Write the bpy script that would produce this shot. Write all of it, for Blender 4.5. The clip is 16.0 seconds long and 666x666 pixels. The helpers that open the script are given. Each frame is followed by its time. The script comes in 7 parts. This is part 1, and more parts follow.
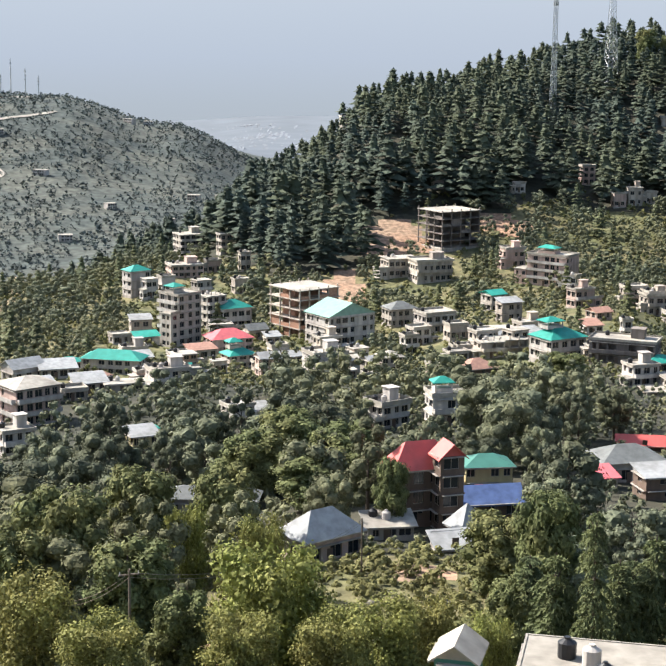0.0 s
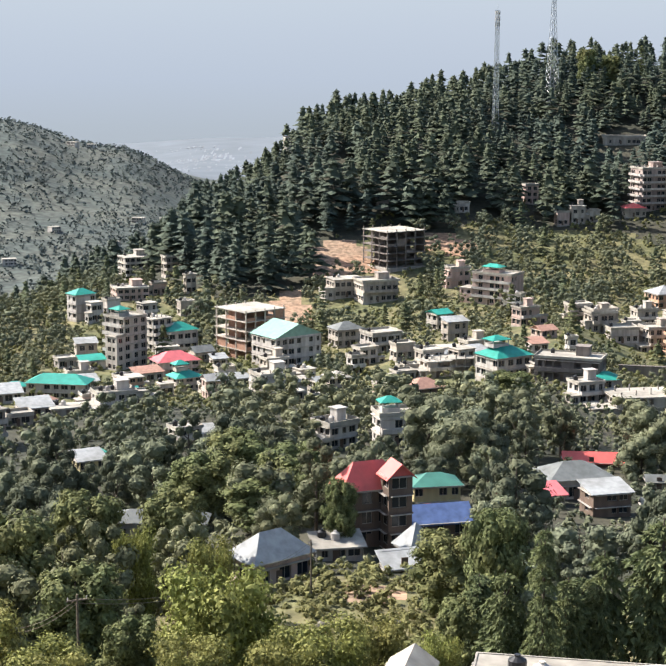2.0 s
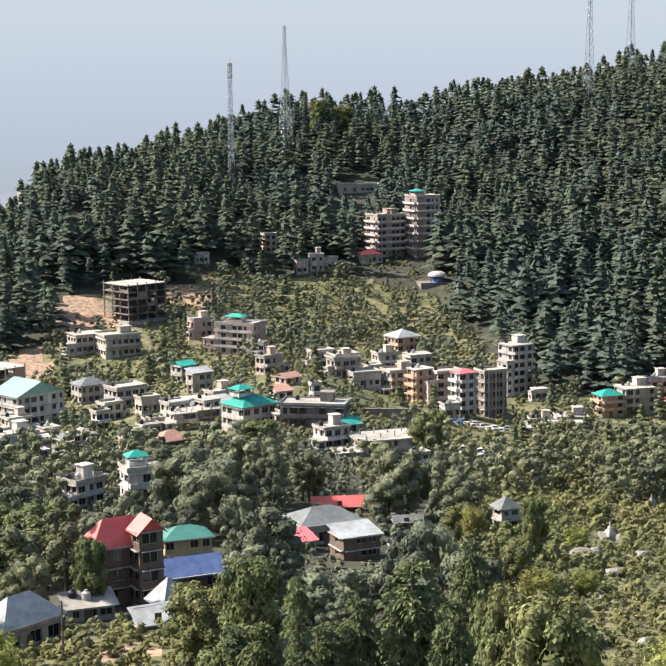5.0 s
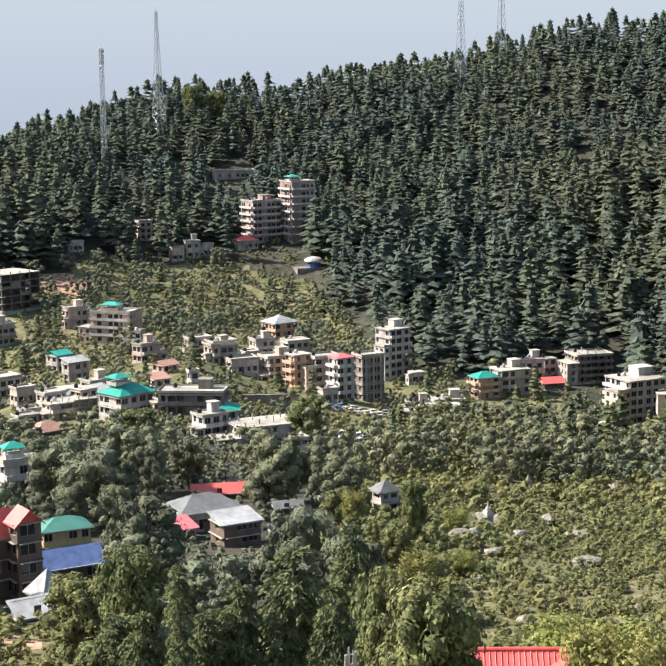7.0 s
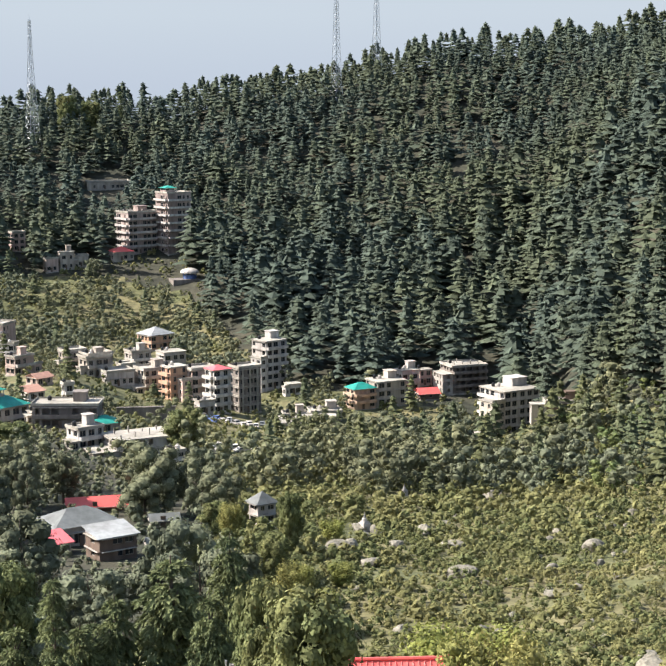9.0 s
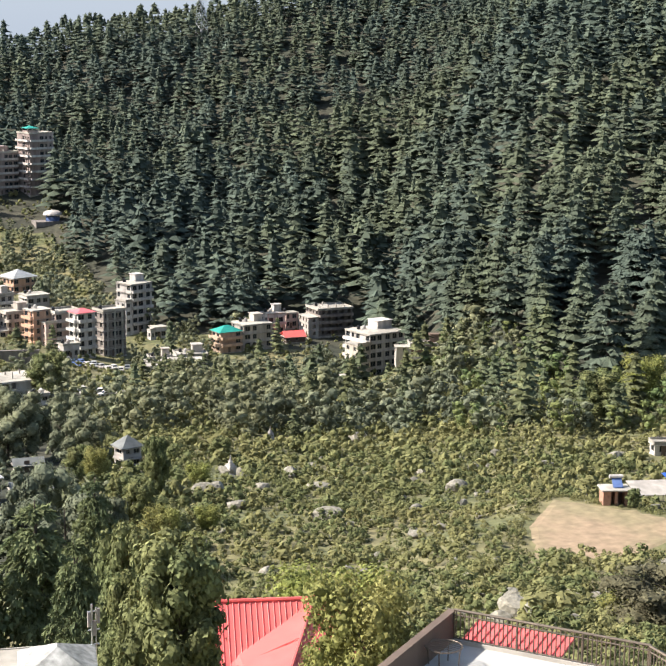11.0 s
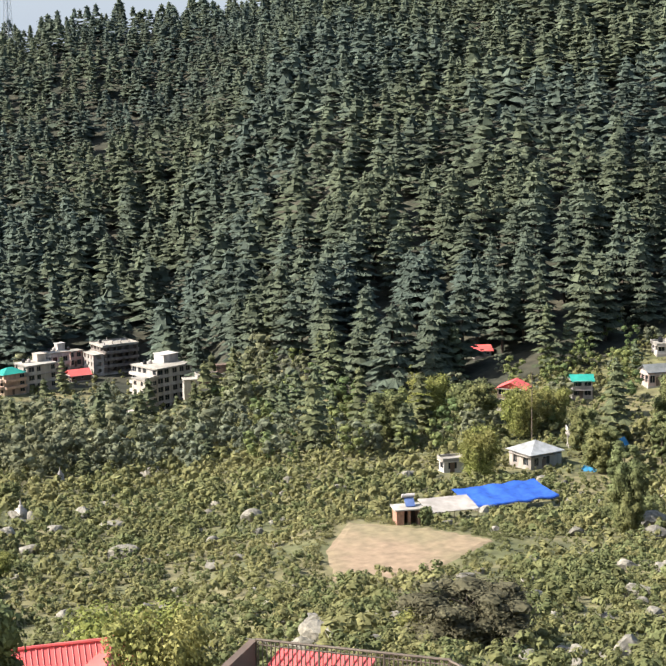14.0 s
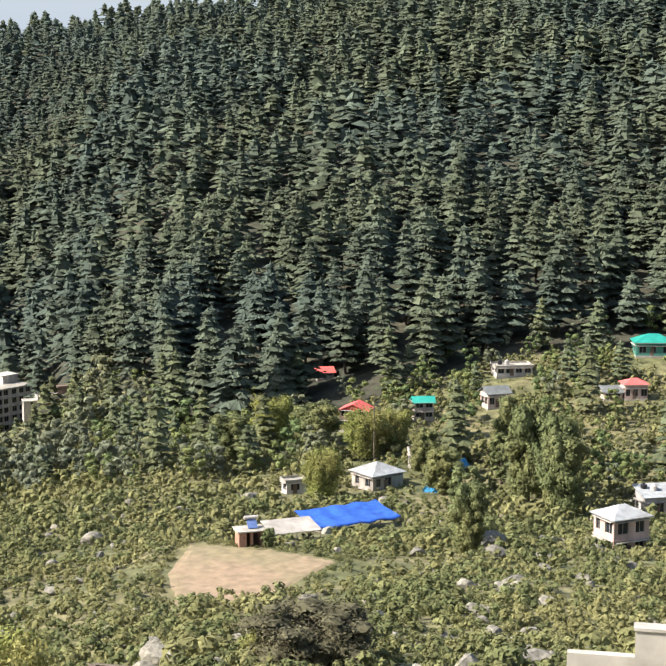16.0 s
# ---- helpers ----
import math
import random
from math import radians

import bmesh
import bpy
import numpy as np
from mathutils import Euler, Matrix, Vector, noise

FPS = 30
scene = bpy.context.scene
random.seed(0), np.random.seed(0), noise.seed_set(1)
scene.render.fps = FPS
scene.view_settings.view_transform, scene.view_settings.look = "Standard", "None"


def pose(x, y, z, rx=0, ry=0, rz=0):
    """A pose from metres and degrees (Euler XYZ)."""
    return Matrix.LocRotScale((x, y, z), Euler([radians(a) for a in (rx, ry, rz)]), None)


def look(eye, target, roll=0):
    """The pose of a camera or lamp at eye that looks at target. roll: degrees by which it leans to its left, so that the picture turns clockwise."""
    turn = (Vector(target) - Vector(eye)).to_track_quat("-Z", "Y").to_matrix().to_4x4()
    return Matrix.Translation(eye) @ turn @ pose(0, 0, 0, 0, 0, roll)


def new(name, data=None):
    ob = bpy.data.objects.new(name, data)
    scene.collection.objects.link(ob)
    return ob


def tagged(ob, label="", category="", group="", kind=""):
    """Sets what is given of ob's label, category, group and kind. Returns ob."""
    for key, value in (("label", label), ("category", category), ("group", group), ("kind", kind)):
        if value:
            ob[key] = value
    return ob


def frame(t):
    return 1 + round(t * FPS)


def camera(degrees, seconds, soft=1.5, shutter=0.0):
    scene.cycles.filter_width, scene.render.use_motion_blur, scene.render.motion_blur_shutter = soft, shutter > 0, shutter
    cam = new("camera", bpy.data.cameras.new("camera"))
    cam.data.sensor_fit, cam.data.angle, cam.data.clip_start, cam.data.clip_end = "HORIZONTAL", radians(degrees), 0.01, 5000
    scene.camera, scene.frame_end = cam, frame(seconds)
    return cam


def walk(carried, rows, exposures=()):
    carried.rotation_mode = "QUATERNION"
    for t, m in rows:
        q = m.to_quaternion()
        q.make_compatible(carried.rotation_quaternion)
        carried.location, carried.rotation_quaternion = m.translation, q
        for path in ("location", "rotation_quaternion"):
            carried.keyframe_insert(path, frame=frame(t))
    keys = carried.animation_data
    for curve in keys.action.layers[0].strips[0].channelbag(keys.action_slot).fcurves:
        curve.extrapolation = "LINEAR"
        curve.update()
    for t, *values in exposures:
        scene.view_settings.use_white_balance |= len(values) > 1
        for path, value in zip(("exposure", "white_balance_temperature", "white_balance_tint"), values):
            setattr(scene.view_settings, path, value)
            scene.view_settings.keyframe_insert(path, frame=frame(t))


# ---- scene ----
# One standing eye on a hillside terrace: the camera only turns.  Rows: seconds, then the three turns of pose().
FOV = 23.72
cam = camera(FOV, 16.0, soft=1.7)
TURNS = [
    (0, 78.999, -0.589, 0.114),
    (0.5, 78.223, -0.261, 0.923),
    (1, 79.009, 0.541, 1.833),
    (1.5, 79.600, 0.272, 0.693),
    (2, 79.769, -0.246, -1.918),
    (2.5, 79.808, -0.318, -4.312),
    (3, 80.150, -0.374, -5.371),
    (3.5, 80.165, -0.240, -5.909),
    (4, 80.255, 0.109, -6.682),
    (4.5, 81.153, 0.398, -9.030),
    (4.7, 81.566, 0.485, -10.095),
    (7, 81.027, 0.729, -15.914),
    (7.5, 80.949, 1.047, -17.457),
    (8, 81.440, 0.462, -18.620),
    (8.2, 81.481, 0.415, -19.087),
    (10.3, 80.542, -0.289, -22.614),
    (10.5, 80.184, -0.342, -23.262),
    (11, 79.370, -0.587, -25.122),
    (11.5, 78.857, -0.496, -25.987),
    (12, 78.474, -0.275, -25.758),
    (12.5, 79.921, 0.233, -26.322),
    (13, 81.346, 0.597, -28.685),
    (13.5, 80.994, 0.898, -30.771),
    (14, 80.443, 1.014, -33.241),
    (14.5, 80.603, 0.296, -35.701),
    (15, 81.491, -0.304, -36.962),
    (15.5, 81.928, -0.576, -37.882),
    (16, 81.180, -0.129, -38.785),
]
walk(cam, [(t, pose(0, 0, 0, rx, ry, rz)) for t, rx, ry, rz in TURNS])

# ---- world, sun, exposure ----
SUN_AZ, SUN_EL = -63.0, 40.0        # degrees clockwise from +y, and above the horizon
world = bpy.data.worlds.new("world")
scene.world = world
world.use_nodes = True
wn = world.node_tree.nodes
sky = wn.new("ShaderNodeTexSky")
sky.sky_type = "NISHITA"
sky.sun_disc = False
sky.sun_elevation = radians(SUN_EL)
sky.sun_rotation = radians(SUN_AZ)
sky.air_density, sky.dust_density = 1.2, 2.0
world.node_tree.links.new(sky.outputs["Color"], wn["Background"].inputs["Color"])
wn["Background"].inputs["Strength"].default_value = 0.10
sun_data = bpy.data.lights.new("sun", "SUN")
sun_data.energy, sun_data.angle, sun_data.color = 5.0, radians(0.6), (1.0, 0.955, 0.885)
sun = new("sun", sun_data)
sun.matrix_world = look((0, 0, 0), (-math.sin(radians(SUN_AZ)) * math.cos(radians(SUN_EL)),
                                    -math.cos(radians(SUN_AZ)) * math.cos(radians(SUN_EL)), -math.sin(radians(SUN_EL))))
sun.location = (-300, 100, 300)
scene.view_settings.exposure = 1.22


# ---- materials ----
def material(name, base, rough=0.8, metal=0.0, var=0.25, size=1.0, bump=0.15, second=None, streak=False, islands=0.0, objects=0.0, translucent=0.0):
    """Base colour broken up at two scales (size in metres), optional second colour, fine relief, and variation per leaf clump or per object."""
    m = bpy.data.materials.new(name)
    m.use_nodes = True
    nt = m.node_tree
    N, L = nt.nodes, nt.links
    bsdf = N["Principled BSDF"]
    geo = N.new("ShaderNodeNewGeometry")
    fine = N.new("ShaderNodeTexNoise")
    fine.inputs["Scale"].default_value = 1.0 / size
    fine.inputs["Detail"].default_value = 4
    broad = N.new("ShaderNodeTexNoise")
    broad.inputs["Scale"].default_value = 0.12 / size
    broad.inputs["Detail"].default_value = 3
    place = geo.outputs["Position"]
    if streak:          # rain stains run downwards
        mp = N.new("ShaderNodeMapping")
        mp.inputs["Scale"].default_value = (1, 1, 0.22)
        L.new(place, mp.inputs["Vector"])
        place = mp.outputs["Vector"]
    for n in (fine, broad):
        L.new(place, n.inputs["Vector"])
    mixc = N.new("ShaderNodeMix")
    mixc.data_type = "RGBA"
    ramp = N.new("ShaderNodeMapRange")
    ramp.inputs["From Min"].default_value, ramp.inputs["From Max"].default_value = 0.42, 0.6
    L.new(broad.outputs["Fac"], ramp.inputs["Value"])
    L.new(ramp.outputs["Result"], mixc.inputs["Factor"])
    mixc.inputs[6].default_value = (*base, 1)
    mixc.inputs[7].default_value = (*(second or [c * (1 - var * 0.6) for c in base]), 1)
    hsv = N.new("ShaderNodeHueSaturation")
    L.new(mixc.outputs[2], hsv.inputs["Color"])
    val = N.new("ShaderNodeMapRange")
    val.inputs["From Min"].default_value, val.inputs["From Max"].default_value = 0.3, 0.7
    val.inputs["To Min"].default_value, val.inputs["To Max"].default_value = 1 - var, 1 + var
    L.new(fine.outputs["Fac"], val.inputs["Value"])
    out = val.outputs["Result"]
    for amount, socket in ((islands, geo.outputs["Random Per Island"]), (objects, None)):
        if not amount:
            continue
        if socket is None:
            socket = N.new("ShaderNodeObjectInfo").outputs["Random"]
        r = N.new("ShaderNodeMapRange")
        r.inputs["To Min"].default_value, r.inputs["To Max"].default_value = 1 - amount, 1 + amount
        L.new(socket, r.inputs["Value"])
        mul = N.new("ShaderNodeMath")
        mul.operation = "MULTIPLY"
        L.new(out, mul.inputs[0])
        L.new(r.outputs["Result"], mul.inputs[1])
        out = mul.outputs[0]
    L.new(out, hsv.inputs["Value"])
    L.new(hsv.outputs["Color"], bsdf.inputs["Base Color"])
    bsdf.inputs["Roughness"].default_value = rough
    bsdf.inputs["Metallic"].default_value = metal
    bsdf.inputs["Specular IOR Level"].default_value = 0.08 if translucent else 0.3
    if bump:
        b = N.new("ShaderNodeBump")
        b.inputs["Strength"].default_value = bump
        b.inputs["Distance"].default_value = 0.3 * size
        L.new(fine.outputs["Fac"], b.inputs["Height"])
        L.new(b.outputs["Normal"], bsdf.inputs["Normal"])
    if translucent:
        tr = N.new("ShaderNodeBsdfTranslucent")
        L.new(hsv.outputs["Color"], tr.inputs["Color"])
        add = N.new("ShaderNodeMixShader")
        add.inputs["Fac"].default_value = translucent
        L.new(bsdf.outputs["BSDF"], add.inputs[1])
        L.new(tr.outputs["BSDF"], add.inputs[2])
        L.new(add.outputs["Shader"], N["Material Output"].inputs["Surface"])
    return m


M = {}
M["soil"] = material("dry_grass_and_soil", (0.150, 0.132, 0.064), 0.95, size=2.4, var=0.45, bump=0.5, second=(0.095, 0.098, 0.042))
M["scrub"] = material("scrub_leaves", (0.182, 0.172, 0.074), 0.85, size=3.0, var=0.32, bump=0, islands=0.16, second=(0.138, 0.142, 0.060), translucent=0.15)
M["cedar"] = material("cedar_needles", (0.062, 0.079, 0.062), 0.75, size=11.0, var=0.3, bump=0, islands=0.28, second=(0.078, 0.090, 0.056), translucent=0.10)
M["oak"] = material("oak_leaves", (0.106, 0.116, 0.076), 0.75, size=6.0, var=0.42, bump=0, islands=0.24, second=(0.136, 0.136, 0.076), translucent=0.05, objects=0.32)
M["bright"] = material("light_leaves", (0.195, 0.21, 0.06), 0.65, size=2.5, var=0.25, bump=0, islands=0.35, second=(0.215, 0.20, 0.07), translucent=0.18)
M["dim"] = material("grey_green_thorn_leaves", (0.092, 0.084, 0.050), 0.8, size=2.0, var=0.25, bump=0, islands=0.4, translucent=0.12)
# aerial haze mixed into the leaf colour: paler and bluer than near scrub
M["far_leaf"] = material("haze_tinted_scrub", (0.094, 0.112, 0.104), 0.95, size=40.0, var=0.3, bump=0, islands=0.15)
M["bark"] = material("bark", (0.09, 0.07, 0.055), 0.95, size=0.3, var=0.3, bump=0.4)
M["rock"] = material("grey_boulder", (0.215, 0.195, 0.155), 0.9, size=0.5, var=0.4, bump=0.8, second=(0.14, 0.128, 0.105), objects=0.3)
M["sand"] = material("bare_sandy_earth", (0.25, 0.178, 0.115), 0.95, size=1.5, var=0.24, bump=0.25, second=(0.205, 0.165, 0.095))
M["red_earth"] = material("cut_red_earth", (0.30, 0.185, 0.12), 0.95, size=2.0, var=0.45, bump=0.9, second=(0.27, 0.185, 0.125))
M["white"] = material("white_painted_plaster", (0.46, 0.425, 0.39), 0.8, size=1.4, streak=True, var=0.28, bump=0.05, second=(0.35, 0.315, 0.29))
M["cream"] = material("cream_plaster", (0.41, 0.355, 0.30), 0.85, size=1.4, streak=True, var=0.3, bump=0.05, second=(0.29, 0.25, 0.215))
M["pink"] = material("faded_pink_plaster", (0.46, 0.33, 0.285), 0.85, size=1.4, streak=True, var=0.24, bump=0.05, second=(0.37, 0.28, 0.24))
M["orange"] = material("orange_plaster", (0.47, 0.28, 0.19), 0.85, size=1.4, streak=True, var=0.24, bump=0.05, second=(0.42, 0.30, 0.22))
M["yellow"] = material("yellow_plaster", (0.45, 0.37, 0.20), 0.85, size=1.4, streak=True, var=0.24, bump=0.05)
M["concrete"] = material("raw_concrete", (0.37, 0.335, 0.295), 0.9, size=1.4, streak=True, var=0.24, bump=0.1, second=(0.28, 0.25, 0.22))
M["dark_concrete"] = material("stained_concrete", (0.20, 0.17, 0.15), 0.9, size=1.4, streak=True, var=0.24, bump=0.1, second=(0.14, 0.12, 0.11))
M["brown_wall"] = material("brown_clad_wall", (0.135, 0.095, 0.073), 0.85, size=1.4, streak=True, var=0.24, bump=0.1)
M["brick"] = material("bare_brick_infill", (0.34, 0.19, 0.13), 0.9, size=0.4, var=0.2, bump=0.2)
M["slab"] = material("pale_roof_screed", (0.38, 0.345, 0.295), 0.9, size=1.2, var=0.22, bump=0.1, second=(0.26, 0.235, 0.20))
M["teal_roof"] = material("teal_sheet_roof", (0.02, 0.235, 0.185), 0.5, size=1.5, var=0.15, bump=0.05, second=(0.03, 0.28, 0.22))
M["green_roof"] = material("pale_green_sheet_roof", (0.22, 0.37, 0.31), 0.5, size=1.5, var=0.12, bump=0.05)
M["dark_green_roof"] = material("dull_green_sheet_roof", (0.06, 0.19, 0.15), 0.55, size=1.5, var=0.12, bump=0.05)
M["red_roof"] = material("red_painted_sheet_roof", (0.66, 0.115, 0.105), 0.5, size=1.5, var=0.12, bump=0.03, second=(0.58, 0.12, 0.105))
M["pink_roof"] = material("pinkish_red_sheet_roof", (0.60, 0.14, 0.15), 0.55, size=1.5, var=0.12, bump=0.05)
M["brown_roof"] = material("rusty_brown_sheet_roof", (0.36, 0.20, 0.15), 0.8, size=1.0, var=0.2, bump=0.1)
M["grey_roof"] = material("weathered_grey_sheet_roof", (0.165, 0.172, 0.168), 0.85, size=1.2, var=0.2, bump=0.08, second=(0.13, 0.135, 0.13))
M["tin_roof"] = material("pale_tin_sheet_roof", (0.31, 0.315, 0.315), 0.85, size=1.2, var=0.22, bump=0.05, second=(0.24, 0.24, 0.235))
M["blue_roof"] = material("blue_tarpaulin_sheet", (0.03, 0.10, 0.42), 0.55, size=1.1, var=0.28, bump=0.3)
M["slate_blue"] = material("faded_blue_sheet_roof", (0.095, 0.145, 0.30), 0.7, size=1.2, var=0.25, bump=0.05, second=(0.07, 0.11, 0.25))
M["glass"] = material("dark_window_glass", (0.02, 0.024, 0.03), 0.12, size=1.0, var=0.1, bump=0)
M["frame"] = material("window_frame_paint", (0.32, 0.28, 0.24), 0.6, size=0.5, var=0.1, bump=0)
M["steel"] = material("galvanised_steel", (0.45, 0.46, 0.47), 0.45, metal=0.7, size=0.5, var=0.1, bump=0)
M["dark_steel"] = material("dark_painted_steel", (0.13, 0.10, 0.075), 0.5, metal=0.3, size=0.3, var=0.15, bump=0)
M["hotel_wall"] = material("unfinished_pinkish_wall", (0.33, 0.262, 0.235), 0.9, size=1.6, streak=True, var=0.3, bump=0.08, second=(0.23, 0.175, 0.158))
M["near_leaf"] = material("deep_green_leaves", (0.114, 0.130, 0.056), 0.75, size=1.6, var=0.38, bump=0, islands=0.35, second=(0.148, 0.147, 0.060), translucent=0.10)
M["terrace_floor"] = material("pale_painted_floor", (0.40, 0.385, 0.36), 0.85, size=0.9, var=0.14, bump=0.05, second=(0.39, 0.375, 0.35))
M["young"] = material("young_cedar_needles", (0.085, 0.100, 0.056), 0.75, size=6.0, var=0.3, bump=0, islands=0.28, second=(0.10, 0.105, 0.05), translucent=0.12)
M["dark_scrub"] = material("dark_thorn_leaves", (0.13, 0.142, 0.06), 0.8, size=2.5, var=0.3, bump=0, islands=0.2, translucent=0.12)
M["tank"] = material("black_plastic_tank", (0.02, 0.02, 0.022), 0.4, size=0.5, var=0.1, bump=0)
M["wood"] = material("weathered_timber_pole", (0.14, 0.11, 0.085), 0.9, size=0.4, var=0.2, bump=0.2)
M["stone_roof"] = material("lichen_stained_stone_roof", (0.34, 0.33, 0.31), 0.9, size=0.35, var=0.4, bump=0.4, second=(0.2, 0.2, 0.185))
M["rust"] = material("rusty_corrugated_sheet", (0.20, 0.13, 0.09), 0.7, size=0.8, var=0.35, bump=0.1, second=(0.17, 0.19, 0.18))
M["cedar_near"] = material("sunlit_cedar_needles", (0.145, 0.160, 0.072), 0.75, size=1.2, var=0.3, bump=0, islands=0.4, second=(0.104, 0.124, 0.060), translucent=0.15)
# woodland floor, its colour darkened to give the shade between the trees
M["shade_litter"] = material("shade_darkened_litter", (0.032, 0.034, 0.022), 0.95, size=3.0, var=0.4, bump=0.3, second=(0.05, 0.046, 0.03))
# far town walls, with the blue-grey veil of distance in their colour
M["haze_town"] = material("haze_tinted_plaster", (0.165, 0.18, 0.20), 0.9, size=20.0, var=0.2, bump=0, islands=0.25)
M["blue_tent"] = material("turquoise_blue_tarpaulin", (0.05, 0.26, 0.50), 0.5, size=0.8, var=0.2, bump=0.1)
M["mid_leaf"] = material("fresh_green_leaves", (0.15, 0.165, 0.06), 0.65, size=3.0, var=0.2, bump=0, islands=0.4, second=(0.10, 0.135, 0.055), translucent=0.2)

# ---- the ground: one sheet, laid out by heights along bearings from the eye ----
REACH = np.array([0, 25, 60, 130, 200, 300, 400, 520, 680, 850, 1050, 1300, 1800, 2400, 3000, 4900], float)
STATIONS = {}


def station(bearing, *heights):
    STATIONS[bearing] = np.array((-1.7, *heights, -230.0, -230.0))


station(-180, 4, 18, 45, 70, 95, 110, 120, 120, 100, 60, 0, -150, -200)
station(-100, -10, -22, -40, -55, -70, -85, -100, -120, -150, -180, -200, -215, -225)
station(-40, -13, -28, -52, -72, -88, -98, -110, -130, -165, -205, -215, -190, -110)
station(-14, -13, -28, -54, -72, -86, -95, -106, -120, -162, -212, -232, -190, -98)
station(-10, -13, -28, -55, -71, -84, -94, -106, -115, -145, -195, -225, -188, -108)
station(-6, -13, -28, -55, -70, -82, -93, -106, -104, -128, -165, -205, -198, -150)
station(-2, -13, -28, -55, -68, -79, -92, -105, -100, -88, -110, -160, -215, -215)
station(2, -13, -28, -55, -66, -77, -90, -104, -98, -52, -60, -120, -230, -230)
station(6, -13, -28, -55, -66, -78, -89, -99, -98, -56, -38, -90, -230, -230)
station(10, -13, -28, -55, -66, -78, -87, -95, -100, -66, -17, -60, -230, -230)
station(14, -13, -28, -54, -66, -79, -90, -103, -104, -66, -18, -50, -200, -230)
station(18, -13, -28, -54, -65, -80, -93, -108, -96, -60.2, -3, -27, -160, -220)
station(26, -13, -28, -50, -65, -83, -97, -111, -92, -39.6, 19, 4, -120, -200)
station(34, -13, -26, -46, -62, -79, -82, -58, -20, 15, 35, 25, -60, -200)
station(42, -13, -26, -46, -62, -78, -73, -45, -8, 33.6, 62, 56, -30, -200)
station(52, -13, -26, -46, -62, -78, -72, -42, 0, 45.6, 84, 86, 0, -200)
station(100, -10, -20, -36, -48, -55, -45, -15, 20, 60, 100, 110, 0, -200)
BEARINGS = sorted(STATIONS)


def tangents(z):
    t = np.gradient(z, REACH)
    return t


SLOPES = {b: tangents(z) for b, z in STATIONS.items()}


def profile(b, r):
    z, s = STATIONS[b], SLOPES[b]
    i = np.clip(np.searchsorted(REACH, r, side="right") - 1, 0, len(REACH) - 2)
    h = REACH[i + 1] - REACH[i]
    u = np.clip((r - REACH[i]) / h, 0, 1)
    return ((1 + 2 * u) * (1 - u) ** 2 * z[i] + u * (1 - u) ** 2 * h * s[i] + u * u * (3 - 2 * u) * z[i + 1] + u * u * (u - 1) * h * s[i + 1])


def waves(x, y):
    """Gentle hummocks at three sizes."""
    w = np.sin(x / 41 + 1.3 * np.sin(y / 57)) * np.cos(y / 47 + 1.1 * np.sin(x / 63)) * 1.5
    w = w + np.sin(x / 13.1 + 2 * np.sin(y / 17)) * np.cos(y / 11.7 + np.sin(x / 19)) * 0.45
    return w


# the levelled earth field: corners of its outline
FIELD = [(112.9, 170.7), (103.2, 161.6), (95.9, 147.8), (99.1, 145.4), (104.4, 146.2), (111.0, 147.4), (123.6, 152.4), (122.1, 156.6), (119.8, 161.9)]
FIELD_LEVEL = -60.0


def edge_of_field(x, y):
    """Metres outside the field's outline (0 inside)."""
    x, y = np.asarray(x, float), np.asarray(y, float)
    best = np.full(x.shape, 1e9)
    inside = np.zeros(x.shape, bool)
    for (ax, ay), (bx, by) in zip(FIELD, FIELD[1:] + FIELD[:1]):
        ex, ey = bx - ax, by - ay
        u = np.clip(((x - ax) * ex + (y - ay) * ey) / (ex * ex + ey * ey), 0, 1)
        best = np.minimum(best, np.hypot(x - ax - u * ex, y - ay - u * ey))
        cross = (ay > y) != (by > y)
        with np.errstate(divide="ignore", invalid="ignore"):
            inside ^= cross & (x < (bx - ax) * (y - ay) / (by - ay + 1e-12) + ax)
    return np.where(inside, 0.0, best)


def ground_z(x, y):
    x, y = np.asarray(x, float), np.asarray(y, float)
    r = np.hypot(x, y)
    az = np.degrees(np.arctan2(x, y))
    out = np.zeros_like(r)
    for k, b in enumerate(BEARINGS):
        nb = BEARINGS[(k + 1) % len(BEARINGS)]
        width = (nb - b) % 360
        u = ((az - b) % 360) / width
        m = (u >= 0) & (u < 1)
        w = u * u * (3 - 2 * u)
        out = np.where(m, profile(b, r) * (1 - w) + profile(nb, r) * w, out)
    pad = np.clip(1 - edge_of_field(x, y) / 14.0, 0, 1)
    out = out + (FIELD_LEVEL - out) * pad * pad * (3 - 2 * pad)
    fade = (1 - pad) * np.clip((r - 40) / 80, 0, 1) * np.clip((2600 - r) / 400, 0, 1)
    return out + waves(x, y) * fade


def gz(x, y):
    return float(ground_z(np.array([x]), np.array([y]))[0])


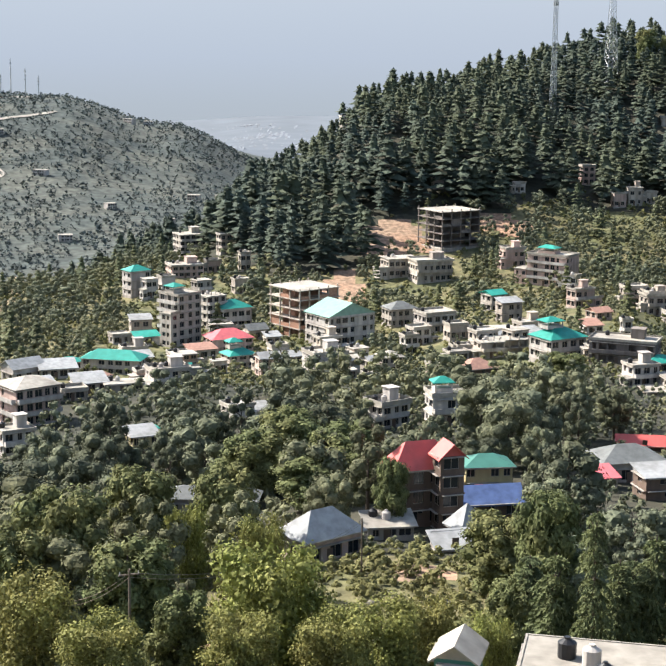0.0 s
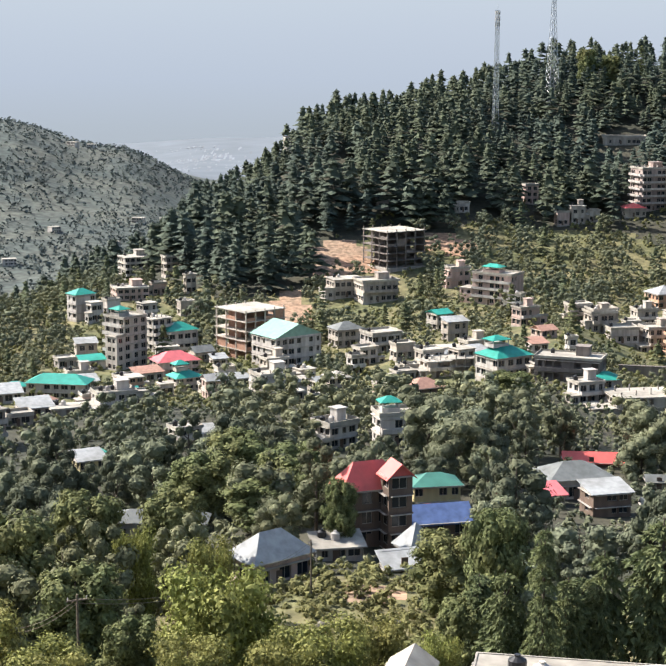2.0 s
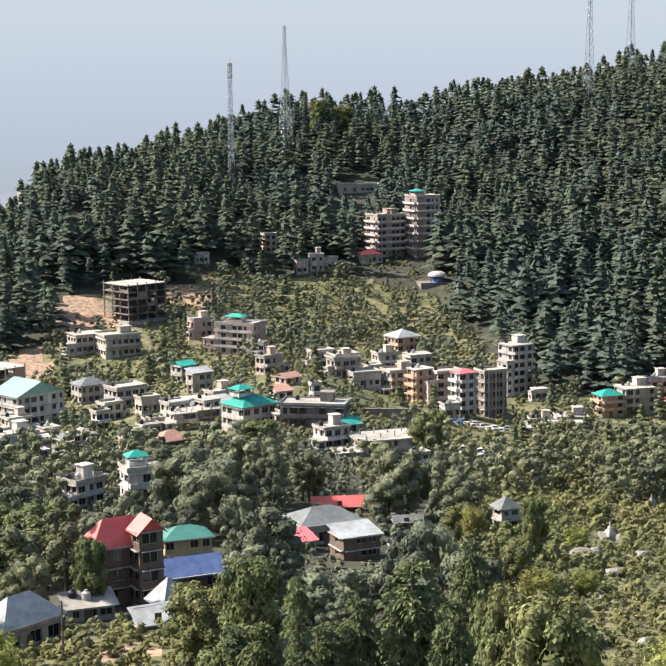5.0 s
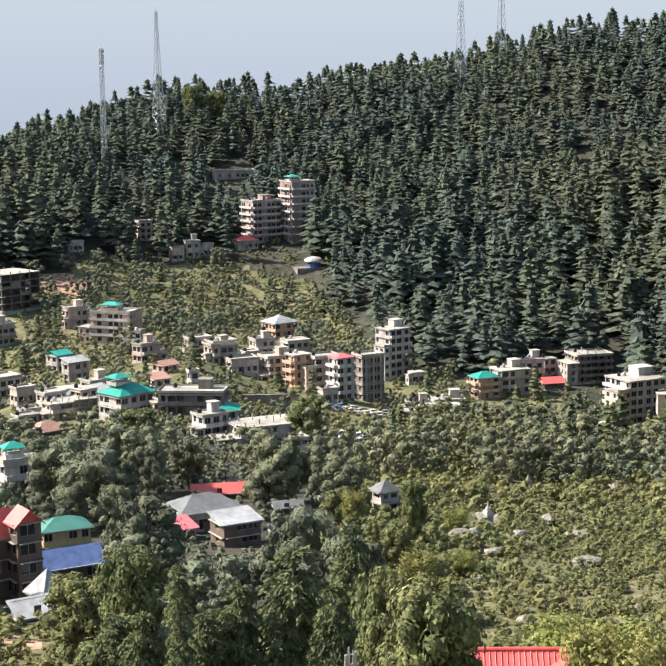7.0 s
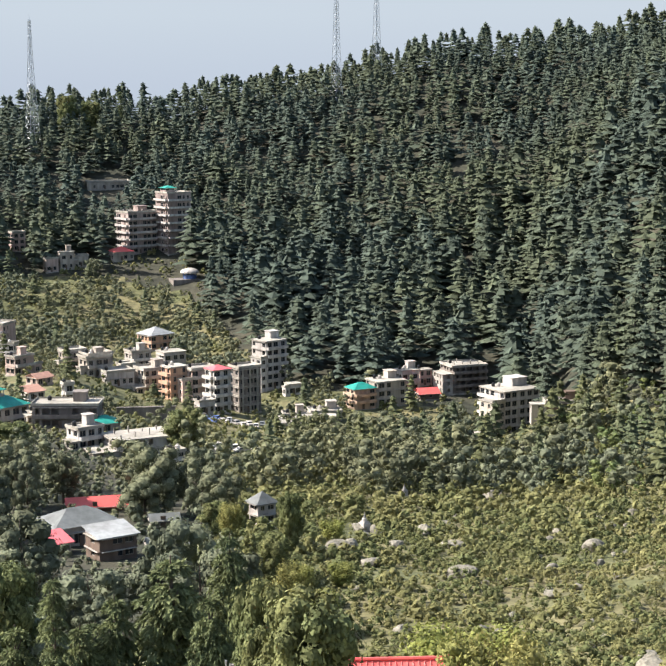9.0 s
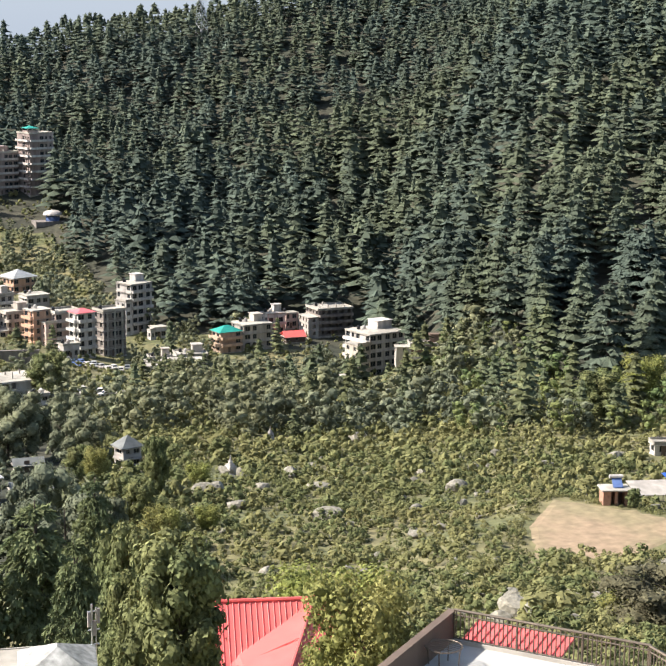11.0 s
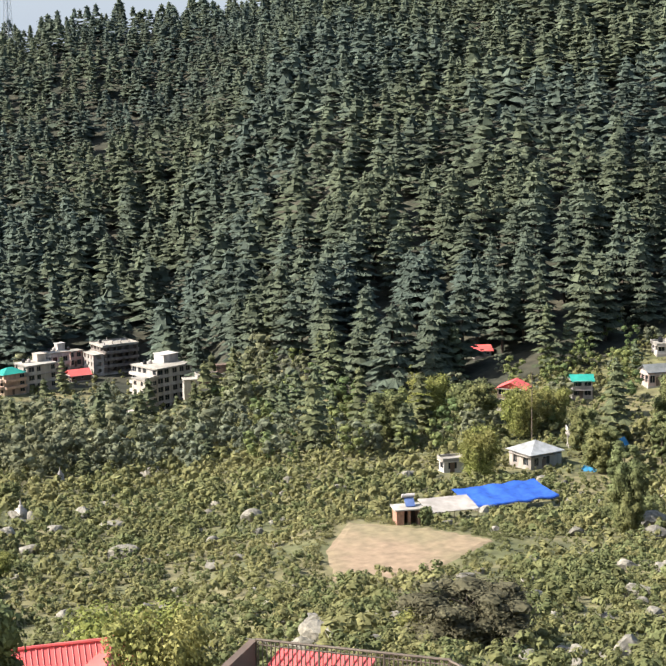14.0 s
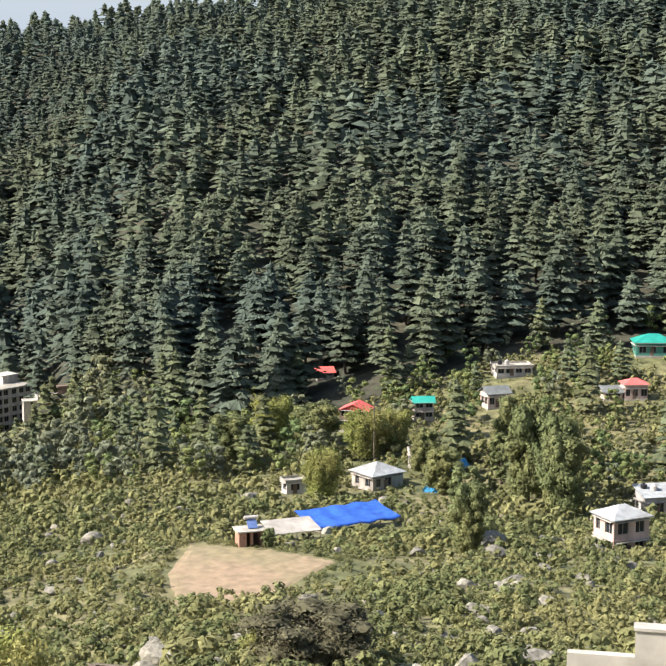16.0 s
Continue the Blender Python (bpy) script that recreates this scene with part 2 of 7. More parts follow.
class Shape:
    """Collects vertices and faces for one mesh."""

    def __init__(self):
        self.v, self.f = [], []

    def poly(self, *pts):
        n = len(self.v)
        self.v += [tuple(p) for p in pts]
        self.f.append(tuple(range(n, n + len(pts))))

    def box(self, x0, x1, y0, y1, z0, z1):
        n = len(self.v)
        self.v += [(x, y, z) for z in (z0, z1) for x, y in ((x0, y0), (x1, y0), (x1, y1), (x0, y1))]
        self.f += [tuple(n + i for i in q) for q in ((3, 2, 1, 0), (4, 5, 6, 7), (0, 1, 5, 4), (1, 2, 6, 5), (2, 3, 7, 6), (3, 0, 4, 7))]

    def bar(self, a, b, r0, r1=None, sides=6):
        """A tapered round bar from a to b."""
        a, b = Vector(a), Vector(b)
        r1 = r0 if r1 is None else r1
        q = (b - a).to_track_quat("Z", "Y")
        n = len(self.v)
        for c, r in ((a, r0), (b, r1)):
            for k in range(sides):
                t = 2 * math.pi * k / sides
                self.v.append(tuple(c + q @ Vector((r * math.cos(t), r * math.sin(t), 0))))
        for k in range(sides):
            j = (k + 1) % sides
            self.f.append((n + k, n + j, n + sides + j, n + sides + k))
        self.f.append(tuple(n + sides + k for k in range(sides)))
        self.f.append(tuple(n + sides - 1 - k for k in range(sides)))

    def hip(self, w, d, z, h, over=0.5, thick=0.14, cx=0.0, cy=0.0, ridge=None):
        """A hipped roof with fascia; ridge along the longer side, or a given ridge length (0: pyramid)."""
        a, b = w / 2 + over, d / 2 + over
        if ridge is None:
            ridge = abs(w - d)
        rx, ry = (ridge / 2, 0) if w >= d else (0, ridge / 2)
        B = [(cx - a, cy - b), (cx + a, cy - b), (cx + a, cy + b), (cx - a, cy + b)]
        lo = [(x, y, z) for x, y in B]
        up = [(x, y, z + thick) for x, y in B]
        p, q = (cx - rx, cy - ry, z + thick + h), (cx + rx, cy + ry, z + thick + h)
        for i in range(4):
            j = (i + 1) % 4
            self.poly(lo[i], lo[j], up[j], up[i])
        if w >= d:
            self.poly(up[0], up[1], q, p), self.poly(up[2], up[3], p, q), self.poly(up[1], up[2], q), self.poly(up[3], up[0], p)
        else:
            self.poly(up[1], up[2], q, p), self.poly(up[3], up[0], p, q), self.poly(up[0], up[1], p), self.poly(up[2], up[3], q)
        self.poly(*reversed(lo))

    def gable(self, w, d, z, h, over=0.5, thick=0.14, along_x=True, cx=0.0, cy=0.0):
        """A pitched roof of two thick sheets, with its gable ends closed."""
        if along_x:
            m = lambda u, v, zz: (cx + u, cy + v, zz)
            L, S_ = w / 2 + over, d / 2 + over
            l, s = w / 2, d / 2
        else:
            m = lambda u, v, zz: (cx - v, cy + u, zz)
            L, S_ = d / 2 + over, w / 2 + over
            l, s = d / 2, w / 2
        for sg in (-1, 1):
            top = [m(-L, 0, z + h + thick), m(L, 0, z + h + thick), m(L, sg * S_, z + thick - h * (S_ / s - 1)), m(-L, sg * S_, z + thick - h * (S_ / s - 1))]
            bot = [(x, y, zz - thick) for x, y, zz in top]
            if sg > 0:
                top.reverse(), bot.reverse()
            self.poly(*reversed(top)), self.poly(*bot)
            for i in range(4):
                j = (i + 1) % 4
                self.poly(top[i], top[j], bot[j], bot[i])
        for e in (-l, l):
            self.poly(m(e, -s, z), m(e, s, z), m(e, 0, z + h))

    def mesh(self, name):
        me = bpy.data.meshes.new(name)
        seen, v, f = {}, [], []
        for face in self.f:          # corners in one place become one vertex
            q = []
            for i in face:
                p = tuple(round(c, 4) for c in self.v[i])
                if p not in seen:
                    seen[p] = len(v)
                    v.append(p)
                if seen[p] not in q:
                    q.append(seen[p])
            if len(q) > 2:
                f.append(q)
        me.from_pydata(v, [], f)
        me.update()
        return me


def part(name, shape, mat, parent, label="", at=None):
    me = shape if isinstance(shape, bpy.types.Mesh) else shape.mesh(name)
    if not me.materials:
        me.materials.append(mat)
    ob = new(name, me)
    ob.parent = parent
    if at is not None:
        ob.matrix_basis = at
    if label:
        ob["label"] = label
    return ob


def thing(name, x, y, z, rot, label, category, group="", kind=""):
    ob = new(name)
    ob.matrix_basis = pose(x, y, z, 0, 0, rot)
    return tagged(ob, label, category, group, kind)


WINDOWS = {}
CLEAR = []          # discs and view strips where no tree grows: x, y, radius, yard length


def window_meshes(w, h, style):
    key = (round(w, 2), round(h, 2), style)
    if key not in WINDOWS:
        fr, t = Shape(), 0.07
        fr.box(-w / 2, w / 2, -0.05, 0.05, 0, t), fr.box(-w / 2, w / 2, -0.05, 0.05, h - t, h)
        fr.box(-w / 2, -w / 2 + t, -0.05, 0.05, t, h - t), fr.box(w / 2 - t, w / 2, -0.05, 0.05, t, h - t)
        fr.box(-t / 2, t / 2, -0.045, 0.045, t, h - t)
        pn = Shape()
        pn.box(-w / 2 + t, w / 2 - t, -0.012, 0.012, t, h - t)
        a, b = fr.mesh("window"), pn.mesh("pane")
        a.materials.append(M["white"] if style == "white" else M["frame"])
        b.materials.append(M["glass"])
        WINDOWS[key] = (a, b)
    return WINDOWS[key]


def facade(S, parent, width, z0, fh, floors, n, at, ww=1.3, wh=1.35, sill=0.8, reveal=0.28, style="frame", glazed=True, skip=()):
    """One wall face with n openings a floor cut through it; at(u, depth, z) gives local places. Adds a window in each opening."""
    if not glazed:
        reveal = 1.6
    if n:
        n = max(1, min(max(n, int(width / 2.5)), int(width / 1.7)))
    ww = min(ww, width / max(n, 1) * 0.7)
    rnd = random.Random(int(width * 97 + floors * 13 + n * 5 + z0))
    cols = []          # openings of uneven width, some bays left solid
    for i in range(n):
        if n > 2 and rnd.random() < 0.16:
            continue
        c, v = -width / 2 + width * (i + 0.5) / n, ww * rnd.choice((0.62, 0.85, 1.0, 1.0, 1.18))
        c += rnd.uniform(-0.1, 0.1) * width / n
        cols.append((c - v / 2, c + v / 2))
    for k in range(floors):
        b = z0 + k * fh
        if not cols:
            S.poly(at(-width / 2, 0, b), at(width / 2, 0, b), at(width / 2, 0, b + fh), at(-width / 2, 0, b + fh))
            continue
        lo, hi = b + sill, min(b + sill + wh, b + fh - 0.25)
        cuts = [-width / 2] + [e for c in cols for e in c] + [width / 2]
        for u, v in zip(cuts, cuts[1:]):
            S.poly(at(u, 0, b), at(v, 0, b), at(v, 0, lo), at(u, 0, lo))
            S.poly(at(u, 0, hi), at(v, 0, hi), at(v, 0, b + fh), at(u, 0, b + fh))
        edge = -width / 2
        for l, r in cols:
            c = (l + r) / 2
            S.poly(at(edge, 0, lo), at(l, 0, lo), at(l, 0, hi), at(edge, 0, hi))
            S.poly(at(l, 0, lo), at(l, reveal, lo), at(l, reveal, hi), at(l, 0, hi))
            S.poly(at(r, reveal, lo), at(r, 0, lo), at(r, 0, hi), at(r, reveal, hi))
            S.poly(at(l, 0, lo), at(r, 0, lo), at(r, reveal, lo), at(l, reveal, lo))
            S.poly(at(l, reveal, hi), at(r, reveal, hi), at(r, 0, hi), at(l, 0, hi))
            if not glazed:
                S.poly(at(l, reveal, lo), at(r, reveal, lo), at(r, reveal, hi), at(l, reveal, hi))
            else:
                fr, pn = window_meshes(r - l, hi - lo, style)
                o, e = Vector(at(c, reveal - 0.06, lo)), Vector(at(c + 1, reveal - 0.06, lo))
                ang = math.degrees(math.atan2(e.y - o.y, e.x - o.x))
                win = part("window", fr, None, parent, at=pose(o.x, o.y, o.z, 0, 0, ang))
                part("pane", pn, None, win)
            edge = r
        S.poly(at(edge, 0, lo), at(width / 2, 0, lo), at(width / 2, 0, hi), at(edge, 0, hi))


def sides(w, d, cx=0.0, cy=0.0):
    """The four faces of a block: width, and the mapping from (along, inward, up)."""
    return {"front": (w, lambda u, i, z: (cx + u, cy - d / 2 + i, z)), "back": (w, lambda u, i, z: (cx - u, cy + d / 2 - i, z)),
            "left": (d, lambda u, i, z: (cx - w / 2 + i, cy - u, z)), "right": (d, lambda u, i, z: (cx + w / 2 - i, cy + u, z))}


def water_tank(parent, x, y, z, r=0.6, colour="tank"):
    S = Shape()
    S.bar((x, y, z), (x, y, z + r * 1.7), r, r, 12)
    S.bar((x, y, z + r * 1.7), (x, y, z + r * 2.1), r, r * 0.35, 12)
    S.bar((x, y, z + r * 2.1), (x, y, z + r * 2.3), r * 0.36, r * 0.36, 10)
    return part("water_tank", S, M[colour], parent)


def r_far(x, y):
    return math.hypot(x, y)


def house(x, y, rot, w, d, floors, fh, wall, roof, label, name="house", roof_mat="slab", nf=3, ns=2, roof_h=None, balcony="", tanks=0, cap="", ww=1.85, wh=1.75,
          style="frame", parapet=0.0, over=0.5, slabs=True, side_wall=None, yard=32.0, glazed=True, group="", penthouse=0.0, pillars=0, z=None, door=True, stripes=0, blind=""):
    """A house with its storeys, openings, windows, floor slabs, balconies and roof; rot turns its front."""
    zb = gz(x, y) if z is None else z
    h = thing(name, x, y, zb, rot, label, name.replace("_", " "), group)
    rnd = random.Random(int(abs(x * 13 + y * 7)))
    if roof == "flat" and r_far(x, y) < 1200:
        parapet = parapet or rnd.choice((0.0, 0.45, 0.7))
        penthouse = penthouse or (0.32 if not cap and w > 7 and rnd.random() < 0.35 else 0.0)
        balcony = balcony or ("front" if floors > 1 and rnd.random() < 0.5 else "")
        tanks = tanks or rnd.choice((0, 1, 2))
    S = Shape()
    top = floors * fh
    for side, (width, at) in sides(w, d).items():
        n = 0 if side in (blind, "back") else nf if side == "front" else ns
        facade(S, h, width, 0.0, fh, floors, n, at, ww, wh, style=style, glazed=glazed)
        if nf and side in ("front", "left") and side != blind and r_far(x, y) < 800:
            for k in range(floors):          # thin sunshade slab over each row of openings
                B = Shape()
                b0, b1 = at(-width / 2 + 0.2, -0.5, 0), at(width / 2 - 0.2, -0.004, 0)
                zs = k * fh + min(0.8 + wh, fh - 0.25) + 0.1
                B.box(min(b0[0], b1[0]), max(b0[0], b1[0]), min(b0[1], b1[1]), max(b0[1], b1[1]), zs, zs + 0.1)
                part("sunshade", B, M["concrete"], h)
    S.poly((-w / 2, -d / 2, top), (w / 2, -d / 2, top), (w / 2, d / 2, top), (-w / 2, d / 2, top))
    part("wall", S, M[wall], h)
    P = Shape()
    P.box(-w / 2 - 0.12, w / 2 + 0.12, -d / 2 - 0.12, d / 2 + 0.12, -max(4.0, d * 0.35), 0.12)
    part("plinth", P, M["concrete"], h)
    if slabs:
        for k in range(1, floors):
            F = Shape()
            F.box(-w / 2 - 0.14, w / 2 + 0.14, -d / 2 - 0.14, d / 2 + 0.14, k * fh - 0.12, k * fh + 0.1)
            part("floor_band", F, M["slab" if wall in ("concrete", "dark_concrete", "brick") else wall], h)
    if roof == "flat" and w > 4.5 and yard and rnd.random() < 0.7 and r_far(x, y) < 800:
        sg = -1 if rnd.random() < 0.65 else 1          # a lower annex against one flank
        aw, ad, af = w * rnd.uniform(0.28, 0.42), d * rnd.uniform(0.5, 0.85), max(1, floors - 1 - (rnd.random() < 0.3))
        ah = af * fh * (0.8 if floors == 1 else 1.0)
        cx, cy = sg * (w / 2 + aw / 2 + 0.003), -d / 2 + ad / 2 - rnd.uniform(0.1, 1.1)
        A = Shape()
        for side, (width, at) in sides(aw, ad, cx, cy).items():
            facade(A, h, width, 0.0, ah / af, af, 0 if side in ("back", "right" if sg < 0 else "left", blind) else 1, at, 1.5, 1.5, style=style, glazed=glazed)
        A.box(cx - aw / 2 - 0.05, cx + aw / 2 + 0.05, cy - ad / 2 - 0.05, cy + ad / 2 + 0.05, -4, 0.1)
        part("annex_wall", A, M[rnd.choice((wall, wall, "concrete", "cream"))], h)
        A = Shape()
        A.box(cx - aw / 2 - 0.3, cx + aw / 2 + 0.3, cy - ad / 2 - 0.35, cy + ad / 2 + 0.3, ah + 0.004, ah + 0.18)
        if rnd.random() < 0.5:
            A.box(cx - aw / 2 - 0.3, cx + aw / 2 + 0.3, cy - ad / 2 - 0.35, cy - ad / 2 - 0.23, ah + 0.18, ah + 0.9)
        part("annex_roof", A, M["slab"], h)
    if door:
        D = Shape()
        D.box(-w * 0.08 - 0.45, -w * 0.08 + 0.45, -d / 2 - 0.05, -d / 2 + 0.02, 0.12, 2.15)
        part("door", D, M["brown_wall"], h)
    for side in balcony.split():
        width, at = sides(w, d)[side]
        for k in range(1, floors):
            B = Shape()
            def slab(u0, u1, i0, i1, z0, z1):
                p, q = at(u0, i0, z0), at(u1, i1, z1)
                B.box(min(p[0], q[0]), max(p[0], q[0]), min(p[1], q[1]), max(p[1], q[1]), z0, z1)
            e, b = width / 2 - 0.1, k * fh
            slab(-e, e, -1.25, -0.13, b - 0.1, b + 0.06)
            slab(-e, e, -1.25, -1.13, b + 0.06, b + 0.95)
            slab(-e, -e + 0.12, -1.13, -0.15, b + 0.06, b + 0.95)
            slab(e - 0.12, e, -1.13, -0.15, b + 0.06, b + 0.95)
            part("balcony", B, M["white" if wall in ("white", "concrete", "pink") else "white" if wall == "hotel_wall" else wall], h)
    for i in range(stripes):
        T = Shape()
        u = -w / 2 + w * (i + 0.5) / stripes
        T.box(u - 0.35, u + 0.35, -d / 2 - 0.3, -d / 2 - 0.02, 0.2, top - 0.1)
        part("pilaster", T, M["slab"], h)
    R = Shape()
    rh = roof_h if roof_h is not None else min(w, d) * 0.28
    if roof == "flat":
        R.box(-w / 2 - over * 0.6, w / 2 + over * 0.6, -d / 2 - over * 0.6, d / 2 + over * 0.6, top + 0.004, top + 0.22)
        if parapet:
            e, g = w / 2 + over * 0.6, d / 2 + over * 0.6
            for b in ((-e, e, -g, -g + 0.15), (-e, e, g - 0.15, g), (-e, -e + 0.15, -g + 0.15, g - 0.15), (e - 0.15, e, -g + 0.15, g - 0.15)):
                R.box(*b, top + 0.22, top + 0.22 + parapet)
    elif roof == "hip":
        R.hip(w, d, top, rh, over)
    elif roof == "pyramid":
        R.hip(w, d, top, rh, over, ridge=0)
    elif roof in ("gable", "gable_y"):
        R.gable(w, d, top, rh, over, along_x=roof == "gable")
    elif roof == "shed":
        e, g = w / 2 + over, d / 2 + over
        p = [(-e, -g, top), (e, -g, top), (e, g, top + rh), (-e, g, top + rh)]
        q = [(a, b, c + 0.12) for a, b, c in p]
        R.poly(*q), R.poly(*reversed(p))
        for i in range(4):
            j = (i + 1) % 4
            R.poly(p[i], p[j], q[j], q[i])
        R.poly((-w / 2, -d / 2, top), (-w / 2, d / 2, top + rh), (-w / 2, d / 2, top)), R.poly((w / 2, -d / 2, top), (w / 2, d / 2, top), (w / 2, d / 2, top + rh))
        R.poly((-w / 2, d / 2, top), (-w / 2, d / 2, top + rh), (w / 2, d / 2, top + rh), (w / 2, d / 2, top))
    rf = part("roof", R, M[roof_mat], h)
    if roof in ("hip", "pyramid", "gable", "gable_y", "shed") and max(w, d) > 5:
        C = Shape()          # cover strips on the sheet joints of the eaves
        for sy in (-1, 1):
            C.box(-w / 2 - over, w / 2 + over, sy * (d / 2 + over) - 0.06, sy * (d / 2 + over) + 0.06, top - 0.02 - (rh * over / (d / 2) if "gable" in roof and roof != "gable_y" else 0), top + 0.1 - (rh * over / (d / 2) if "gable" in roof and roof != "gable_y" else 0))
        if roof in ("hip", "pyramid"):
            part("fascia", C, M["slab"], h)
    if penthouse:
        zt = top + (0.22 if roof == "flat" else 0)
        Q = Shape()
        pw, pd = w * penthouse, d * 0.4
        Q.box(w * 0.08, w * 0.08 + pw, d * 0.02, d * 0.02 + pd, zt, zt + 2.5)
        Q.box(w * 0.08 - 0.25, w * 0.08 + pw + 0.25, d * 0.02 - 0.25, d * 0.02 + pd + 0.25, zt + 2.5, zt + 2.68)
        part("stair_tower", Q, M[wall], h)
    if cap:
        zt = top + (0.22 if roof == "flat" else rh * 0.8)
        Q, K = Shape(), Shape()
        cw, cd = w * 0.42, d * 0.42
        for sx in (-1, 1):
            for sy in (-1, 1):
                Q.box(-w * 0.15 + sx * cw / 2 - 0.12, -w * 0.15 + sx * cw / 2 + 0.12, d * 0.12 + sy * cd / 2 - 0.12, d * 0.12 + sy * cd / 2 + 0.12, zt, zt + 2.1)
        Q.box(-w * 0.15 - cw / 2, -w * 0.15 + cw / 2, d * 0.12 - cd / 2, d * 0.12 + cd / 2, zt, zt + 1.0)
        K.hip(cw, cd, zt + 2.1, 1.1, 0.6, cx=-w * 0.15, cy=d * 0.12)
        part("roof_room", Q, M[wall], h)
        part("upper_roof", K, M[cap], h)
    for i in range(pillars):          # bare column stubs left standing on the roof slab
        K = Shape()
        u, v = (i % 4 + 0.5) / 4 - 0.5, (i // 4 + 0.5) / 2 - 0.5
        K.box(u * w * 0.95 - 0.15, u * w * 0.95 + 0.15, v * d * 0.9 - 0.15, v * d * 0.9 + 0.15, top + 0.22, top + 0.9 + 0.5 * ((i * 7) % 3))
        part("column_stub", K, M["concrete"], h)
    for i in range(tanks):
        water_tank(h, -w * 0.3 + i * 1.6, d * 0.25 - 0.9 * (i % 2), top + (0.22 if roof == "flat" else rh * 0.4), 0.6, "tank" if i % 2 == 0 else "white")
    CLEAR.append((x, y, max(w, d) * 0.62 + 1.5, yard, max(w, d) * 0.5))
    return h


def frame_building(x, y, rot, w, d, floors, fh, mat, label, nx=4, ny=3, infill=0.4, tone="brick", yard=40.0):
    """An unfinished concrete frame: slabs on columns, part of the bays filled, stubs on the top slab."""
    h = thing("unfinished_building", x, y, gz(x, y), rot, label, "unfinished building")
    P = Shape()
    P.box(-w / 2 - 0.3, w / 2 + 0.3, -d / 2 - 0.3, d / 2 + 0.3, -6, 0.15)
    part("foundation", P, M["concrete"], h)
    rnd = random.Random(int(abs(x) * 10 + w * 100))
    for k in range(floors):
        z0 = 0.15 + k * fh
        for i in range(nx + 1):
            for j in range(ny + 1):
                if 0 < i < nx and 0 < j < ny:
                    continue
                C = Shape()
                cx, cy = -w / 2 + 0.3 + (w - 0.6) * i / nx, -d / 2 + 0.3 + (d - 0.6) * j / ny
                C.box(cx - 0.22, cx + 0.22, cy - 0.22, cy + 0.22, z0, z0 + fh - 0.25)
                part("column", C, M[mat], h)
        L = Shape()
        L.box(-w / 2 - 0.35, w / 2 + 0.35, -d / 2 - 0.35, d / 2 + 0.35, z0 + fh - 0.25, z0 + fh)
        part("floor_slab", L, M["slab" if k == floors - 1 else mat], h)
        W = Shape()
        W.box(-w * 0.32, w * 0.36, -d * 0.12, d * 0.3, z0, z0 + fh - 0.25)
        part("core_wall", W, M[tone], h)
        for i in range(nx):
            if rnd.random() < infill:
                u0, u1 = -w / 2 + 0.55 + (w - 0.6) * i / nx, -w / 2 + 0.05 + (w - 0.6) * (i + 1) / nx
                I = Shape()
                I.box(u0, u1, -d / 2 + 0.2, -d / 2 + 0.42, z0, z0 + fh * rnd.choice((0.35, 0.35, 0.92)))
                part("infill_wall", I, M[tone], h)
        for j in range(ny):
            for sx in (-1, 1):
                if rnd.random() < infill + (0.45 if sx > 0 else 0):
                    v0, v1 = -d / 2 + 0.55 + (d - 0.6) * j / ny, -d / 2 + 0.05 + (d - 0.6) * (j + 1) / ny
                    I = Shape()
                    e = sx * (w / 2 - 0.31)
                    I.box(e - 0.11, e + 0.11, v0, v1, z0, z0 + fh * (0.92 if sx > 0 else rnd.choice((0.35, 0.92))))
                    part("infill_wall", I, M[tone], h)
    for i in range(nx + 1):
        for j in (0, ny):
            K = Shape()
            cx, cy = -w / 2 + 0.3 + (w - 0.6) * i / nx, -d / 2 + 0.3 + (d - 0.6) * j / ny
            K.box(cx - 0.18, cx + 0.18, cy - 0.18, cy + 0.18, 0.15 + floors * fh, 0.15 + floors * fh + rnd.uniform(0.5, 1.3))
            part("column_stub", K, M[mat], h)
    CLEAR.append((x, y, max(w, d) * 0.62 + 1.5, yard, max(w, d) * 0.5))
    return h


# ---- the ground sheet itself: fine where the eye looks, running out to the horizon all round ----
# how far off the cedar wood begins, by bearing
WOOD_AZ = [-16, -8, -5, -2, 1, 3, 6, 8, 12, 15, 17, 19, 21, 26, 30, 34, 40, 46, 52, 60]
WOOD_R = [990, 830, 720, 650, 660, 735, 745, 770, 770, 740, 640, 590, 575, 545, 465, 385, 385, 420, 430, 430]
CUT, CUT_LOW, CUT_SIDE = (25.0, 704.0, 18.0, 26.0), (3.0, 615.0, 9.0, 42.0), (78.0, 724.0, 13.0, 13.0)      # bare cuts in the red earth: centre, half sizes


